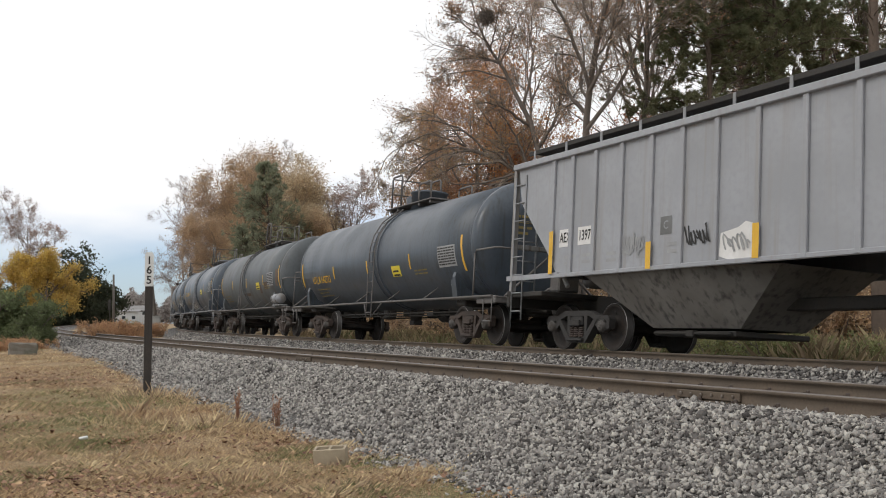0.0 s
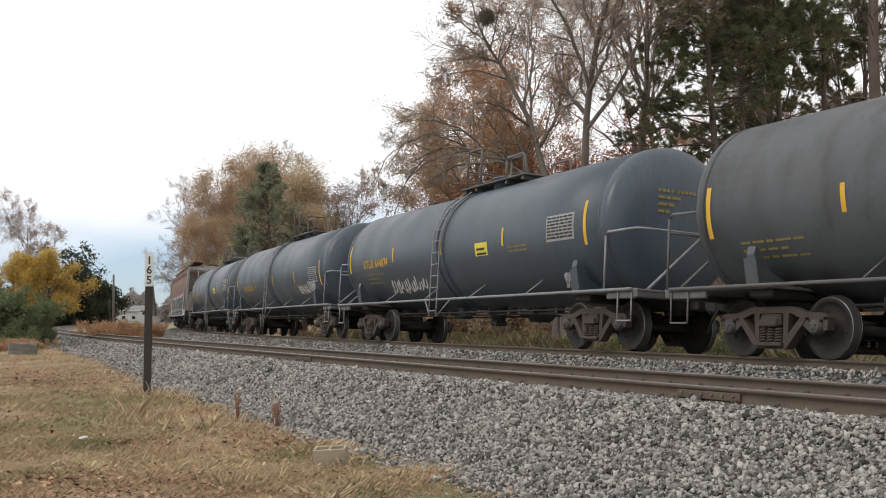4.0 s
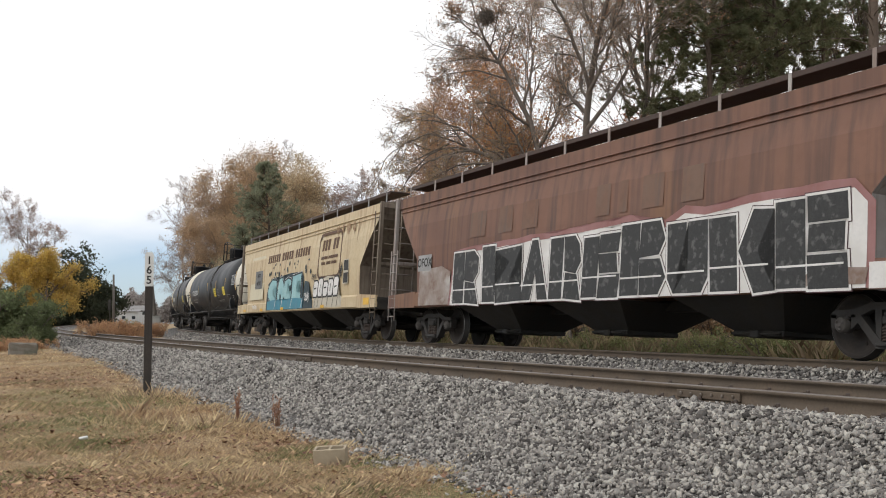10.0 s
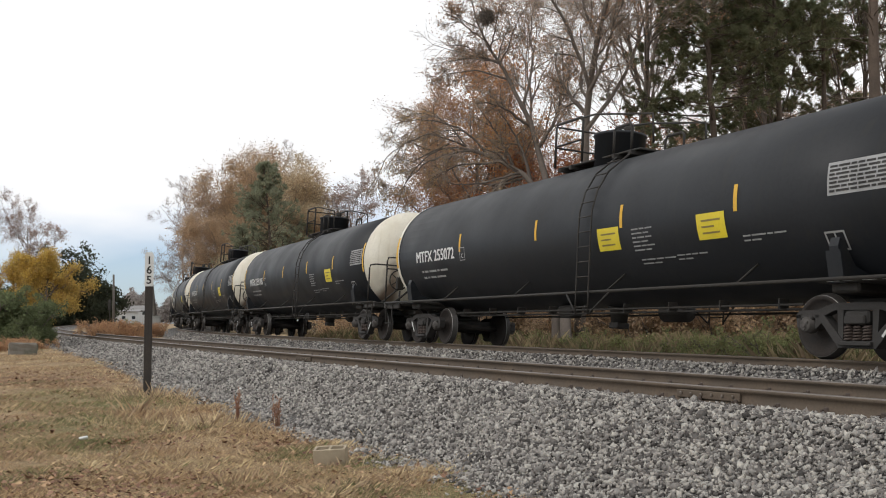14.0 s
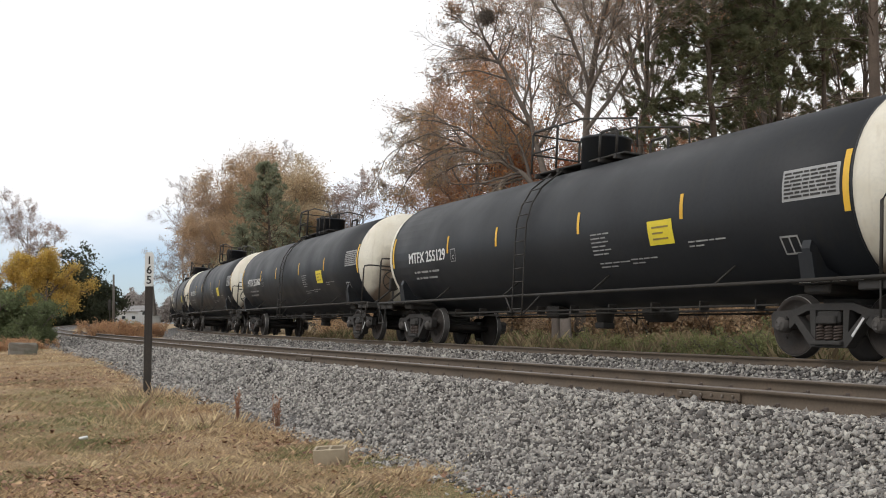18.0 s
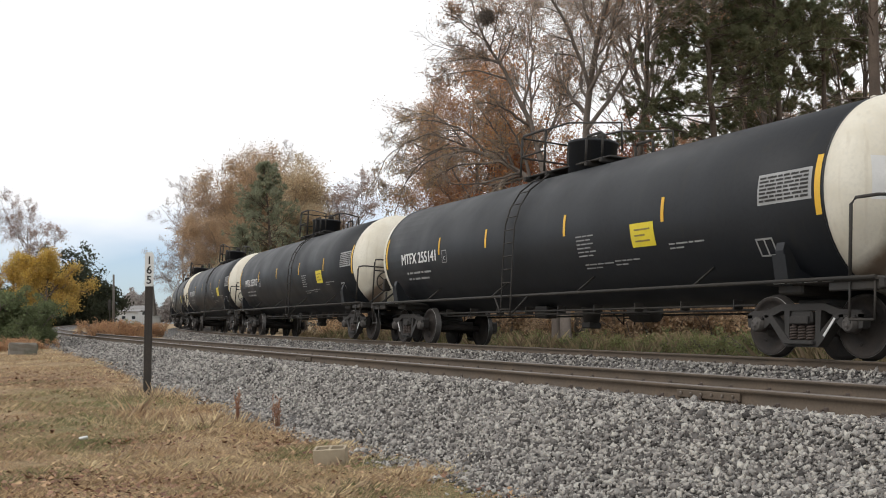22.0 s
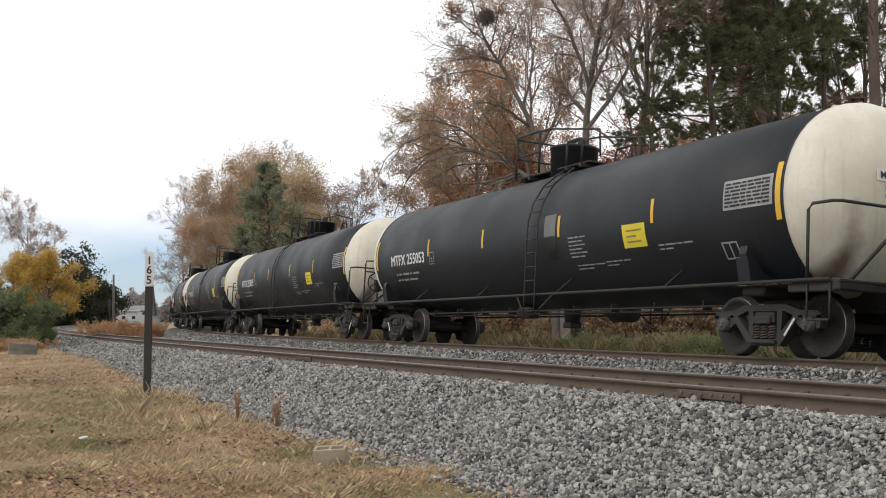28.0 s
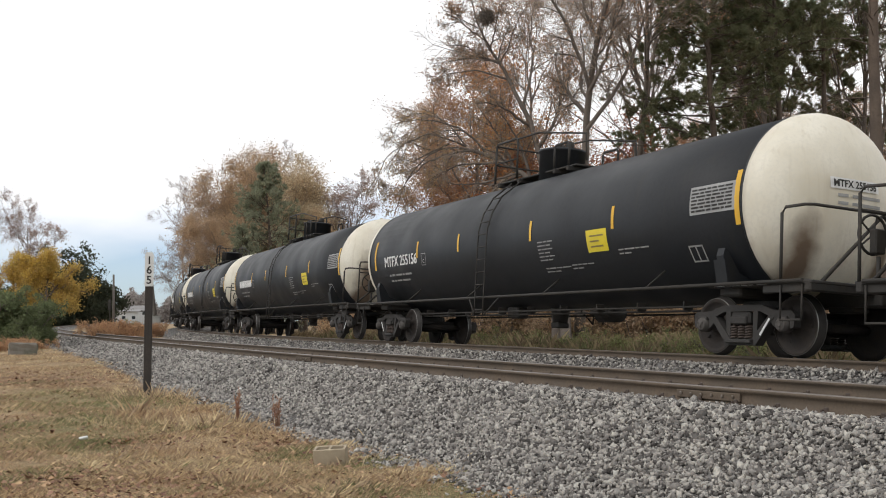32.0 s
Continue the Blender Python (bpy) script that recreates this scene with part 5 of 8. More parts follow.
def grown_out(poly, d):
    """An outline pushed outwards by about d."""
    n = len(poly)
    area = sum(poly[i][0] * poly[(i + 1) % n][1] - poly[(i + 1) % n][0] * poly[i][1] for i in range(n))
    sg = 1 if area > 0 else -1
    out = []
    for i in range(n):
        (ax, az), (bx, bz), (cx, cz) = poly[i - 1], poly[i], poly[(i + 1) % n]
        ux, uz, vx, vz = bx - ax, bz - az, cx - bx, cz - bz
        lu, lv = math.hypot(ux, uz) or 1, math.hypot(vx, vz) or 1
        nx, nz = (uz / lu + vz / lv) * sg, (-ux / lu - vx / lv) * sg
        k = max(0.6, (nx * nx + nz * nz) / 2)
        out.append((bx + d * nx / k, bz + d * nz / k))
    return out


def graffiti(car, letters_at, z, h, layers, y, label, wave=0.05):
    """Sprayed block letters, laid down in layers of paint. letters_at: (letter, from, to); layers: (growth, material, step out)."""
    for j, (ch, x0, x1) in enumerate(letters_at):
        top = None
        lift = wave * math.sin(2.3 * j)
        for grow, m, dy in layers:
            bm = B()
            for poly in GLYPH[ch]:
                pts = grown_out([(x0 + (x1 - x0) * u + 0.03 * math.sin(9 * v + j), z - h / 2 + (h + lift) * v) for u, v in poly], grow)
                f = bm.faces.new([bm.verts.new((a, lie(y - dy, c), c)) for a, c in pts])
                bmesh.ops.triangulate(bm, faces=[f])
            g = part("graffiti" if top is None else "spray_fill", bm, m, car if top is None else top, label if top is None else "")
            top = top or g


def scribble(car, seed, x0, x1, z, h, m, y, n, r=0.016, sh=None):
    """A looping sprayed tag that spells nothing."""
    rng = random.Random(seed)
    kx, kz = [rng.uniform(0.5, 1.2) for _ in range(n + 2)], [rng.uniform(0.35, 1.0) for _ in range(n + 2)]
    fine, steps, step = [], n * 6, (x1 - x0) / n
    for i in range(steps):
        q = i / 6
        j, f = int(q), q - int(q)
        ax, az = kx[j] * (1 - f) + kx[j + 1] * f, kz[j] * (1 - f) + kz[j + 1] * f
        fine.append((x0 + step * q + step * ax * math.sin(4.2 * q + seed), z + h * 0.5 * az * math.cos(4.2 * q + seed * 2.0) + 0.1 * h * math.sin(1.3 * q)))
    V, F = [], []
    for i, (a, b) in enumerate(fine):
        c, d = fine[min(i + 1, len(fine) - 1)]
        e, f = fine[max(i - 1, 0)]
        L = math.hypot(c - e, d - f) or 1
        nx, nz = -(d - f) / L * r, (c - e) / L * r
        for q in ((a - nx, b - nz), (a + nx, b + nz)):
            V.append((q[0], sh.y(q[1], 0.009) if sh else lie(y - 0.0003 * i, q[1]), q[1]))
        if i:
            F.append((2 * i - 2, 2 * i - 1, 2 * i + 1, 2 * i))
    return link("graffiti", fast_mesh("graffiti", V, F), m, car, "thin looping sprayed tag")


def brown_marks(car, hl, w, z0, z1):
    y = -(w + 0.045)
    # pale lower band with a ragged sprayed word
    rng = random.Random(3)
    for grow, m, dy, words in ((0.13, M["spray_red"], 0.0, "dull red sprayed edge"), (0.0, M["spray_white"], 0.005, "white sprayed ground with ragged top edge")):
        pts = [(-5.15 - grow, 0.9), (7.2 + grow, 0.9), (7.22 + grow, 1.5), (7.22 + grow, 2.02)]
        rng = random.Random(3)
        for i in range(25):
            x = 7.0 - i * 0.5
            pts.append((x, 2.2 - 0.008 * i + grow + 0.10 * rng.random() - (0.12 if 7 < i < 10 else 0)))
        blob(car, "graffiti_ground", pts, m, y - dy, words)
    word = [("R", -4.98, -3.72), ("I", -3.5, -2.95), ("Z", -2.88, -1.78), ("A", -1.78, -0.72), ("R", -0.62, 0.46), ("E", 0.56, 1.7), ("B", 1.78, 3.0), ("U", 3.1, 4.08), ("K", 4.16, 5.5), ("E", 5.6, 6.9)]
    graffiti(car, word, 1.52, 1.14, ((0.07, M["sprayed_edge"], 0.010), (0.055, M["spray_white"], 0.013), (0.016, M["scratched_black"], 0.016)), y, "large black sprayed letter edged in white", 0.07)
    for i, (ch, x0, x1) in enumerate(word):
        flat_patch(car, "spray_line", (x0 + x1) / 2 - 0.03, 1.24 + 0.03 * (i % 3), (x1 - x0) * 0.96, 0.03, M["spray_white"], y - 0.02, "", 0.0)
    blob(car, "primer_patch", [(-7.0, 0.92), (-5.2, 0.92), (-5.2, 1.7), (-5.7, 1.85), (-7.0, 1.8)], M["primer"], y, "scuffed pale primer patch")
    flat_patch(car, "number_panel", -6.71, 1.98, 0.8, 0.4, M["plate"], y - 0.004, "pale number panel")
    flat_text(car, "OFOX", -6.71, 1.98, 0.3, M["dark_ink"], y - 0.008, 0.006)
    flat_patch(car, "notice", 7.9, 1.08, 0.5, 0.16, M["faded_yellow"], -(w + 0.051), "faded yellow tape")
    for x, wd in ((3.65, 0.55), (2.6, 0.6), (1.75, 0.24), (1.1, 0.45), (-1.55, 0.62), (-2.6, 0.62), (-3.9, 0.75)):
        link("lettering_block", fast_mesh("b", [(x - wd / 2, lie(y, 2.42), 2.42), (x + wd / 2, lie(y, 2.42), 2.42), (x + wd / 2, lie(y, 3.0), 3.0), (x - wd / 2, lie(y, 3.0), 3.0)], [(0, 1, 2, 3)]), M["faded_ghost"], car, "faded ghost lettering")
    flat_patch(car, "spray_band", hl - 1.25, 1.06, 1.75, 0.34, M["spray_white"], -(w + 0.046), "white sprayed band along the sill")
    blob(car, "primer_patch", [(7.25, 1.16), (7.2, 0.95), (5.9, 0.95), (6.1, 1.1), (6.6, 1.2)], M["primer"], y - 0.014, "scuffed pale primer patch")


def tan_marks(car, hl, w, z0, z1):
    y = -(w + 0.045)
    word_blocks(car, -4.0, 1.95, 2.93, 0.30, (6, 5, 6), M["brown_ink"], y, 0.12)
    # rounded frame with blocks in it
    bm = B()
    outer = [(3.08, 3.15), (3.25, 3.34), (5.3, 3.34), (5.47, 3.15), (5.47, 2.1), (5.3, 1.92), (3.25, 1.92), (3.08, 2.1)]
    for (a, b), (c, d) in zip(outer, outer[1:] + outer[:1]):
        L = math.hypot(c - a, d - b)
        nx, nz = -(d - b) / L * 0.048, (c - a) / L * 0.048
        bm.faces.new([bm.verts.new(p) for p in ((a - nx, lie(y, b - nz), b - nz), (c - nx, lie(y, d - nz), d - nz), (c + nx, lie(y, d + nz), d + nz), (a + nx, lie(y, b + nz), b + nz))])
    part("emblem_frame", bm, M["brown_ink"], car, "brown rounded emblem frame")
    word_blocks(car, 3.4, 5.2, 2.97, 0.36, (3, 2), M["brown_ink"], y, 0.14)
    word_blocks(car, 3.4, 5.2, 2.56, 0.10, (7, 10), M["brown_ink"], y, 0.0)
    word_blocks(car, 3.45, 5.1, 2.38, 0.10, (4, 5, 5), M["brown_ink"], y, 0.0)
    # repainted panel with reporting mark
    flat_patch(car, "fresh_panel", -5.64, 2.28, 2.3, 1.75, M["tan_patch"], y + 0.006, "fresher cream paint panel")
    flat_patch(car, "number_panel", -5.32, 2.2, 1.2, 0.72, M["grey_patch"], y, "grey number panel")
    flat_text(car, "INTX", -5.32, 2.36, 0.22, M["dark_ink"], y - 0.004, 0.004)
    flat_text(car, "462130", -5.32, 2.06, 0.22, M["dark_ink"], y - 0.004, 0.004)
    for k in range(2):
        flat_patch(car, "stencil_panel", 6.14, 2.2 - 0.38 * k, 0.42, 0.31, M["dark_ink"], y, "dark stencil panel")
    # sprayed words
    top = [(-3.8, 0.95), (1.45, 0.95), (1.4, 1.5), (1.42, 2.05), (1.25, 2.24), (0.1, 2.2), (-0.3, 2.25), (-1.0, 2.15), (-1.7, 2.2), (-2.2, 2.05), (-2.9, 2.18), (-3.5, 2.0), (-3.75, 1.6)]
    blob(car, "graffiti_ground", top, M["dark_teal"], y - 0.004, "dark teal sprayed outline")
    cage = [("C", -3.55, -2.2), ("a", -2.1, -1.2), ("G", -1.26, -0.12), ("e", -0.02, 1.2)]
    graffiti(car, cage, 1.68, 0.78, ((0.07, M["spray_white"], 0.008), (0.055, M["dark_teal"], 0.011), (-0.01, M["pale_teal"], 0.014)), y, "pale teal sprayed letter with dark edge", 0.06)
    blob(car, "spray_band", [(-3.6, 0.96), (1.52, 0.96), (1.52, 1.30), (0.5, 1.34), (-1.2, 1.28), (-2.7, 1.33), (-3.6, 1.28)], M["teal"], y - 0.018, "teal sprayed band")
    for x in (-2.45, -1.45, -0.1, 1.3):
        blob(car, "spray_line", [(x, 0.98), (x + 0.05, 0.98), (x + 0.2, 1.32), (x + 0.15, 1.32)], M["spray_white"], y - 0.022)
    rng = random.Random(8)
    for i in range(34):
        x = rng.uniform(-4.3, 2.3)
        z = 2.36 + rng.uniform(-0.2, 0.34) - 0.25 * (x < -3)
        r = rng.choice((0.03, 0.045, 0.06, 0.09))
        blob(car, "spray_dot", [(x + r * math.cos(a), z + r * math.sin(a)) for a in [k * 0.785 for k in range(8)]], M["dark_teal"], y - 0.002)
    blob(car, "graffiti_ground", [(2.85, 0.95), (5.85, 0.95), (5.85, 1.25), (5.5, 1.4), (5.45, 1.9), (4.9, 1.85), (4.3, 1.95), (3.6, 1.85), (2.8, 1.8), (2.6, 1.55), (2.85, 1.35)], M["spray_cream"], y - 0.004, "pale cream sprayed ground")
    for i in range(5):
        cx, top_z = 2.98 + 0.56 * i, 1.84 + 0.07 * math.sin(i * 2.1)
        for grow, m, dy in ((0.035, M["dark_ink"], 0.008), (-0.02, M["spray_white"], 0.012)):
            hw, lo = 0.255 + grow, 1.3 - grow
            g = blob(car, "graffiti", [(cx - hw + 0.05, lo), (cx + hw - 0.05, lo), (cx + hw, lo + 0.1), (cx + hw + 0.07, top_z - 0.1), (cx + hw - 0.02, top_z + grow), (cx - hw + 0.12, top_z + grow), (cx - hw + 0.06, top_z - 0.12), (cx - hw, lo + 0.12)], m, y - dy, "cream sprayed shapes with dark edges" if dy < 0.01 else "")
        if i % 2:
            blob(car, "spray_line", [(cx - 0.03, 1.45), (cx + 0.02, 1.45), (cx + 0.06, 1.7), (cx + 0.01, 1.7)], M["dark_ink"], y - 0.015)
        else:
            blob(car, "spray_line", [(cx - 0.12, 1.55), (cx + 0.14, 1.58), (cx + 0.14, 1.62), (cx - 0.12, 1.6)], M["dark_ink"], y - 0.015)
    for x in (2.95, 3.3, 3.8, 4.35, 4.95, 5.4):
        blob(car, "spray_line", [(x, 0.97), (x + 0.035, 0.97), (x + 0.12, 1.28), (x + 0.085, 1.28)], M["dark_ink"], y - 0.015)
    scribble(car, 4, 5.5, 5.82, 2.05, 0.5, M["dark_ink"], y, 9, 0.012)
    scribble(car, 5, 2.45, 2.95, 1.98, 0.26, M["dark_ink"], y, 8, 0.014)
    scribble(car, 6, 1.75, 2.35, 1.32, 0.36, M["spray_white"], y - 0.026, 10, 0.012)
    scribble(car, 7, -6.1, -5.2, 1.1, 0.16, M["spray_white"], y - 0.026, 10, 0.018)
    blob(car, "spray_shadow", [(1.45, 0.95), (2.75, 0.95), (2.7, 1.2), (2.5, 1.32), (2.35, 1.3), (2.2, 1.55), (2.1, 1.85), (1.6, 1.9), (1.5, 1.5)], M["dark_teal"], y - 0.001, "dark teal sprayed shadow")
    for x, wd, h in ((4.86, 0.09, 0.3), (5.0, 0.12, 0.4), (5.42, 0.07, 0.28), (5.5, 0.1, 0.34), (5.9, 0.12, 0.3), (6.05, 0.14, 0.42), (6.18, 0.08, 0.3), (6.5, 0.09, 0.34), (6.62, 0.1, 0.46), (0.6, 0.05, 0.7), (-2.4, 0.05, 0.6), (7.0, 0.05, 0.8)):
        blob(car, "rust_stain", [(x - wd / 2, 3.5), (x + wd / 2, 3.5), (x + wd * 0.46, 3.5 - h * 0.6), (x + wd * 0.36, 3.5 - h * 0.75), (x + wd * 0.22, 3.5 - h * 0.65), (x + wd * 0.05, 3.5 - h), (x - wd * 0.12, 3.5 - h * 0.62), (x - wd * 0.3, 3.5 - h * 0.9), (x - wd * 0.45, 3.5 - h * 0.55)], M["rust_run"], y, "brown rust stain running from the roof")
    for k in range(2):
        flat_patch(car, "panel_edge", 6.14, 2.2 - 0.38 * k, 0.5, 0.37, M["spray_cream"], y + 0.002, "pale painted panel edge")
    for x in (-7.5, -4.5, -1.24, 3.9):
        flat_patch(car, "reflective_tape", x, 0.985, 0.42, 0.1, M["yellow"], y - 0.022, "yellow reflective tape")
    flat_patch(car, "reflective_tape", 8.2, 1.06, 0.5, 0.2, M["yellow"], y - 0.004, "yellow reflective tape")


def grey_hopper_marks(car, hl, w, z0, z1):
    y = -(w + 0.006)
    flat_patch(car, "number_panel", -6.19, 2.12, 0.42, 0.34, M["spray_white"], y, "white number panel")
    flat_patch(car, "number_panel", -5.47, 2.12, 0.56, 0.34, M["spray_white"], y, "white number panel")
    flat_text(car, "AEX", -6.19, 2.12, 0.27, M["dark_ink"], y - 0.005, 0.004, 0.75)
    flat_text(car, "13973", -5.47, 2.12, 0.27, M["dark_ink"], y - 0.005, 0.004, 0.75)
    for x, z, h in ((-6.62, 1.86, 0.84), (-3.5, 1.62, 0.46), (-0.93, 1.68, 0.52)):
        flat_patch(car, "reflective_tape", x, z, 0.14, h, M["yellow"], -(w + 0.06), "yellow reflective tape")
    for x, z, wd in ((-6.0, 1.72, 0.4), (-5.35, 1.72, 0.5), (-4.5, 1.7, 0.6), (-3.65, 1.72, 0.5), (-2.85, 1.75, 0.4)):
        me = bars([[wd], [wd * 0.7]], 0.06, 0.05, 2, 0.12)
        for v in me.vertices:
            v.co = (x - wd / 2 + v.co.x, y, z + v.co.y)
        link("small_print", me, M["plate"], car)
    blob(car, "graffiti_ground", [(-1.78, 1.5), (-1.5, 1.42), (-1.05, 1.44), (-1.02, 1.95), (-1.2, 2.0), (-1.35, 1.92), (-1.75, 1.86)], M["spray_white"], y, "white sprayed patch")
    scribble(car, 1, -1.68, -1.08, 1.68, 0.3, M["dim_white"], y - 0.004, 9)
    scribble(car, 2, -2.6, -2.0, 1.86, 0.34, M["dark_ink"], y, 12)
    scribble(car, 3, -4.3, -3.65, 1.85, 0.4, M["plate"], y, 12)
    flat_patch(car, "number_panel", -3.1, 2.1, 0.3, 0.3, M["grey_patch"], y, "grey stencilled panel")
    text_on(car, None, "C", 0, 0, 0.2, M["hop_grey"]).matrix_basis = pose(-3.1, y - 0.004, 2.1, 90)


M["spray_red"] = mat("pink_red_overspray", (0.33, 0.17, 0.165), (0.26, 0.12, 0.11), 2, 14, 0.7, bump=0)
M["primer"] = mat("scuffed_primer", (0.34, 0.29, 0.26), (0.2, 0.13, 0.1), 2.5, 14, 0.7, bump=0.03, stain=(0.45, 0.42, 0.4))
M["sprayed_edge"] = mat("dark_red_spray_edge", (0.07, 0.03, 0.035), None, 3, 20, 0.6, bump=0)
M["faded_ghost"] = mat("ghost_lettering", (0.165, 0.097, 0.067), (0.18, 0.095, 0.065), 1.2, 9, 0.7, bump=0, streak=(0.12, 0.085, 0.07))
M["dark_teal"] = mat("dark_teal_spray_paint", (0.014, 0.033, 0.042), (0.022, 0.045, 0.055), 2, 20, 0.6, bump=0)
M["spray_cream"] = mat("cream_spray_paint", (0.55, 0.5, 0.4), (0.48, 0.44, 0.35), 2, 20, 0.6, bump=0)
M["bay_grey"] = mat("grimy_hopper_bay", (0.19, 0.178, 0.16), (0.145, 0.132, 0.117), 1.5, 12, 0.8, bump=0.05, streak=(0.03, 0.028, 0.026))
M["end_grey"] = mat("light_end_paint", (0.36, 0.36, 0.355), (0.25, 0.24, 0.23), 1.5, 12, 0.6, bump=0.04, streak=(0.12, 0.08, 0.06))
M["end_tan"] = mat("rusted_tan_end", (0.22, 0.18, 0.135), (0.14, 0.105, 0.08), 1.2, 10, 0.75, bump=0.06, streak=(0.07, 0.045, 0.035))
M["end_brown"] = mat("worn_brown_end", (0.38, 0.355, 0.335), (0.24, 0.19, 0.165), 1.2, 10, 0.7, bump=0.06, streak=(0.2, 0.13, 0.10))
M["scratched_black"] = mat("scratched_black_spray", (0.018, 0.018, 0.018), (0.04, 0.04, 0.04), 13, 40, 0.6, bump=0, stain=(0.11, 0.11, 0.105))
M["reservoir"] = mat("silver_painted_tank", (0.30, 0.31, 0.33), (0.22, 0.22, 0.23), 3, 20, 0.45, bump=0.03, stain=(0.2, 0.18, 0.16))
# ---------------------------------------------------------------- the train, car by car: front ends counted back from a mark on the train
CARS = []


def add(car, front, length, tc):
    CARS.append((car, front + length / 2, tc))


def sprayed_words(car, sh):
    scribble(car, 21, 3.2, 4.45, 1.66, 0.34, M["spray_white"], 0, 15, 0.018, sh)
    scribble(car, 22, 4.6, 5.4, 1.72, 0.36, M["spray_white"], 0, 11, 0.018, sh)


def silver_reservoir(car, sh):
    r = part("air_reservoir", lathe(B(), [(-0.55, 0.03), (-0.53, 0.13), (-0.46, 0.19), (0.46, 0.19), (0.53, 0.13), (0.55, 0.03)], "x", (6.0, -1.5, 1.36), 16), M["reservoir"], car, "silver air reservoir on the end platform")
    for x in (5.7, 6.3):
        part("strap", lathe(B(), [(x - 0.03, 0.192), (x - 0.03, 0.2), (x + 0.03, 0.2), (x + 0.03, 0.192)], "x", (0, -1.5, 1.36), 16), M["galv"], r)
    part("bracket", box(B(), (6.0, -1.42, 1.12), (1.2, 0.3, 0.05), 0.01), M["ladder"], car)
    for x, z, wd, h in ((5.35, 2.3, 0.5, 0.42), (5.2, 2.02, 0.36, 0.3), (3.3, 1.95, 0.6, 0.3), (2.3, 1.85, 0.35, 0.35), (-0.6, 1.7, 1.4, 0.12)):
        link("rust_stain", sh.patch(x, z, wd, h, 0.0045), M["rust_patch"], car, "brown rust stain")


def sprayed_line(car, sh):
    scribble(car, 23, -4.1, -1.7, 1.5, 0.42, M["spray_white"], 0, 22, 0.022, sh)


add(hopper_car(17.5, 12.9, 1.37, 3.80, (2.34, 1.45, 1.0), M["hop_grey"], "ribbed", "pale grey ribbed covered hopper car with spray marks", 2, grey_hopper_marks, M["end_grey"], M["under"], M["truck_dark"]), -138.4, 17.5, 12.9)
for front, length, tc, R, zc, skin, rails, marks, words, lx, dome in (
        (-120.9, 16.75, 11.85, 1.48, 2.40, "dark_tank", "galv", grey_marks("UTLX 642723", band=2.1), "dark slate-grey tank car with yellow lettering", 0.35, 0.5),
        (-104.15, 15.25, 10.4, 1.48, 2.37, "dirty_tank", "galv", grey_marks("", silver_reservoir, band=2.2, panel_x=-0.42, end_x=0.22), "dirty olive-grey tank car streaked with rust", -1.0, 0.22),
        (-88.9, 16.6, 11.9, 1.48, 2.39, "grey_tank", "ladder", grey_marks("UTLX 644074", sprayed_line, band=2.36), "slate-grey tank car with yellow lettering and sprayed words", -0.4, 0.25),
        (-72.3, 16.2, 11.9, 1.48, 2.39, "grey_tank", "ladder", grey_marks("ACFX 95106", sprayed_words, False, 2.12), "slate-grey tank car with white sprayed words", -0.92, 0.2),
        (-56.1, 16.1, 11.88, 1.42, 2.31, "grey_tank", "ladder", grey_marks("UTLX 641409", band=2.3), "clean slate-grey tank car with yellow lettering", -0.05, 0.28)):
    add(tank_car(length, tc, R, zc, M[skin], M[skin], M[rails], M["truck"], words, "grey", marks, lx, 0.78, dome), front, length, tc)
add(hopper_car(18.75, 14.4, 0.88, 3.82, (2.13, 2.1, 1.03), M["hop_brown"], "round", "rust-brown covered hopper car with black and white graffiti", 3, brown_marks, M["end_brown"], M["brown_steel"], M["truck_dark"]), -40.0, 18.75, 14.4)
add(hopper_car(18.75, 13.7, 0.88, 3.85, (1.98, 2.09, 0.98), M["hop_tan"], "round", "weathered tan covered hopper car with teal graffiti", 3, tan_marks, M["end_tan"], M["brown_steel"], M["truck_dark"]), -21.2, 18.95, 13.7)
NUMBERS = ["255072", "255105", "255129", "255060", "255141", "255017", "255031", "255053", "255055", "255156"]
for k in range(15):
    num = "MTFX " + NUMBERS[k] if k < len(NUMBERS) else ""
    # two makes of car: ladder ahead of the middle, or behind it
    ahead = k in (0, 1, 5, 6, 7, 11, 14)
    strips = {0: (5.2, 2.18, -0.85, -4.4), 9: (4.2, 1.2, -2.25, -4.68)}.get(k, (4.88, 1.82, -1.48, -4.48) if ahead else (4.4, 1.27, -2.08, -4.57))
    plates = {0: (4.6, 1.75), 9: (3.65,)}.get(k, (4.32,) if ahead else (3.8,))
    panel = {0: 7.6, 9: 6.95}.get(k, 7.25)
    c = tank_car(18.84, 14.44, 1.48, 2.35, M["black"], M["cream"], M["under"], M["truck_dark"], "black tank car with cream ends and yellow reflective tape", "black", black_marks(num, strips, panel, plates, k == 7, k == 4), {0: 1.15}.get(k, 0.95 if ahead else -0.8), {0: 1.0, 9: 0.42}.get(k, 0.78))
    add(c, -2.2 + 18.843 * k, 18.843, 14.44)

SPEED = 9.2956


def train_mark(t):
    return 99.37 + SPEED * (t - 25.0)


def car_pose(mid, tc, t):
    """The pose of a car whose trucks ride on the curve; x points the way it goes."""
    s = mid - train_mark(t)
    a, _ = FAR.at(s - tc / 2)
    b, _ = FAR.at(s + tc / 2)
    yaw = math.atan2(a[1] - b[1], a[0] - b[0])
    c = (a + b) / 2
    return Matrix.Translation(c) @ Matrix.Rotation(yaw, 4, "Z") @ Matrix.Rotation(-FAR.cant, 4, "X"), yaw


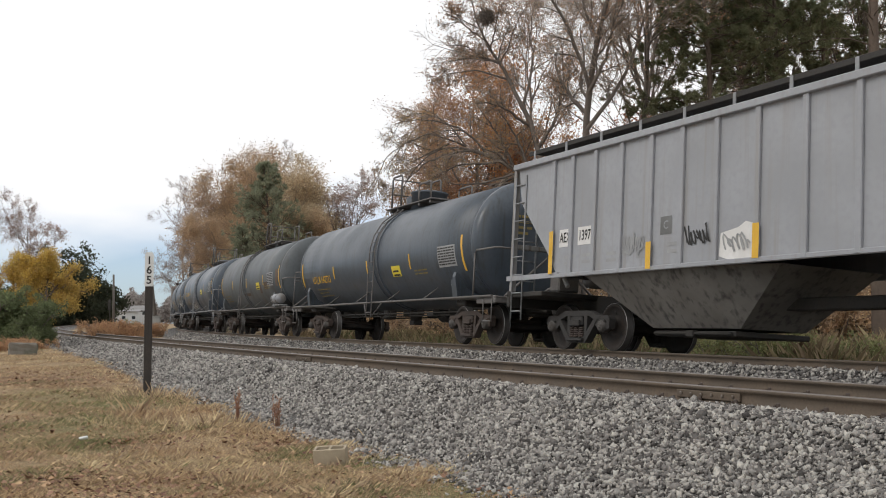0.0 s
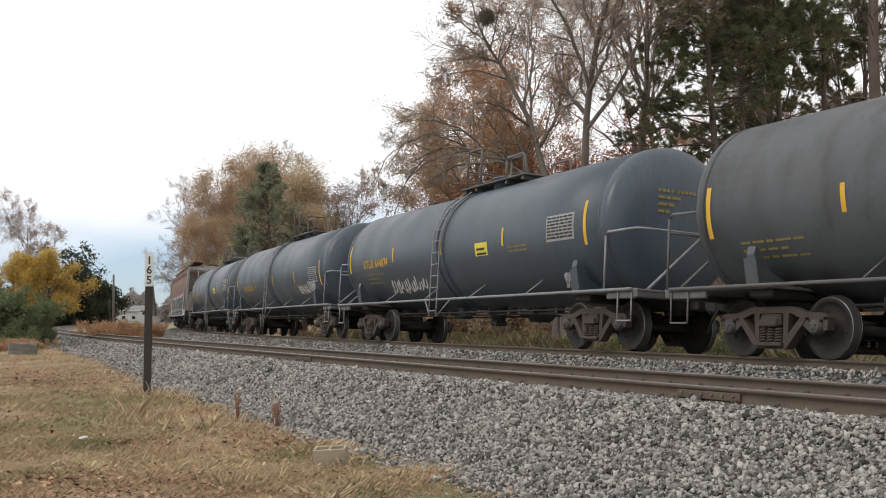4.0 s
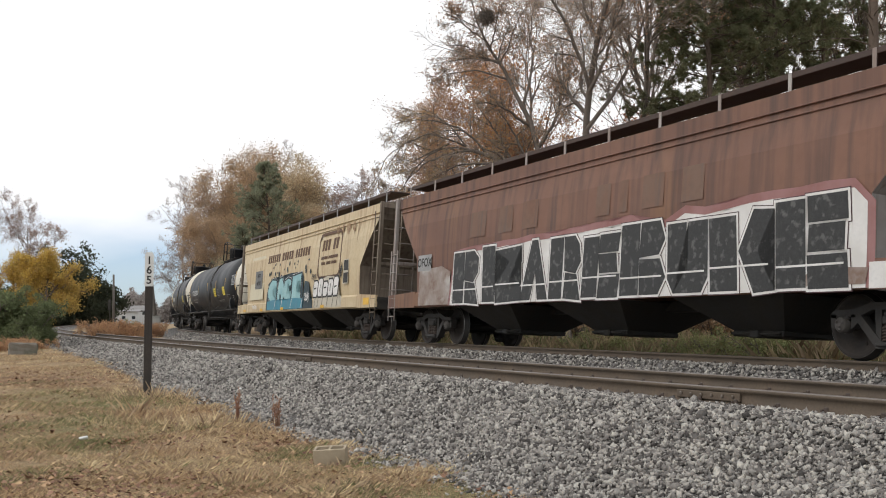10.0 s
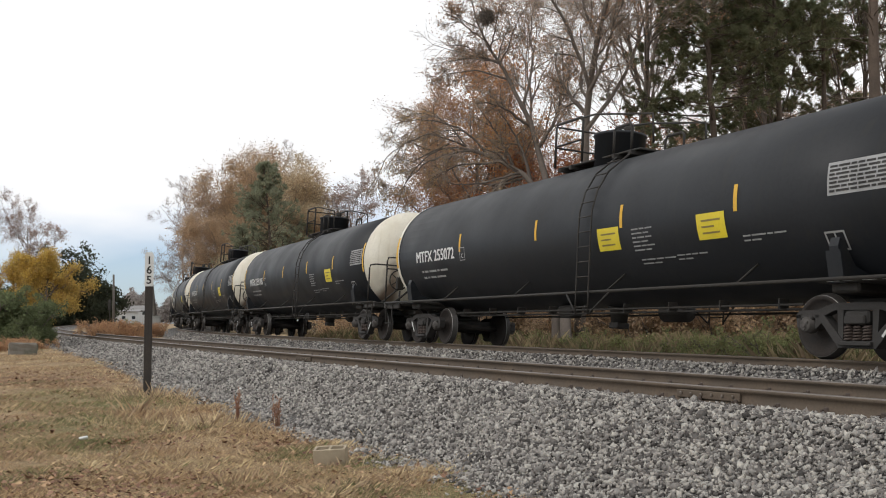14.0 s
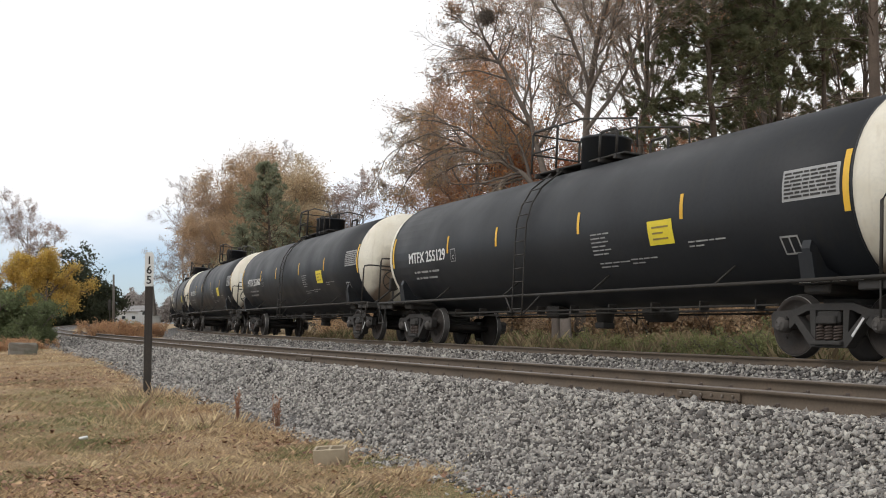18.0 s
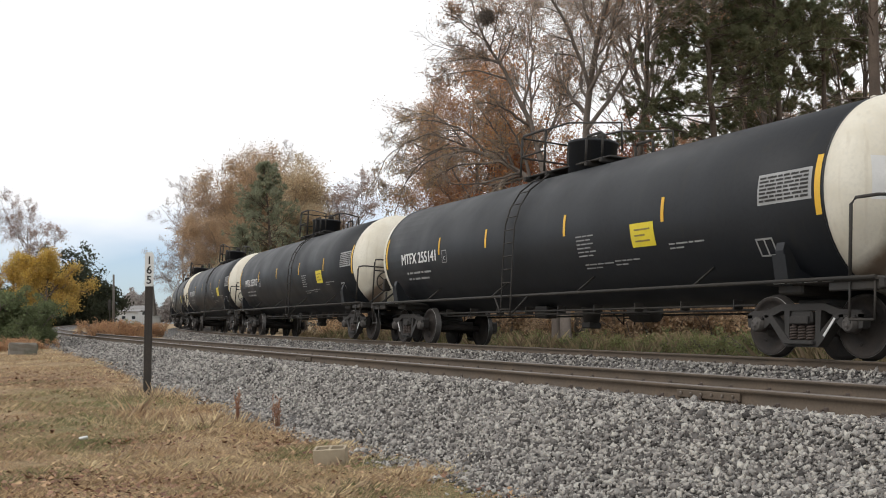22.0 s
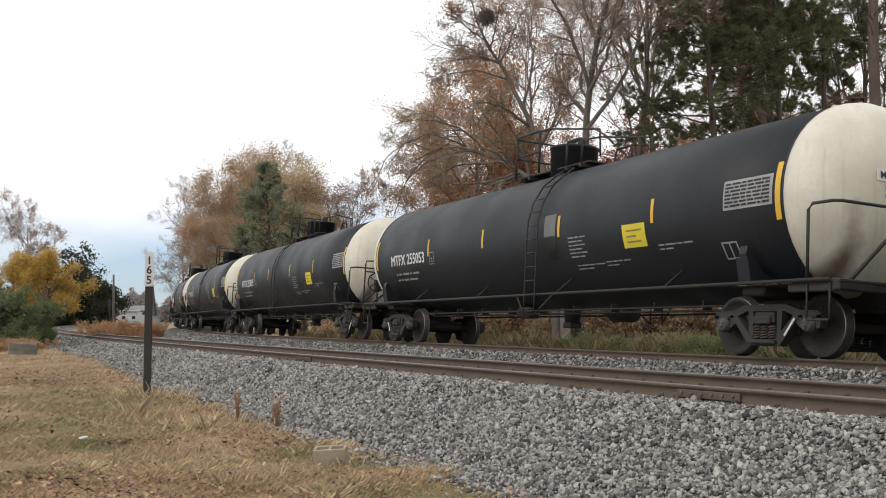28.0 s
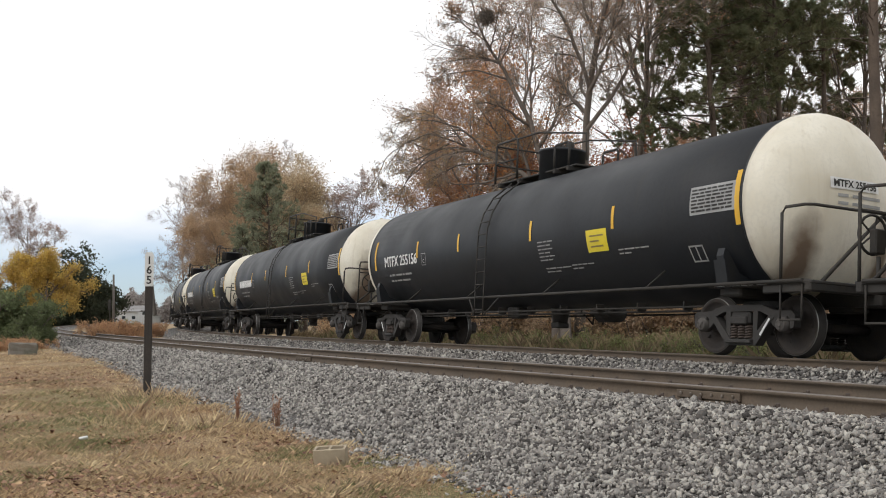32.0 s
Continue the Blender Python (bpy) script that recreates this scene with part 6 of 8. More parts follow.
def motions():
    """Keys all that moves: the cars, their trucks on the curve, the turning wheels."""
    times = [float(k) for k in range(33)]
    turn = [k / 15.0 for k in range(481)]
    where = {}
    for car, mid, tc in CARS:
        rows = [(t, *car_pose(mid, tc, t)) for t in times]
        where[car] = (mid, [(t, y) for t, _, y in rows])
        walk(car, [(t, m) for t, m, _ in rows])
    for car, t_ob, x, sets in TRUCKS:
        mid, yaws = where[car]
        rows = []
        for t, yaw in yaws:
            _, h = FAR.at(mid - x - train_mark(t))
            d = (h + math.pi - yaw + math.pi) % (2 * math.pi) - math.pi
            rows.append((t, Matrix.Translation((x, 0, 0)) @ Matrix.Rotation(d, 4, "Z")))
        walk(t_ob, rows)
        for w, ax in sets:
            walk(w, [(t, Matrix.Translation((ax, 0, WHEEL_R)) @ Matrix.Rotation(SPEED * t / WHEEL_R + ax, 4, "Y")) for t in turn])
# ---------------------------------------------------------------- trees
def unit(v):
    return v / np.maximum(1e-9, np.linalg.norm(v, axis=-1, keepdims=True))


def offshoots(rng, P, Rr, count, t0, t1, ang0, ang1, len0, len1, rad, npts, wander, lift, taper=0.25):
    """Branches off a set of lines. P: (n, k, 3), Rr: (n, k). Returns the new lines and radii."""
    n, k, _ = P.shape
    m = n * count
    par = np.repeat(np.arange(n), count)
    t = rng.uniform(t0, t1, m) * (k - 1)
    i = np.clip(t.astype(int), 0, k - 2)
    f = (t - i)[:, None]
    base = P[par, i] * (1 - f) + P[par, i + 1] * f
    br = Rr[par, i] * (1 - f[:, 0]) + Rr[par, i + 1] * f[:, 0]
    d = unit(P[par, i + 1] - P[par, i])
    side = unit(np.cross(d, rng.normal(size=(m, 3))))
    a = np.radians(rng.uniform(ang0, ang1, m))[:, None]
    dirn = unit(d * np.cos(a) + side * np.sin(a))
    plen = np.linalg.norm(np.diff(P, axis=1), axis=2).sum(1)[par]
    ln = rng.uniform(len0, len1, m) * plen * (1.15 - 0.6 * t / (k - 1))
    return lines(rng, base, dirn, ln, np.minimum(br * 0.8, br * rad + 0.004), npts, wander, lift, taper)


def lines(rng, base, dirn, ln, r0, npts, wander, lift, taper=0.25):
    n = len(base)
    P = np.empty((n, npts, 3))
    P[:, 0] = base
    d = dirn.copy()
    for j in range(1, npts):
        P[:, j] = P[:, j - 1] + d * (ln / (npts - 1))[:, None]
        d = unit(d + rng.normal(0, wander, (n, 3)) + np.array([0, 0, lift]))
    w = np.linspace(1, taper, npts)
    return P, r0[:, None] * w


def tubes(P, Rr, sides):
    n, k, _ = P.shape
    T = np.empty_like(P)
    T[:, 1:-1] = P[:, 2:] - P[:, :-2]
    T[:, 0], T[:, -1] = P[:, 1] - P[:, 0], P[:, -1] - P[:, -2]
    T = unit(T)
    ref = np.where(abs(T[:, :1, 2:3]) > 0.9, np.array([1.0, 0, 0]), np.array([0, 0, 1.0]))
    X = unit(np.cross(T, np.broadcast_to(ref, T.shape)))
    Y = np.cross(T, X)
    a = np.arange(sides) * 2 * np.pi / sides
    V = P[:, :, None] + Rr[:, :, None, None] * (X[:, :, None] * np.cos(a)[:, None] + Y[:, :, None] * np.sin(a)[:, None])
    b = np.arange(n)[:, None, None] * k * sides + np.arange(k - 1)[None, :, None] * sides
    s, s2 = np.arange(sides), (np.arange(sides) + 1) % sides
    F = np.stack([b + s, b + s2, b + sides + s2, b + sides + s], -1).reshape(-1, 4)
    return V.reshape(-1, 3), F


def joined(groups):
    V, F, o = [], [], 0
    for v, f in groups:
        V.append(v)
        F.append(f + o)
        o += len(v)
    return np.concatenate(V), np.concatenate(F)


def leaves_on(rng, P, count, size, spread):
    """Small bent leaf quads about the ends of twigs."""
    n, k, _ = P.shape
    i, j = rng.integers(0, n, count), rng.integers(max(1, k // 2), k, count)
    c = P[i, j] + rng.normal(0, spread, (count, 3))
    u = unit(rng.normal(size=(count, 3)))
    v = unit(np.cross(u, rng.normal(size=(count, 3))))
    w = np.cross(u, v)
    s = size * rng.uniform(0.6, 1.4, (count, 1))
    V = np.stack([c - u * s, c - v * s * 0.55 + w * s * 0.2, c + u * s, c + v * s * 0.55 + w * s * 0.2], 1)
    return V.reshape(-1, 3), np.arange(count * 4).reshape(-1, 4)


def tufts_on(rng, P, count, length, needles, width, t0=0.35):
    """Pine needles: sprays of thin blades about the ends of twigs."""
    n, k, _ = P.shape
    i = rng.integers(0, n, count)
    t = rng.uniform(t0, 1, count) * (k - 1.001)
    j = t.astype(int)
    f = (t - j)[:, None]
    c = P[i, j] * (1 - f) + P[i, j + 1] * f
    d = unit(P[i, j + 1] - P[i, j])
    c, d = np.repeat(c, needles, 0), np.repeat(d, needles, 0)
    m = len(c)
    out = unit(d * 0.7 + rng.normal(0, 0.65, (m, 3)) + np.array([0, 0, 0.15]))
    side = unit(np.cross(out, rng.normal(size=(m, 3)))) * width
    L = length * rng.uniform(0.6, 1.2, (m, 1))
    V = np.stack([c - side, c + side, c + out * L], 1)
    return V.reshape(-1, 3), np.arange(m * 3).reshape(-1, 3)


def tree_thing(name, label, wood, leaf, bark, leaf_m, leaf_name="crown", category="tree", twig_m=None):
    t = new(name)
    tagged(t, label, category, "trees along the line")
    trunk, limbs, twigs = wood
    link("trunk", fast_mesh("trunk", *trunk, smooth=True), bark, t)
    tagged(link("branchwork", fast_mesh("branchwork", *limbs, smooth=True), bark, t), kind="stuff")
    if twigs is not None:
        link("twig_spray", fast_mesh("twig_spray", *twigs), twig_m or bark, t)
    if leaf is not None:
        link(leaf_name, fast_mesh(leaf_name, *leaf), leaf_m, t)
    return t


def broadleaf(seed, height, r, fork, limbs, detail, leaf_n, leaf_s, bark, leaf_m, label, name="bare_tree", lean=(0, 0), droop=0.02, spread=(18, 48), trunk_wander=0.05, leaf_spread=0.12, density=1.0, path=None, twig=None, reach=0.55):
    """A forked, spreading tree. fork: where the trunk divides, as a share of its height; path: how a bent trunk runs."""
    rng = np.random.default_rng(seed)
    base = np.zeros((1, 3))
    d0 = unit(np.array([[lean[0], lean[1], 1.0]]))
    tl = height * (fork + 0.38)
    P0, R0 = lines(rng, base, d0, np.array([tl]), np.array([r]), 12, trunk_wander, 0.03, 0.35)
    if path:
        q = np.array(path, float)
        u = np.concatenate([[0], np.cumsum(np.hypot(np.diff(q[:, 0]), np.diff(q[:, 1])))])
        w = np.linspace(0, u[-1], 12)
        P0[0, :, 0], P0[0, :, 2] = np.interp(w, u, q[:, 0]), np.interp(w, u, q[:, 1])
        P0[0, 1:-1] = P0[0, 1:-1] * 0.5 + (P0[0, :-2] + P0[0, 2:]) * 0.25
        P0[0, :, 1] = np.cumsum(rng.normal(0, 0.08, 12))
    R0[0, 0] *= 1.3
    f0 = fork / (fork + 0.38)
    P1, R1 = offshoots(rng, P0, R0, limbs, f0 * 0.75, 0.98, *spread, 0.62, 1.0, 0.5, 11, 0.12, 0.06, 0.2)
    L1 = np.linalg.norm(np.diff(P1, axis=1), axis=2).sum(1)
    P1 = P1[:, 0:1] + (P1 - P1[:, 0:1]) * (height * reach / np.maximum(L1, 0.1) * rng.uniform(0.65, 1.1, limbs))[:, None, None]
    upper = [0, 3, 4, 5, 6, 7, 8, 9, 9, 10, 11]
    P2, R2 = offshoots(rng, np.concatenate([P1, P0[:, upper]]), np.concatenate([R1, R0[:, upper]]), detail[0], 0.22, 0.98, 22, 62, 0.25, 0.55, 0.45, 8, 0.16, 0.02, 0.25)
    P3, R3 = offshoots(rng, P2, R2, detail[1], 0.12, 1.0, 22, 62, 0.28, 0.6, 0.45, 5, 0.18, -droop, 0.35)
    P4, R4 = offshoots(rng, P3, R3, detail[2], 0.1, 1.0, 18, 62, 0.4, 0.85, 0.5, 3, 0.26, -droop * 2, 0.5)
    tw = 0.0058 * (height / 16) ** 0.5
    R4 = np.maximum(R4, tw * density)
    R3 = np.maximum(R3, tw * 1.25 * density)
    trunk = joined([tubes(P0, R0, 10), tubes(P1, R1, 7)])
    leaf = leaves_on(rng, P4, leaf_n, leaf_s, leaf_spread) if leaf_n else None
    return tree_thing(name, label, (trunk, tubes(P2, R2, 5), joined([tubes(P3, R3, 3), tubes(P4, R4, 3)])), leaf, bark, leaf_m, twig_m=twig or M["twig"])


def pine(seed, height, r, bare, whorls, per, tufts, needle, width, label, name="pine_tree", limb=0.26, lean=0.0, needles=9, foliage=None):
    rng = np.random.default_rng(seed)
    P0, R0 = lines(rng, np.zeros((1, 3)), unit(np.array([[lean, 0, 1.0]])), np.array([height]), np.array([r]), 16, 0.012, 0.0, 0.15)
    nb = whorls * per
    t = np.repeat(np.linspace(bare, 0.97, whorls), per) + rng.uniform(-0.02, 0.02, nb)
    i = np.clip((t * 15).astype(int), 0, 14)
    f = (t * 15 - i)[:, None]
    b = P0[0, i] * (1 - f) + P0[0, i + 1] * f
    az = rng.uniform(0, 6.28, nb)
    el = rng.uniform(-0.1, 0.35, nb) + 0.5 * (t - bare)
    d = np.stack([np.cos(az) * np.cos(el), np.sin(az) * np.cos(el), np.sin(el)], 1)
    ln = height * limb * (1.12 - np.clip((t - bare) / (1 - bare), 0, 1) ** 1.4) * rng.uniform(0.45, 1.1, nb)
    P1, R1 = lines(rng, b, d, ln, np.full(nb, r * 0.28) * (1.2 - t), 8, 0.09, 0.035, 0.3)
    # dead limbs on the bare trunk
    nd = 16
    td = rng.uniform(bare * 0.45, bare * 1.02, nd)
    ad = rng.uniform(0, 6.28, nd)
    dead = np.stack([np.cos(ad), np.sin(ad), rng.uniform(-0.15, 0.45, nd)], 1)
    base = np.stack([np.interp(td * 15, np.arange(16), P0[0, :, k]) for k in range(3)], 1)
    Pd, Rd = lines(rng, base, unit(dead), rng.uniform(0.8, 2.6, nd) * height / 17, np.full(nd, 0.022), 8, 0.14, -0.01, 0.3)
    Pe, Re = offshoots(rng, Pd, Rd, 4, 0.3, 1.0, 25, 65, 0.25, 0.5, 0.6, 5, 0.16, -0.02, 0.4)
    P2, R2 = offshoots(rng, P1, R1, 7, 0.3, 1.0, 25, 60, 0.25, 0.5, 0.6, 5, 0.12, 0.04, 0.4)
    P3, R3 = offshoots(rng, P2, R2, 5, 0.25, 1.0, 25, 60, 0.3, 0.55, 0.6, 4, 0.12, 0.04, 0.5)
    trunk = tubes(P0, R0, 10)
    twigs = joined([tubes(P2, np.maximum(R2, 0.009), 3), tubes(P3, np.maximum(R3, 0.007), 3)])
    leaf = tufts_on(rng, P3, tufts, needle, needles, width, 0.45)
    return tree_thing(name, label, (trunk, joined([tubes(P1, R1, 5), tubes(Pd, Rd, 5), tubes(Pe, Re, 5)]), twigs), leaf, M["pine_bark"], foliage or M["needles"], "needle_crown")


M["bark"] = mat("grey_brown_bark", (0.145, 0.122, 0.106), (0.205, 0.172, 0.148), 1.2, 14, 0.95, bump=0.5, bs=22, spec=0.2)
M["twig"] = mat("grey_tan_twig_bark", (0.30, 0.25, 0.205), (0.355, 0.29, 0.235), 1.2, 14, 0.95, bump=0, spec=0.2)
M["pale_bark"] = mat("pale_twig_bark", (0.30, 0.25, 0.225), (0.36, 0.30, 0.27), 1.2, 14, 0.95, bump=0.3, bs=22, spec=0.2)
M["pine_bark"] = mat("pine_bark", (0.10, 0.078, 0.064), (0.15, 0.115, 0.09), 1.5, 12, 0.95, bump=0.6, bs=14, spec=0.2)


def leaf_mat(name, a, b, c, through_light=0.5):
    """Leaves: part of the light goes through them."""
    m = mat(name, a, b, 0.35, 3, 0.85, bump=0, c3=c, island=0.28, spec=0.2)
    nt = m.node_tree
    p = nt.nodes["Principled BSDF"]
    out = nt.nodes["Material Output"]
    t, x = nt.nodes.new("ShaderNodeBsdfTranslucent"), nt.nodes.new("ShaderNodeMixShader")
    x.inputs[0].default_value = through_light
    nt.links.new(p.inputs["Base Color"].links[0].from_socket, t.inputs[0])
    nt.links.new(p.outputs[0], x.inputs[1])
    nt.links.new(t.outputs[0], x.inputs[2])
    nt.links.new(x.outputs[0], out.inputs[0])
    return m


M["needles"] = leaf_mat("pine_needles", (0.185, 0.205, 0.115), (0.205, 0.21, 0.12), (0.23, 0.195, 0.125))
M["leaf_brown"] = leaf_mat("brown_oak_leaves", (0.47, 0.305, 0.205), (0.50, 0.28, 0.155), (0.43, 0.325, 0.24))
M["leaf_rust"] = leaf_mat("rust_red_leaves", (0.34, 0.125, 0.08), (0.40, 0.18, 0.085), (0.26, 0.12, 0.085))
M["leaf_tan"] = leaf_mat("tan_willow_leaves", (0.42, 0.31, 0.18), (0.46, 0.31, 0.17), (0.36, 0.28, 0.18))
M["leaf_orange"] = leaf_mat("orange_maple_leaves", (0.52, 0.235, 0.10), (0.48, 0.27, 0.13), (0.40, 0.19, 0.10))
M["leaf_gold"] = leaf_mat("golden_leaves", (0.60, 0.42, 0.11), (0.54, 0.37, 0.12), (0.44, 0.34, 0.14))
M["leaf_dull"] = leaf_mat("dull_russet_leaves", (0.49, 0.355, 0.245), (0.52, 0.36, 0.22), (0.44, 0.36, 0.26))
# haze is mixed into the colour of the far clump's needles and leaves
M["needles_far"] = leaf_mat("hazed_pine_needles", (0.29, 0.315, 0.22), (0.32, 0.335, 0.23), (0.34, 0.32, 0.23))
M["leaf_olive"] = leaf_mat("olive_brown_leaves", (0.52, 0.435, 0.30), (0.57, 0.43, 0.28), (0.46, 0.40, 0.285))
M["leaf_green"] = leaf_mat("dark_evergreen_leaves", (0.045, 0.056, 0.036), (0.065, 0.072, 0.042), (0.06, 0.055, 0.04))
M["leaf_cedar"] = leaf_mat("grey_green_cedar", (0.155, 0.19, 0.095), (0.19, 0.22, 0.11), (0.16, 0.165, 0.095))
M["leaf_pinkish"] = leaf_mat("pinkish_dry_leaves", (0.38, 0.25, 0.20), (0.42, 0.30, 0.24), (0.32, 0.22, 0.18))


def place(ob, px, depth, sink=0.15, turn=None, size=1.0, dx=0.0):
    """Sets a tree on the ground, at a bearing and a depth."""
    x = (px - 784) / 1845 * depth + dx
    z = float(heights(np.array([x]), np.array([depth]))[0][0]) - sink
    ob.matrix_basis = pose(x, depth, z, 0, 0, turn if turn is not None else (px * 37) % 360)
    ob.scale = (size,) * 3
    return ob


def again(ob, px, depth, turn, size=1.0, label=""):
    c = copy_thing(ob, Matrix())
    place(c, px, depth, turn=turn, size=size)
    if label:
        tagged(c, label)
    return c


# the wood behind the train, along the right of the line
def grown(seed, trunk, limbs, r, detail, leaf_n, leaf_s, leaf_m, label, name="bare_tree", droop=0.04, leaf_spread=0.14, twig=None, density=1.0, side=0.5, long=1.0):
    """A tree grown on a bent trunk and a few main limbs, each a line of (along the wood's edge, height)."""
    rng = np.random.default_rng(seed)

    def shaped(path, r0, r1, y0):
        q = np.array(path, float)
        u = np.concatenate([[0], np.cumsum(np.hypot(np.diff(q[:, 0]), np.diff(q[:, 1])))])
        w = np.linspace(0, u[-1], 14)
        P = np.stack([np.interp(w, u, q[:, 0]), np.zeros(14), np.interp(w, u, q[:, 1])], 1)
        P[1:-1] = P[1:-1] * 0.5 + (P[:-2] + P[2:]) * 0.25
        P[:, 1] = y0 + np.cumsum(rng.normal(rng.uniform(-side, side) * u[-1] / 14 * (r1 < 0.06), 0.04, 14))
        P[1:-1, [0, 2]] += rng.normal(0, 0.02, (12, 2))
        P[0, 1] = y0
        return P, np.linspace(r0, r1, 14)
    P0, R0 = shaped(trunk, r, r * 0.1, 0.0)
    R0[0] *= 1.25
    lim = [(P0, R0)]
    for path in limbs:
        j = int(np.argmin(np.hypot(P0[:, 0] - path[0][0], P0[:, 2] - path[0][1])))
        lim.append(shaped(path, min(R0[j] * 0.72, 0.075), 0.011, P0[j, 1]))
    P1, R1 = np.stack([p for p, _ in lim[1:]]), np.stack([q for _, q in lim[1:]])
    top = np.stack([np.interp(np.linspace(5, 13, 14), np.arange(14), P0[:, k]) for k in range(3)], 1)[None]
    rt = np.interp(np.linspace(5, 13, 14), np.arange(14), R0)[None]
    P2, R2 = offshoots(rng, np.concatenate([P1, top]), np.concatenate([R1, rt]), detail[0], 0.12, 1.0, 25, 65, 0.26 * long, 0.6 * long, 0.5, 9, 0.16, 0.015, 0.25)
    P3, R3 = offshoots(rng, P2, R2, detail[1], 0.1, 1.0, 22, 62, 0.26, 0.62, 0.45, 6, 0.17, -droop, 0.35)
    P4, R4 = offshoots(rng, P3, R3, detail[2], 0.1, 1.0, 18, 60, 0.4, 0.95, 0.5, 4, 0.22, -droop * 1.8, 0.5)
    R2, R3, R4 = np.maximum(R2, 0.011), np.maximum(R3, 0.0072 * density), np.maximum(R4, 0.0056 * density)
    wood = joined([tubes(P0[None], R0[None], 10), tubes(P1, R1, 7)])
    leaf = leaves_on(rng, P4, leaf_n, leaf_s, leaf_spread) if leaf_n else None
    return tree_thing(name, label, (wood, tubes(P2, R2, 5), joined([tubes(P3, R3, 3), tubes(P4, R4, 3)])), leaf, M["bark"], leaf_m, twig_m=twig or M["twig"])


leaner = place(grown(23, [(0, 0), (0.05, 4.2), (-0.1, 5.9), (-0.35, 7.3), (-0.6, 8.3), (-0.9, 9.1), (-1.3, 10.1), (-1.75, 10.7), (-2.05, 11.2), (-2.5, 12.2), (-2.7, 13.4)],
                     [[(-0.86, 9.08), (-0.65, 9.8), (-0.5, 10.8), (-0.55, 11.8), (-0.4, 12.8)], [(-1.26, 10.08), (-1.9, 10.25), (-2.6, 10.45), (-3.3, 10.4), (-4.0, 10.2)],
                      [(-1.74, 10.7), (-2.3, 11.0), (-2.9, 11.5), (-3.6, 11.6)], [(-2.2, 11.6), (-2.7, 11.9), (-3.3, 12.3), (-3.7, 12.5)],
                      [(-0.62, 8.26), (-1.25, 8.65), (-1.9, 9.0), (-2.5, 9.05)], [(-2.04, 11.2), (-1.8, 12.0), (-1.65, 13.0)], [(-0.4, 7.5), (0.2, 8.4), (0.4, 9.6), (0.3, 10.8)]],
                     0.2, (9, 9, 7), 5500, 0.036, M["leaf_brown"], "tall leaning tree, nearly bare, with fine grey twigs", long=0.85), 985, 35, turn=0)
big = place(grown(11, [(0, 0), (0.0, 3.9), (0.08, 7.6), (0.1, 9.1), (0.35, 10.2), (0.57, 11.2), (0.8, 12.0), (1.0, 14.5)],
                  [[(0.08, 8.8), (-0.26, 9.7), (-0.67, 10.7), (-1.1, 11.2), (-1.45, 11.65), (-1.75, 12.6), (-1.87, 13.8)], [(0.09, 7.5), (0.7, 8.3), (1.3, 9.2), (1.75, 10.4), (2.0, 11.8), (2.15, 13.6)],
                   [(0.48, 10.7), (1.07, 11.4), (1.55, 12.3), (1.8, 13.6)], [(0.35, 10.2), (0.0, 11.2), (-0.1, 12.2), (-0.2, 13.8)], [(0.08, 8.0), (-0.5, 8.7), (-0.8, 9.6), (-0.7, 10.6)], [(0.1, 8.6), (0.6, 9.6), (0.75, 10.6), (1.3, 11.6)]],
                  0.21, (9, 9, 7), 6000, 0.036, M["leaf_brown"], "tall forked tree, nearly bare, with grey-brown bark", long=0.8), 1019, 36, turn=0)
low_limb = place(grown(31, [(0, 0), (0.0, 3.8), (-0.42, 5.85), (-1.1, 6.7), (-1.5, 7.05), (-1.9, 7.3), (-2.45, 7.5), (-2.75, 7.6), (-3.2, 7.9), (-3.8, 8.0), (-4.5, 7.85), (-5.1, 7.5)],
                       [[(-1.79, 7.27), (-2.4, 7.15), (-3.2, 7.15), (-3.9, 6.95), (-4.6, 6.55)], [(-2.4, 7.48), (-2.8, 8.0), (-3.45, 8.5), (-4.3, 8.7), (-5.1, 8.75), (-5.8, 8.5)],
                        [(-2.9, 7.7), (-3.75, 7.55), (-4.6, 7.15), (-5.2, 6.65), (-5.6, 6.1)], [(-1.51, 7.07), (-1.9, 8.0), (-2.4, 8.8), (-2.8, 9.3)], [(-3.17, 7.9), (-3.9, 8.9), (-4.8, 9.3), (-5.6, 9.1)], [(-0.9, 6.5), (-1.2, 7.6), (-1.6, 8.4), (-2.2, 9.2)], [(-3.8, 8.0), (-4.8, 7.5), (-5.5, 6.5), (-5.9, 5.4)], [(-4.5, 7.85), (-5.4, 8.2), (-6.2, 7.6), (-6.6, 6.6)], [(-3.2, 7.9), (-4.6, 8.4), (-5.6, 7.9), (-6.2, 6.9)]],
                       0.21, (8, 7, 7), 5000, 0.034, M["leaf_tan"], "bare tree with a low arching limb and drooping twigs", droop=0.13, leaf_spread=0.1, long=0.72), 1005, 34, turn=0)
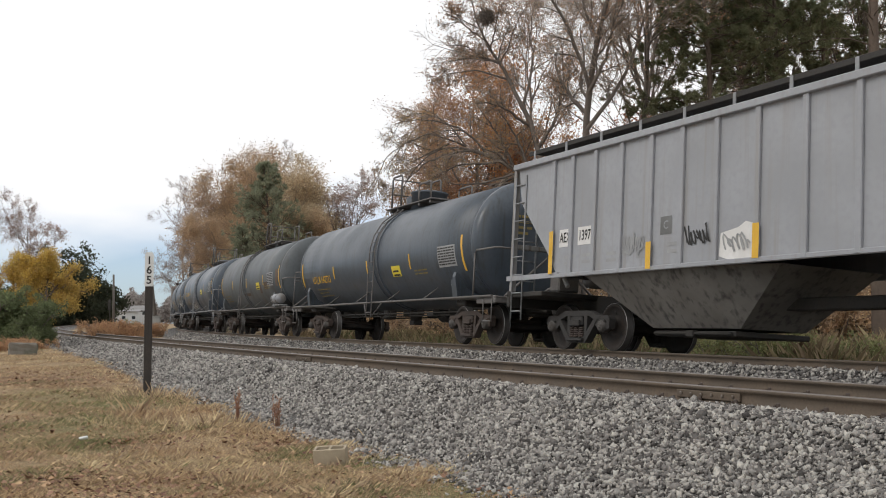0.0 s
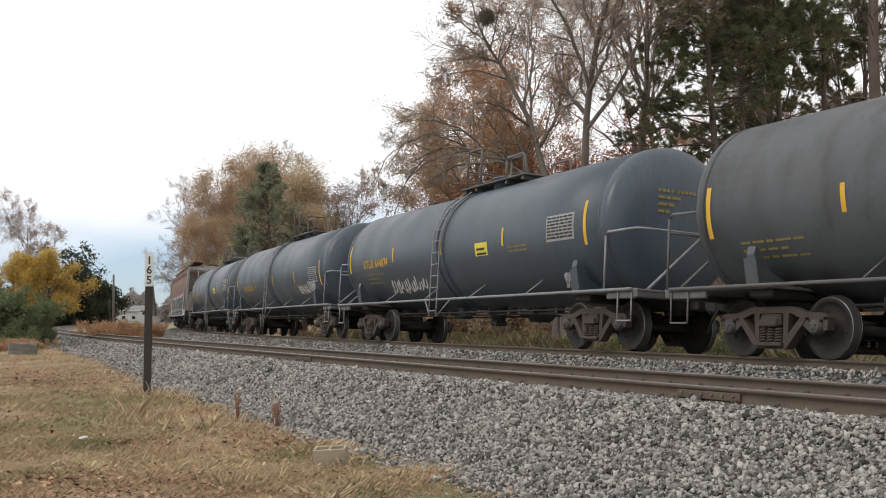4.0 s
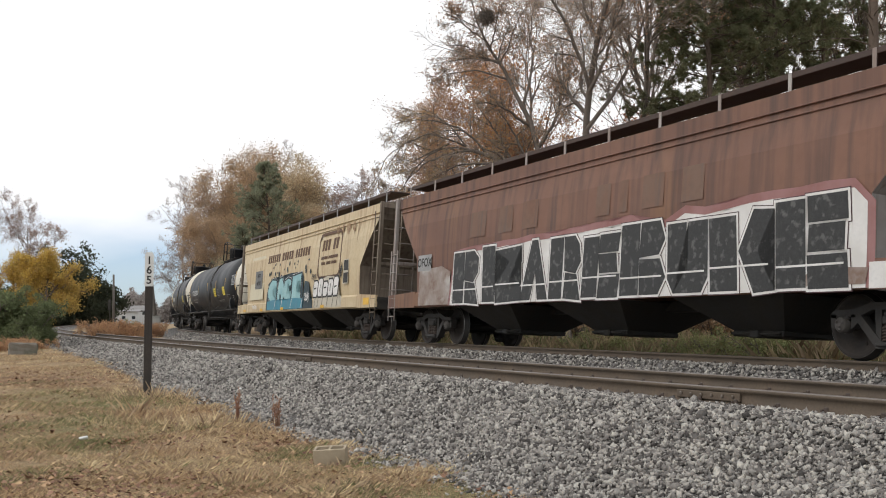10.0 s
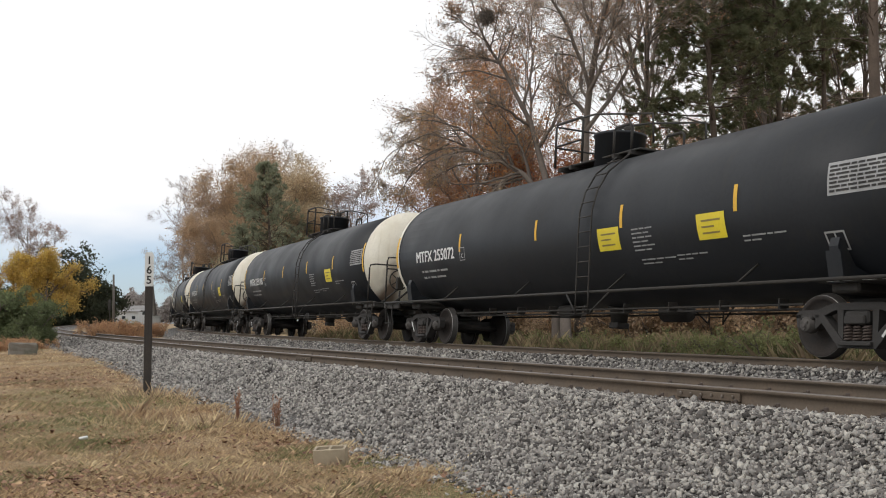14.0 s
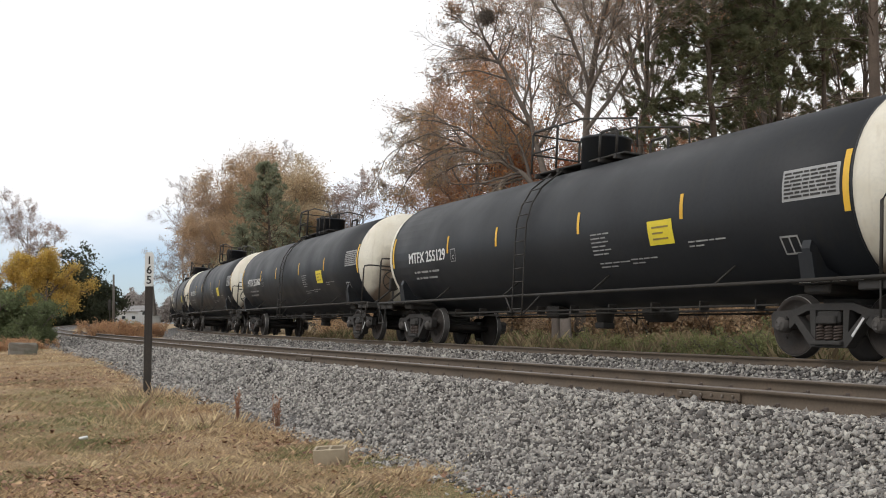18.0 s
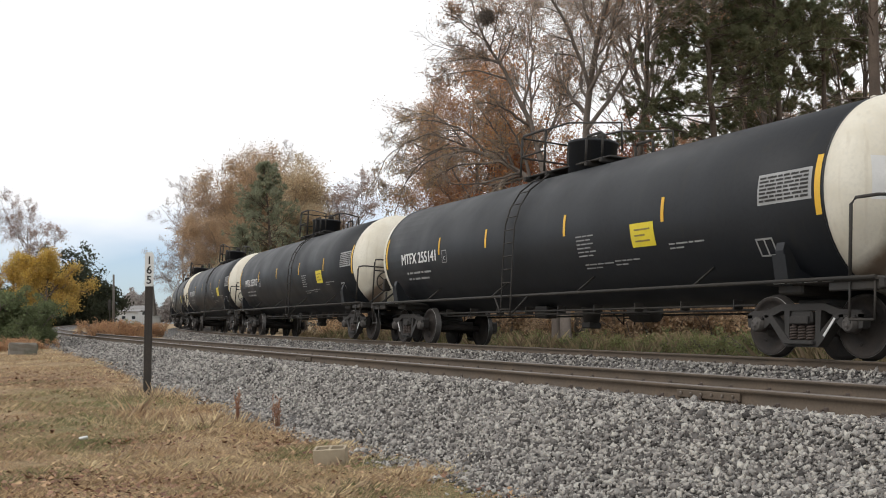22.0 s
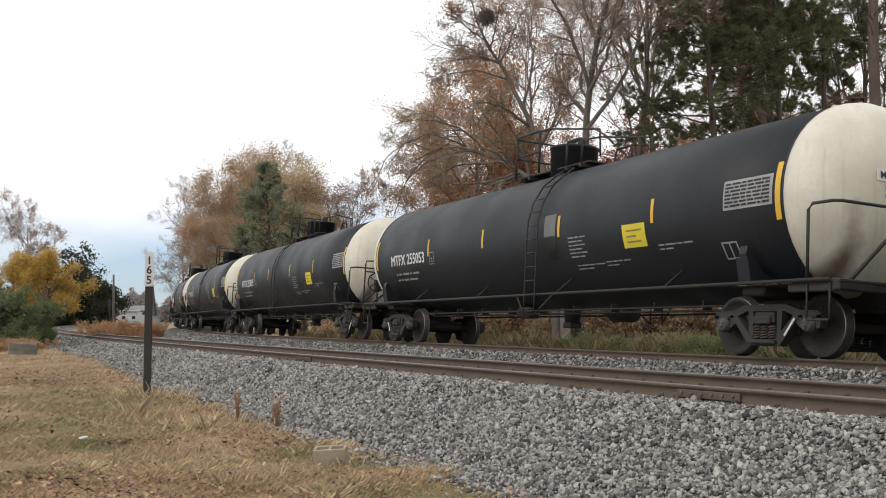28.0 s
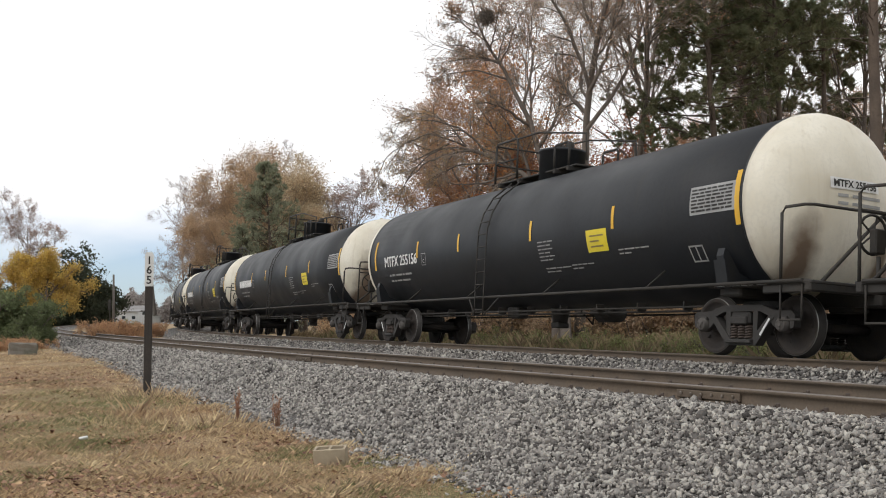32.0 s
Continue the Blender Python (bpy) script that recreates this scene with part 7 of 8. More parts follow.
oak_b = place(grown(41, [(0, 0), (0.1, 4.3), (0.15, 6.8), (0.1, 8.7), (0.0, 10.3), (0.1, 12.4)],
                    [[(0.1, 5.0), (-1.0, 6.3), (-1.9, 7.2), (-2.5, 8.0)], [(0.12, 6.0), (-0.9, 7.6), (-1.6, 8.8), (-2.0, 9.9)], [(0.15, 7.0), (-0.5, 8.8), (-0.9, 10.2), (-1.0, 11.4)], [(0.15, 6.5), (0.9, 8.0), (1.3, 9.5), (1.5, 11.0)], [(0.1, 5.4), (1.0, 6.6), (1.6, 7.6), (2.1, 8.8)], [(0.1, 4.6), (-1.2, 5.2), (-2.2, 5.6), (-2.9, 6.2)], [(0.1, 8.5), (0.6, 9.8), (0.7, 11.2), (0.6, 12.2)]],
                    0.15, (8, 7, 6), 36000, 0.04, M["leaf_brown"], "oak with thinning brown and orange leaves", "oak_tree", leaf_spread=0.24, long=0.85), 846, 43, turn=0, size=1.06)
rust = place(broadleaf(43, 7.0, 0.11, 0.2, 7, (6, 7, 5), 16000, 0.046, M["bark"], M["leaf_rust"], "low tree with rust-red leaves", "maple_tree", leaf_spread=0.25), 830, 44, turn=10, size=1.1)
orange = place(broadleaf(44, 8.0, 0.10, 0.3, 7, (6, 7, 5), 8000, 0.045, M["bark"], M["leaf_orange"], "slender tree with orange leaves high in its crown", "maple_tree", leaf_spread=0.22, spread=(14, 34)), 880, 45, turn=10, size=1.5)
slim = place(broadleaf(47, 17.5, 0.15, 0.42, 9, (8, 7, 6), 9000, 0.036, M["bark"], M["leaf_brown"], "slender tree in the wood with a few brown leaves", spread=(16, 44)), 1095, 37, turn=130)
again(oak_b, 905, 48, 60, 0.9, "oak with thinning brown leaves behind the bare trees")
again(slim, 1150, 41, 250, 1.0)
again(slim, 1420, 43, 300, 0.98)
again(slim, 1550, 44, 210, 1.02)
again(oak_b, 1120, 58, 310, 0.95, "oak with thinning brown leaves deep in the wood")
again(oak_b, 1440, 58, 130, 1.0, "oak with thinning brown leaves deep in the wood")
again(rust, 985, 46, 100, 1.35)
again(rust, 1050, 43, 200, 1.4)
again(rust, 1125, 44, 320, 1.45)
again(rust, 1190, 47, 60, 1.3)
again(rust, 905, 47, 240, 1.0)
again(orange, 1040, 50, 160, 1.2, "slender tree with orange leaves deep in the wood")
p1 = place(pine(51, 17.0, 0.17, 0.44, 14, 6, 27000, 0.17, 0.012, "tall dark green pine with a bare lower trunk", limb=0.16, needles=8), 1275, 35, turn=40)
again(p1, 1335, 47, 150, 1.1)
again(slim, 975, 49, 300, 0.95)
again(slim, 1195, 46, 20, 1.0)
again(slim, 1345, 43, 80, 1.0)
again(slim, 1490, 42, 120, 0.95)
again(oak_b, 1530, 55, 200, 1.0, "oak with thinning brown leaves deep in the wood")
again(oak_b, 1040, 56, 80, 0.95, "oak with thinning brown leaves deep in the wood")
again(oak_b, 1340, 57, 270, 1.0, "oak with thinning brown leaves deep in the wood")
p3 = place(pine(57, 18.0, 0.15, 0.60, 10, 5, 15000, 0.17, 0.013, "tall pine with a high tuft of dark green needles", limb=0.15, needles=8), 1392, 36, turn=200)
again(p3, 1465, 39, 10, 0.98)
again(p3, 1330, 44, 100, 1.1)
again(oak_b, 1480, 51, 30, 0.8, "oak with thinning brown leaves deep in the wood")
again(p1, 1505, 52, 80, 0.95)
again(rust, 1400, 45, 150, 1.3)
p2 = place(pine(53, 19.0, 0.25, 0.60, 9, 5, 4200, 0.24, 0.012, "tall pine with a thick straight trunk", limb=0.2, lean=-0.02), 1553, 30, turn=90)
again(p2, 1630, 40, 300, 1.0)


def nest():
    rng = np.random.default_rng(77)
    n = 420
    c = unit(rng.normal(size=(n, 3))) * rng.uniform(0.05, 0.3, (n, 1)) * np.array([1.0, 1.0, 0.75])
    P, R = lines(rng, c, unit(rng.normal(size=(n, 3))), np.full(n, 0.28), np.full(n, 0.009), 3, 0.25, 0.0, 0.6)
    b = link("bird_nest", fast_mesh("bird_nest", *tubes(P, R, 3)), M["bark"])
    tagged(b, "dark ball of twigs caught high on a limb", "nest")
    b.matrix_basis = pose(leaner.matrix_basis.translation.x - 2.25, 35, leaner.matrix_basis.translation.z + 11.75)


nest()

# the clump inside the curve
mid_oak = place(broadleaf(61, 17.0, 0.3, 0.22, 10, (6, 6, 5), 52000, 0.085, M["bark"], M["leaf_olive"], "full oak with olive and brown autumn leaves", "oak_tree", leaf_spread=0.5, density=2.2), 538, 108, turn=0, size=1.0)
mid_brown = place(broadleaf(63, 17.5, 0.3, 0.22, 10, (6, 6, 5), 52000, 0.085, M["bark"], M["leaf_dull"], "full oak with russet brown leaves", "oak_tree", leaf_spread=0.5, density=2.2), 430, 118, turn=0, size=1.0)
again(mid_brown, 455, 122, 120, 1.12)
again(mid_oak, 515, 120, 200, 1.13)
again(mid_oak, 556, 112, 90, 0.62)
again(mid_brown, 375, 112, 240, 0.66)
again(mid_oak, 440, 104, 300, 0.60)
again(mid_brown, 530, 103, 30, 0.60)
mid_pine = place(pine(65, 18.2, 0.28, 0.10, 20, 7, 14000, 0.34, 0.026, "broad green pine in the clump", limb=0.36, needles=6, foliage=M["needles_far"]), 482, 102, turn=30, size=0.92)
again(mid_pine, 428, 99, 140, 0.56, "smaller green pine at the clump's foot")
again(mid_pine, 540, 100, 250, 0.5, "smaller green pine at the clump's foot")
mid_bare = place(broadleaf(67, 19.0, 0.24, 0.3, 9, (8, 8, 7), 2500, 0.06, M["pale_bark"], M["leaf_pinkish"], "pale bare tree with fine spreading twigs", density=1.7, twig=M["pale_bark"], spread=(25, 60)), 352, 134, turn=80, size=0.92)
again(mid_bare, 320, 136, 250, 0.66)
again(mid_bare, 470, 132, 200, 1.14)
again(mid_bare, 385, 130, 300, 1.0)
mid_red = place(broadleaf(69, 16.5, 0.2, 0.3, 8, (7, 7, 6), 6500, 0.065, M["bark"], M["leaf_pinkish"], "slim tree with sparse pinkish red leaves", spread=(10, 26), density=1.6, twig=M["pale_bark"], reach=0.45), 612, 108, turn=10, size=1.05)

# the trees beyond the meadow
left_bare = place(broadleaf(71, 9.8, 0.14, 0.3, 9, (7, 7, 7), 11000, 0.045, M["bark"], M["leaf_pinkish"], "bare tree with pale pinkish twigs", density=1.3, twig=M["pale_bark"]), 58, 64, turn=10, size=0.78)
gold_limbs = [[(0.05, 1.5), (-0.8, 2.2), (-1.6, 2.6), (-2.3, 2.5)], [(0.0, 1.8), (0.9, 2.5), (1.7, 2.8), (2.4, 2.5)], [(0.0, 2.2), (-0.7, 3.2), (-1.2, 3.9), (-1.4, 4.3)], [(0.0, 2.4), (0.7, 3.3), (1.3, 3.9), (1.8, 4.1)], [(0.05, 1.4), (0.8, 1.9), (1.5, 2.0), (2.0, 1.8)], [(0.05, 1.4), (-0.9, 1.9), (-1.6, 2.0), (-2.0, 1.8)], [(0.1, 3.2), (0.5, 4.2), (0.6, 4.6)]]
left_gold = place(grown(73, [(0, 0), (0.05, 1.6), (0.0, 2.6), (0.1, 3.6), (0.0, 4.5)], [[(x * 0.75, z) for x, z in p] for p in gold_limbs],
                        0.13, (7, 6, 5), 22000, 0.05, M["leaf_gold"], "tree with golden yellow autumn leaves", "maple_tree", leaf_spread=0.16, side=0.8, long=0.6), 82, 56, turn=0, size=1.06)
again(left_gold, 20, 57, 150, 1.05)
# ---------------------------------------------------------------- shrubs and weeds
M["leaf_weed"] = leaf_mat("olive_weed_leaves", (0.21, 0.235, 0.105), (0.27, 0.265, 0.125), (0.29, 0.235, 0.12))
M["leaf_russet"] = leaf_mat("rust_orange_weeds", (0.48, 0.29, 0.165), (0.43, 0.25, 0.15), (0.52, 0.37, 0.23))
M["dry_weed"] = mat("dry_weed_tan", (0.32, 0.25, 0.15), (0.24, 0.175, 0.105), 0.7, 6, 0.85, bump=0, island=0.4, spec=0.2)
M["weed_green"] = mat("weed_green", (0.15, 0.165, 0.075), (0.21, 0.2, 0.095), 0.7, 6, 0.85, bump=0, island=0.4, spec=0.2)
def shrub(seed, w, h, n, size, leaf_m, label, name="shrub", twig=M["bark"], squash=1.0):
    rng = np.random.default_rng(seed)
    m = 26
    base = rng.normal(0, w * 0.10, (m, 3)) * np.array([1, 1, 0])
    d = unit(rng.normal(0, 0.55, (m, 3)) + np.array([0, 0, 0.9]))
    d[:, 2] = abs(d[:, 2])
    P0, R0 = lines(rng, base, d, rng.uniform(0.5, 1.0, m) * h, np.full(m, 0.03), 7, 0.1, 0.03, 0.3)
    P0[:, :, :2] *= w / h * 0.9
    P1, R1 = offshoots(rng, P0, R0, 6, 0.15, 1.0, 25, 65, 0.25, 0.5, 0.6, 5, 0.12, 0.0, 0.4)
    P2, R2 = offshoots(rng, P1, R1, 3, 0.2, 1.0, 25, 60, 0.4, 0.7, 0.6, 4, 0.12, 0.0, 0.5)
    t = new(name)
    tagged(t, label, "shrub", "shrubs along the line")
    link("stem", fast_mesh("stem", *joined([tubes(P0, R0, 4), tubes(P1, R1, 3), tubes(P2, np.maximum(R2, 0.006), 3)])), twig, t)
    link("foliage", fast_mesh("foliage", *leaves_on(rng, P2, n, size, size * 2.2)), leaf_m, t)
    return t


cedar = place(shrub(81, 2.9, 2.7, 20000, 0.05, M["leaf_cedar"], "round grey-green evergreen shrub beside the track"), 25, 48, turn=0)
again(cedar, 62, 50, 130, 0.9)
again(cedar, -25, 46, 210, 1.1)
dark = place(shrub(83, 8.5, 11.5, 16000, 0.28, M["leaf_green"], "dense dark evergreen growth where the line bends"), 122, 232, turn=0, size=1.35)
again(dark, 160, 250, 100, 1.1)
again(dark, 95, 225, 220, 0.9)
again(dark, 60, 215, 300, 1.0)
again(dark, 142, 240, 20, 1.25)
again(dark, 102, 228, 120, 1.3)
brush = place(shrub(85, 3.4, 2.9, 9000, 0.06, M["leaf_dull"], "brown leafy undergrowth at the wood's edge"), 905, 42, turn=0)
for i, (px, y, tn, sz) in enumerate(((985, 33, 40, 0.9), (1080, 31, 130, 1.0), (1180, 30, 220, 1.05), (1290, 29, 310, 0.95), (1400, 28, 75, 1.0), (1520, 27, 160, 1.05), (840, 41, 250, 0.95), (780, 46, 10, 1.0), (720, 52, 95, 1.0), (660, 60, 200, 1.1), (600, 70, 290, 1.15), (1460, 33, 20, 1.3), (1250, 35, 170, 1.3), (1040, 38, 260, 1.3), (1620, 27, 60, 1.1))):
    again(brush, px, y + 6, tn, sz)
olive = place(shrub(87, 2.4, 1.3, 8000, 0.045, M["leaf_weed"], "low green shrub behind the track"), 1385, 24, turn=0)
for px, y, tn, sz in ((1545, 23, 230, 0.7), (960, 36, 140, 0.8), (1470, 24, 80, 0.75), (1310, 25.5, 300, 0.8), (1235, 27, 20, 0.75), (1160, 28.5, 190, 0.8), (1090, 30, 260, 0.75), (1025, 32.5, 60, 0.8), (905, 38, 320, 0.8), (850, 41, 110, 0.8)):
    again(olive, px, y, tn, sz)
russet = place(shrub(89, 2.7, 1.25, 10000, 0.045, M["leaf_russet"], "rust-orange dry weeds between the two tracks"), 205, 62, turn=0)


def weeds(n, seed, d0, d1, s0, s1, lo, hi, width):
    rng = np.random.default_rng(seed)
    s, d = rng.uniform(s0, s1, n), -rng.uniform(d0, d1, n)
    x, y, h = (np.interp(s, S_AXIS, a) for a in (FAR.x, FAR.y, FAR.h))
    x, y = x - np.sin(h) * d, y + np.cos(h) * d
    z, _ = heights(x, y)
    hg = rng.uniform(lo, hi, n) * (0.75 + 0.5 * wobble(x, y, 0.8, 4))
    az, le = rng.uniform(0, 6.28, n), rng.uniform(0.05, 0.7, n)
    tip = np.stack([x + np.cos(az) * hg * le, y + np.sin(az) * hg * le, z + hg], 1)
    mid = np.stack([x + np.cos(az) * hg * le * 0.35, y + np.sin(az) * hg * le * 0.35, z + hg * 0.6], 1)
    a2 = rng.uniform(0, 6.28, n)
    w = np.stack([np.cos(a2), np.sin(a2), np.zeros(n)], 1) * (width * rng.uniform(0.6, 1.4, n))[:, None]
    base = np.stack([x, y, z - 0.02], 1)
    V = np.stack([base - w, base + w, mid + w * 0.8, tip], 1).reshape(-1, 3)
    i = np.arange(n)[:, None] * 4
    return fast_mesh("weeds", V, np.concatenate([i + np.array([0, 1, 2]), i + np.array([0, 2, 3])]))


tagged(link("green_weeds", weeds(110000, 5, 3.4, 11, -3, 45, 0.25, 0.8, 0.0026), M["weed_green"]), "rank green weeds behind the far track", "weeds", kind="stuff")
tagged(link("dry_weeds", weeds(60000, 6, 3.2, 11, -3, 50, 0.3, 0.95, 0.0022), M["dry_weed"]), "dry tan weeds behind the far track", "weeds", kind="stuff")
# ---------------------------------------------------------------- small things beside the line
M["post_wood"] = mat("tarred_post_timber", (0.034, 0.028, 0.024), (0.058, 0.047, 0.04), 4, 30, 0.85, bump=0.4, bs=40, streak=(0.03, 0.026, 0.022), streak_scale=(30, 30, 1.2))
M["sign_white"] = mat("white_sign_face", (0.74, 0.74, 0.72), (0.66, 0.66, 0.64), 4, 40, 0.5, bump=0)
M["concrete"] = mat("tan_concrete_block", (0.42, 0.35, 0.25), (0.34, 0.28, 0.20), 6, 60, 0.95, bump=0.5, bs=120, stain=(0.28, 0.22, 0.15))
M["old_concrete"] = mat("mossy_old_concrete", (0.22, 0.20, 0.17), (0.15, 0.14, 0.115), 3, 30, 0.95, bump=0.5, bs=40, stain=(0.10, 0.10, 0.07))


def ground_z(x, y):
    return float(heights(np.array([x]), np.array([y]))[0][0])


def milepost():
    x, y = -5.90, 20.81
    z = ground_z(x, y)
    p = new("milepost")
    tagged(p, "dark timber milepost with white number plate in dry grass", "milepost")
    p.matrix_basis = pose(x, y, z, 0, 0.6, 14)
    bm = B()
    box(bm, (0, 0, 1.24), (0.15, 0.13, 2.68), 0.012)
    part("post", bm, M["post_wood"], p)
    bm = B()
    pts = [(-0.085, 2.17), (0.085, 2.17), (0.085, 2.80), (0.06, 2.85), (-0.06, 2.85), (-0.085, 2.80)]
    slab(bm, pts, -0.085, -0.068)
    plate = part("number_plate", bm, M["sign_white"], p, "white number plate with three black digits")
    for ch, zz in (("1", 2.68), ("6", 2.49), ("5", 2.29)):
        me = letters(ch, 0.22, "CENTER", 0.004)
        for v in me.vertices:
            v.co = (v.co.x, -0.09, zz + v.co.y)
        link("digit", me, M["dark_ink"], plate)


def cinder_block():
    x, y = -1.27, 11.75
    b = new("cinder_block")
    tagged(b, "tan hollow concrete block lying in the grass", "concrete block")
    b.matrix_basis = pose(x, y, ground_z(x, y) + 0.0, 9, -3, -4)
    bm = B()
    L, W, H, t = 0.36, 0.19, 0.19, 0.03
    for s in (1, -1):
        box(bm, (0, s * (W - t) / 2, H / 2), (L, t, H), 0.005)
    for u in (-1, 0, 1):
        box(bm, (u * (L - t) / 2, 0, H / 2), (t, W - 2 * t + 0.004, H - 0.004), 0.004)
    part("block", bm, M["concrete"], b)


def rubble_block():
    x, y = -15.1, 37.5
    b = new("concrete_slab")
    tagged(b, "weathered grey concrete block beside the track", "concrete block")
    b.matrix_basis = pose(x, y, ground_z(x, y) - 0.04, 0, 3, 25)
    bm = B()
    box(bm, (0, 0, 0.23), (0.95, 0.5, 0.46), 0.04)
    bmesh.ops.subdivide_edges(bm, edges=bm.edges[:], cuts=2, use_grid_fill=True)
    rng = random.Random(4)
    for v in bm.verts:
        v.co += Vector((rng.uniform(-1, 1), rng.uniform(-1, 1), rng.uniform(-1, 1))) * 0.022
    part("block", bm, M["old_concrete"], b)


def stalks(x, y, h, n, seed):
    rng = random.Random(seed)
    b = new("dry_weed")
    tagged(b, "reddish dry weed stalks at the edge of the stones", "weed", "dry weeds by the stones")
    b.matrix_basis = pose(x, y, ground_z(x, y))
    for k in range(n):
        a, r = rng.uniform(0, 6.28), rng.uniform(0, 0.05)
        px, py = r * math.cos(a), r * math.sin(a)
        top = h * rng.uniform(0.6, 1.0)
        lx, ly = rng.uniform(-0.06, 0.06), rng.uniform(-0.06, 0.06)
        bm = rod(B(), [(px, py, -0.02), (px + lx * 0.4, py + ly * 0.4, top * 0.5), (px + lx, py + ly, top)], [0.006, 0.005, 0.002], 4)
        for j in range(5):
            z = top * rng.uniform(0.35, 0.98)
            w = rng.uniform(0, 6.28)
            f = z / top
            c = Vector((px + lx * f, py + ly * f, z))
            rod(bm, [c, c + Vector((math.cos(w) * 0.03, math.sin(w) * 0.03, 0.05))], [0.004, 0.007], 3)
        part("stalk", bm, M["stalk"], b)


M["stalk"] = mat("red_brown_stalk", (0.26, 0.13, 0.085), (0.32, 0.18, 0.11), 6, 40, 0.9, bump=0)
milepost()
cinder_block()
rubble_block()
stalks(-3.18, 16.1, 0.5, 9, 1)
stalks(-2.43, 15.15, 0.52, 11, 2)


def litter(name, x, y, s, m, label, seed, turn):
    rng = random.Random(seed)
    bm = lathe(B(), [(-0.06, 0.018), (-0.058, 0.03), (-0.02, 0.032), (0.02, 0.027), (0.055, 0.031), (0.06, 0.016)], "x", n=10)
    for v in bm.verts:
        v.co += Vector((rng.uniform(-1, 1), rng.uniform(-1, 1), rng.uniform(-1, 1))) * 0.006
    bmesh.ops.scale(bm, vec=(s, s, s * 0.8), verts=bm.verts)
    ob = part(name, bm, m)
    ob.matrix_basis = pose(x, y, ground_z(x, y) + 0.05, 8, -12, turn)
    tagged(ob, label, "litter")


litter("crushed_can", -4.74, 13.8, 0.9, M["sign_white"], "crushed white drink can in the grass", 1, 20)
litter("plastic_cup", -3.86, 19.75, 0.7, M["sign_white"], "white scrap of plastic on the stones", 2, 70)

# ---------------------------------------------------------------- far things past the bend
M["pole_wood"] = mat("grey_pole_timber", (0.10, 0.09, 0.08), (0.14, 0.125, 0.11), 2, 20, 0.9, bump=0.2)
M["siding"] = mat("white_metal_siding", (0.5, 0.5, 0.49), (0.42, 0.42, 0.41), 0.4, 4, 0.6, bump=0.05)
M["roof_grey"] = mat("grey_roof", (0.20, 0.195, 0.19), (0.26, 0.25, 0.245), 0.4, 4, 0.7, bump=0.05)
M["dark_glass"] = mat("dark_window_glass", (0.03, 0.034, 0.04), None, 1, 5, 0.15, bump=0)
M["cabinet"] = mat("pale_grey_cabinet", (0.42, 0.42, 0.40), (0.36, 0.36, 0.34), 1, 10, 0.6, bump=0.03)


def utility_pole(px, y, h, lean, arm):
    p = new("utility_pole")
    tagged(p, "weathered timber utility pole beyond the bend", "utility pole", "utility poles")
    x = (px - 784) / 1845 * y
    p.matrix_basis = pose(x, y, ground_z(x, y) - 0.3, 0, lean, 0)
    part("pole", rod(B(), [(0, 0, 0), (0, 0, h * 0.5), (0, 0, h)], [0.19, 0.17, 0.14], 8), M["pole_wood"], p)
    if arm:
        part("crossarm", box(B(), (0, -0.16, h - 0.5), (1.1, 0.1, 0.12), 0.01), M["pole_wood"], p)


utility_pole(201, 150, 8.2, -0.5, False)
utility_pole(277, 118, 6.6, -5.5, False)


def signal_mast():
    y = 152
    x = (194 - 784) / 1845 * y
    s = new("signal_mast")
    tagged(s, "dark railway signal on a thin mast", "railway signal")
    s.matrix_basis = pose(x, y, ground_z(x, y))
    part("mast", rod(B(), [(0, 0, 0), (0, 0, 4.4)], 0.07, 8), M["under"], s)
    head = part("signal_head", box(B(), (0, -0.1, 3.5), (0.5, 0.16, 1.5), 0.06), M["under"], s)
    for k in range(3):
        part("lens_hood", lathe(B(), [(-0.35, 0.12), (-0.18, 0.12)], "y", (0, 0, 3.05 + 0.45 * k), 10), M["under"], head)


def relay_cabinet():
    y = 95
    x = (275 - 784) / 1845 * y
    c = new("relay_cabinet")
    tagged(c, "pale grey trackside equipment cabinet", "equipment cabinet")
    c.matrix_basis = pose(x, y, ground_z(x, y) - 0.02, 0, 0, 25)
    bm = B()
    box(bm, (0, 0, 0.85), (0.85, 0.6, 1.5), 0.03)
    box(bm, (0, 0, 1.63), (0.95, 0.7, 0.08), 0.02)
    part("housing", bm, M["cabinet"], c)
    part("door", box(B(), (0, -0.315, 0.85), (0.74, 0.03, 1.36), 0.01), M["cabinet"], c)
    part("base", box(B(), (0, 0, 0.05), (1.0, 0.75, 0.14), 0.02), M["old_concrete"], c)


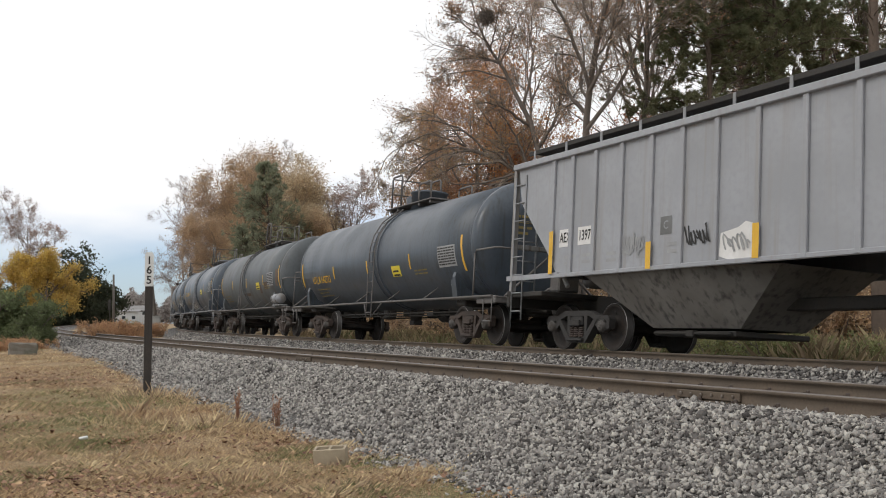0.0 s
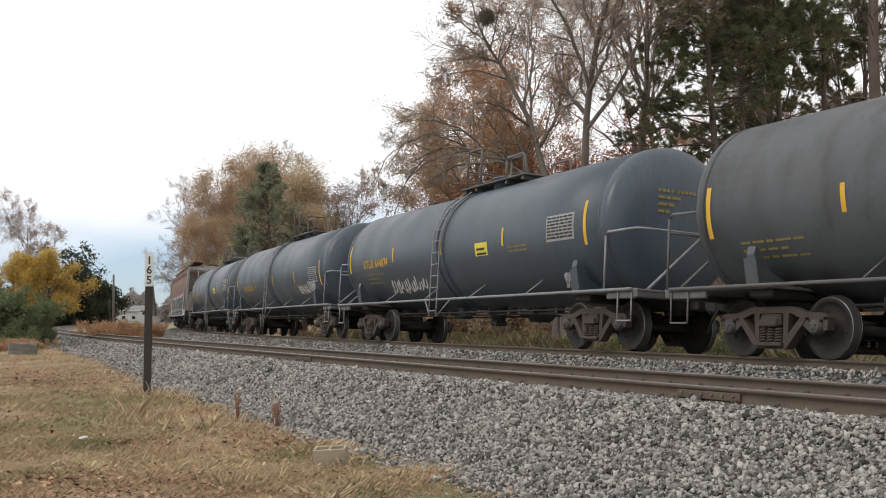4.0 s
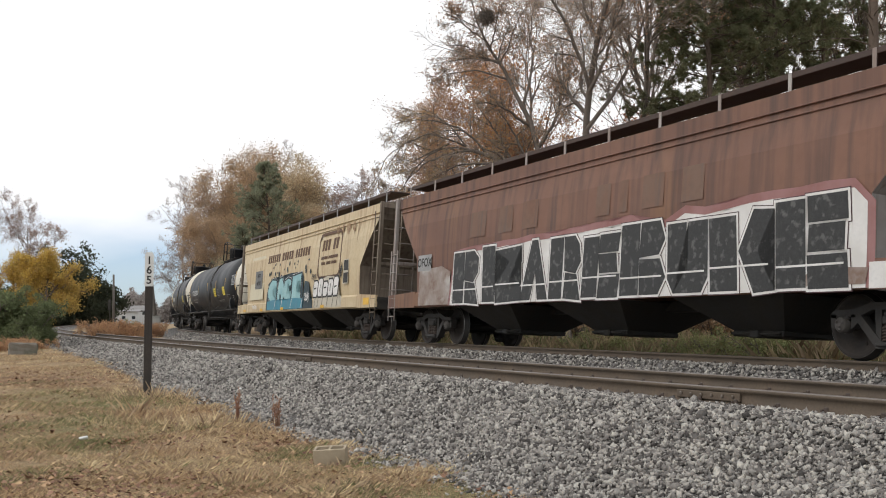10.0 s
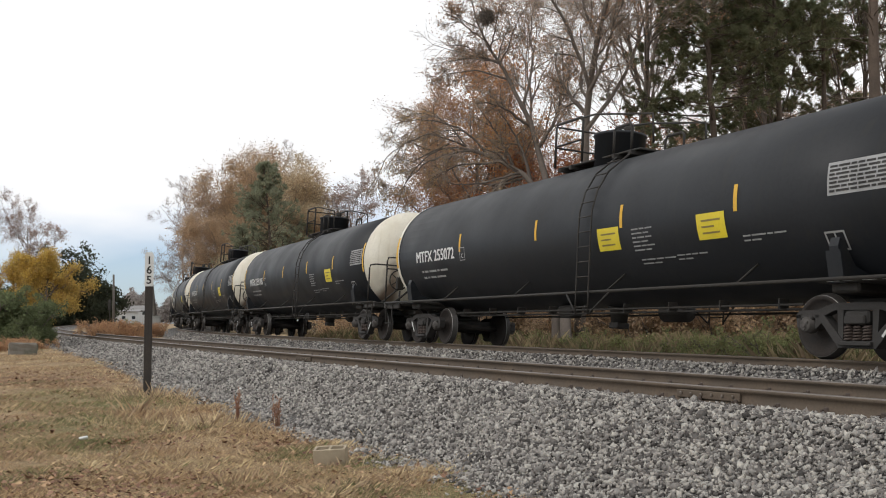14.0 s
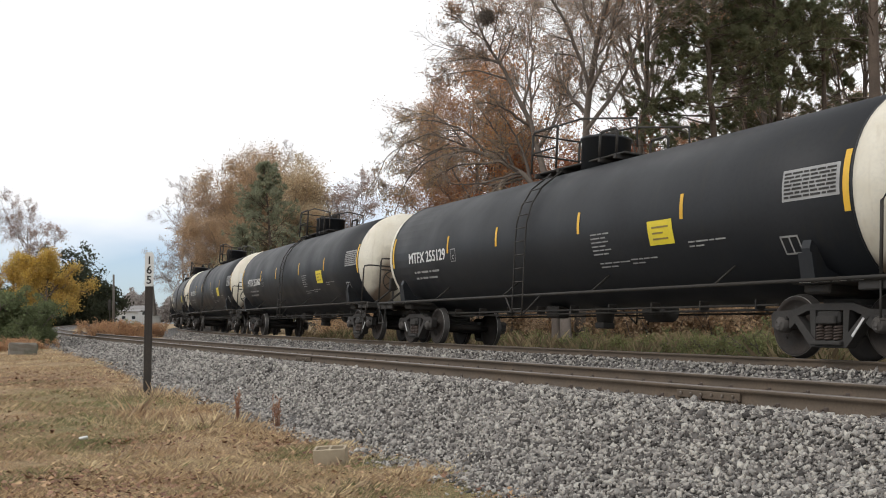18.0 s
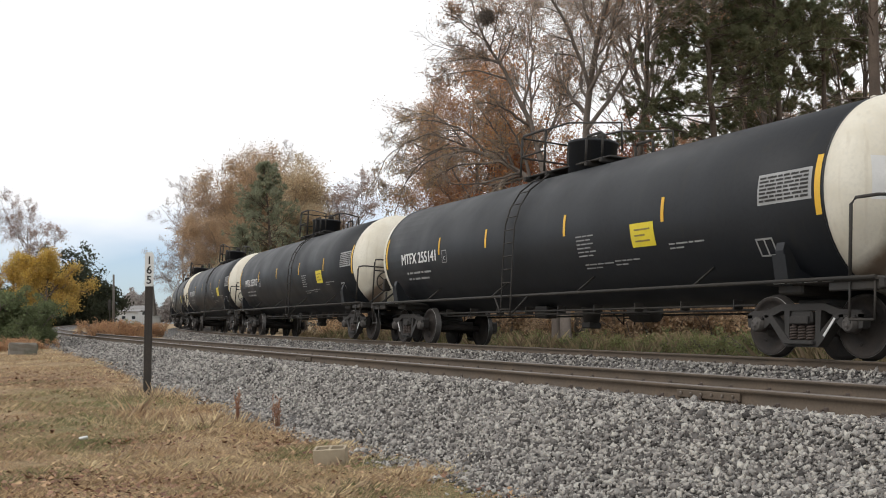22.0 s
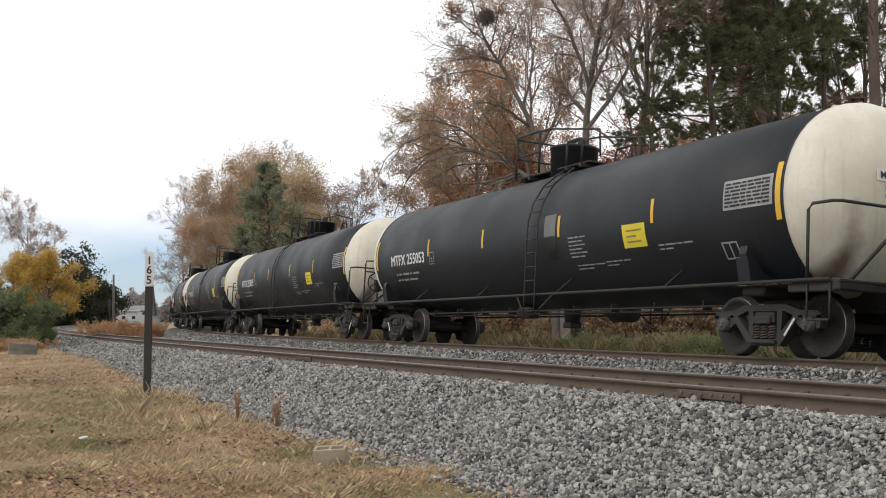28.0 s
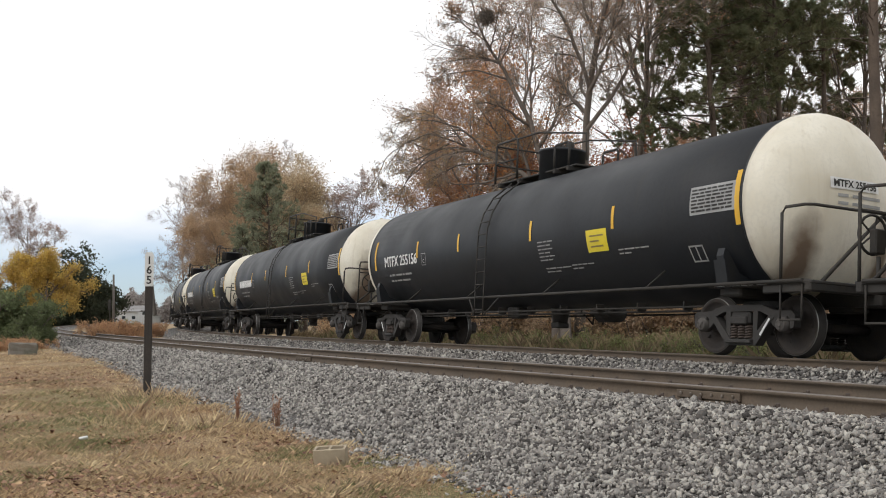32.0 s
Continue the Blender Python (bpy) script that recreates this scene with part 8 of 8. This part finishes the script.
def building(px, y, w, d, h, rise, wall, label, windows, turn):
    x = (px - 784) / 1845 * y
    b = new("building")
    tagged(b, label, "building", "far buildings")
    b.matrix_basis = pose(x, y, ground_z(x, y) - 0.2, 0, 0, turn)
    part("wall", box(B(), (0, 0, h / 2), (w, d, h), 0.03), wall, b)
    bm = slab(B(), [(-d / 2 - 0.4, h - 0.1), (0, h + rise), (d / 2 + 0.4, h - 0.1), (d / 2 + 0.4, h + 0.1), (0, h + rise + 0.2), (-d / 2 - 0.4, h + 0.1)], -w / 2 - 0.4, w / 2 + 0.4, plane="yz")
    part("roof", bm, M["roof_grey"], b)
    for k in range(windows):
        wx = -w / 2 + w * (k + 0.5) / windows
        win = part("window", box(B(), (wx, -d / 2 - 0.02, h * 0.55), (1.3, 0.1, 1.2), 0.02), M["siding"], b)
        part("pane", box(B(), (wx, -d / 2 - 0.08, h * 0.55), (1.1, 0.03, 1.0)), M["dark_glass"], win)


signal_mast()
relay_cabinet()
building(205, 330, 15, 8, 4.2, 0.5, M["siding"], "low white building with a grey roof beyond the bend", 5, 8)
building(228, 380, 14, 9, 3.6, 3.2, M["siding"], "white house with a steep grey roof beyond the bend", 4, -12)
building(180, 400, 16, 9, 4.0, 3.0, M["roof_grey"], "grey house with a gabled roof beyond the bend", 4, 15)


def far_woods():
    rng = np.random.default_rng(12)
    n = 26000
    px = rng.uniform(150, 350, n)
    y = rng.uniform(420, 480, n)
    x = (px - 784) / 1845 * y
    top = 10.5 + 3.0 * np.sin(px * 0.06) + 2 * np.sin(px * 0.17 + 1) - 3.0 * (px < 230)
    z = 1.2 + rng.uniform(0, 1, n) ** 0.8 * top
    c = np.stack([x, y, z], 1) + rng.normal(0, 0.4, (n, 3))
    u = unit(rng.normal(size=(n, 3)))
    v = unit(np.cross(u, rng.normal(size=(n, 3))))
    s = rng.uniform(0.25, 0.7, (n, 1))
    V = np.stack([c - u * s, c - v * s * 0.5, c + u * s, c + v * s * 0.5], 1).reshape(-1, 3)
    return fast_mesh("far_woods", V, np.arange(n * 4).reshape(-1, 4))


# pale grey of distance haze is mixed into the twigs' own colour
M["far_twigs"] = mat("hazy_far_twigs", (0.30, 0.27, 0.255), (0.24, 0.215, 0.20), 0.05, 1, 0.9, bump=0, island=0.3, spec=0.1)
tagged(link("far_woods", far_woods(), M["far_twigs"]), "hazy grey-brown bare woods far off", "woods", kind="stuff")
# more rust-orange weeds beside the first clump
for px, y, tn, sz in ((230, 66, 60, 0.95), (182, 66, 140, 0.8), (255, 74, 220, 0.9)):
    again(russet, px, y, tn, sz)
again(olive, 232, 82, 33, 1.0, "low green shrub between the two tracks")
again(olive, 212, 84, 120, 0.9, "low green shrub between the two tracks")
for px, y, tn, sz in ((30, 42, 0, 0.5), (60, 44, 140, 0.45), (5, 40, 250, 0.5)):
    again(russet, px, y, tn, sz, "rust-orange dry weeds at the meadow's far edge")
motions()
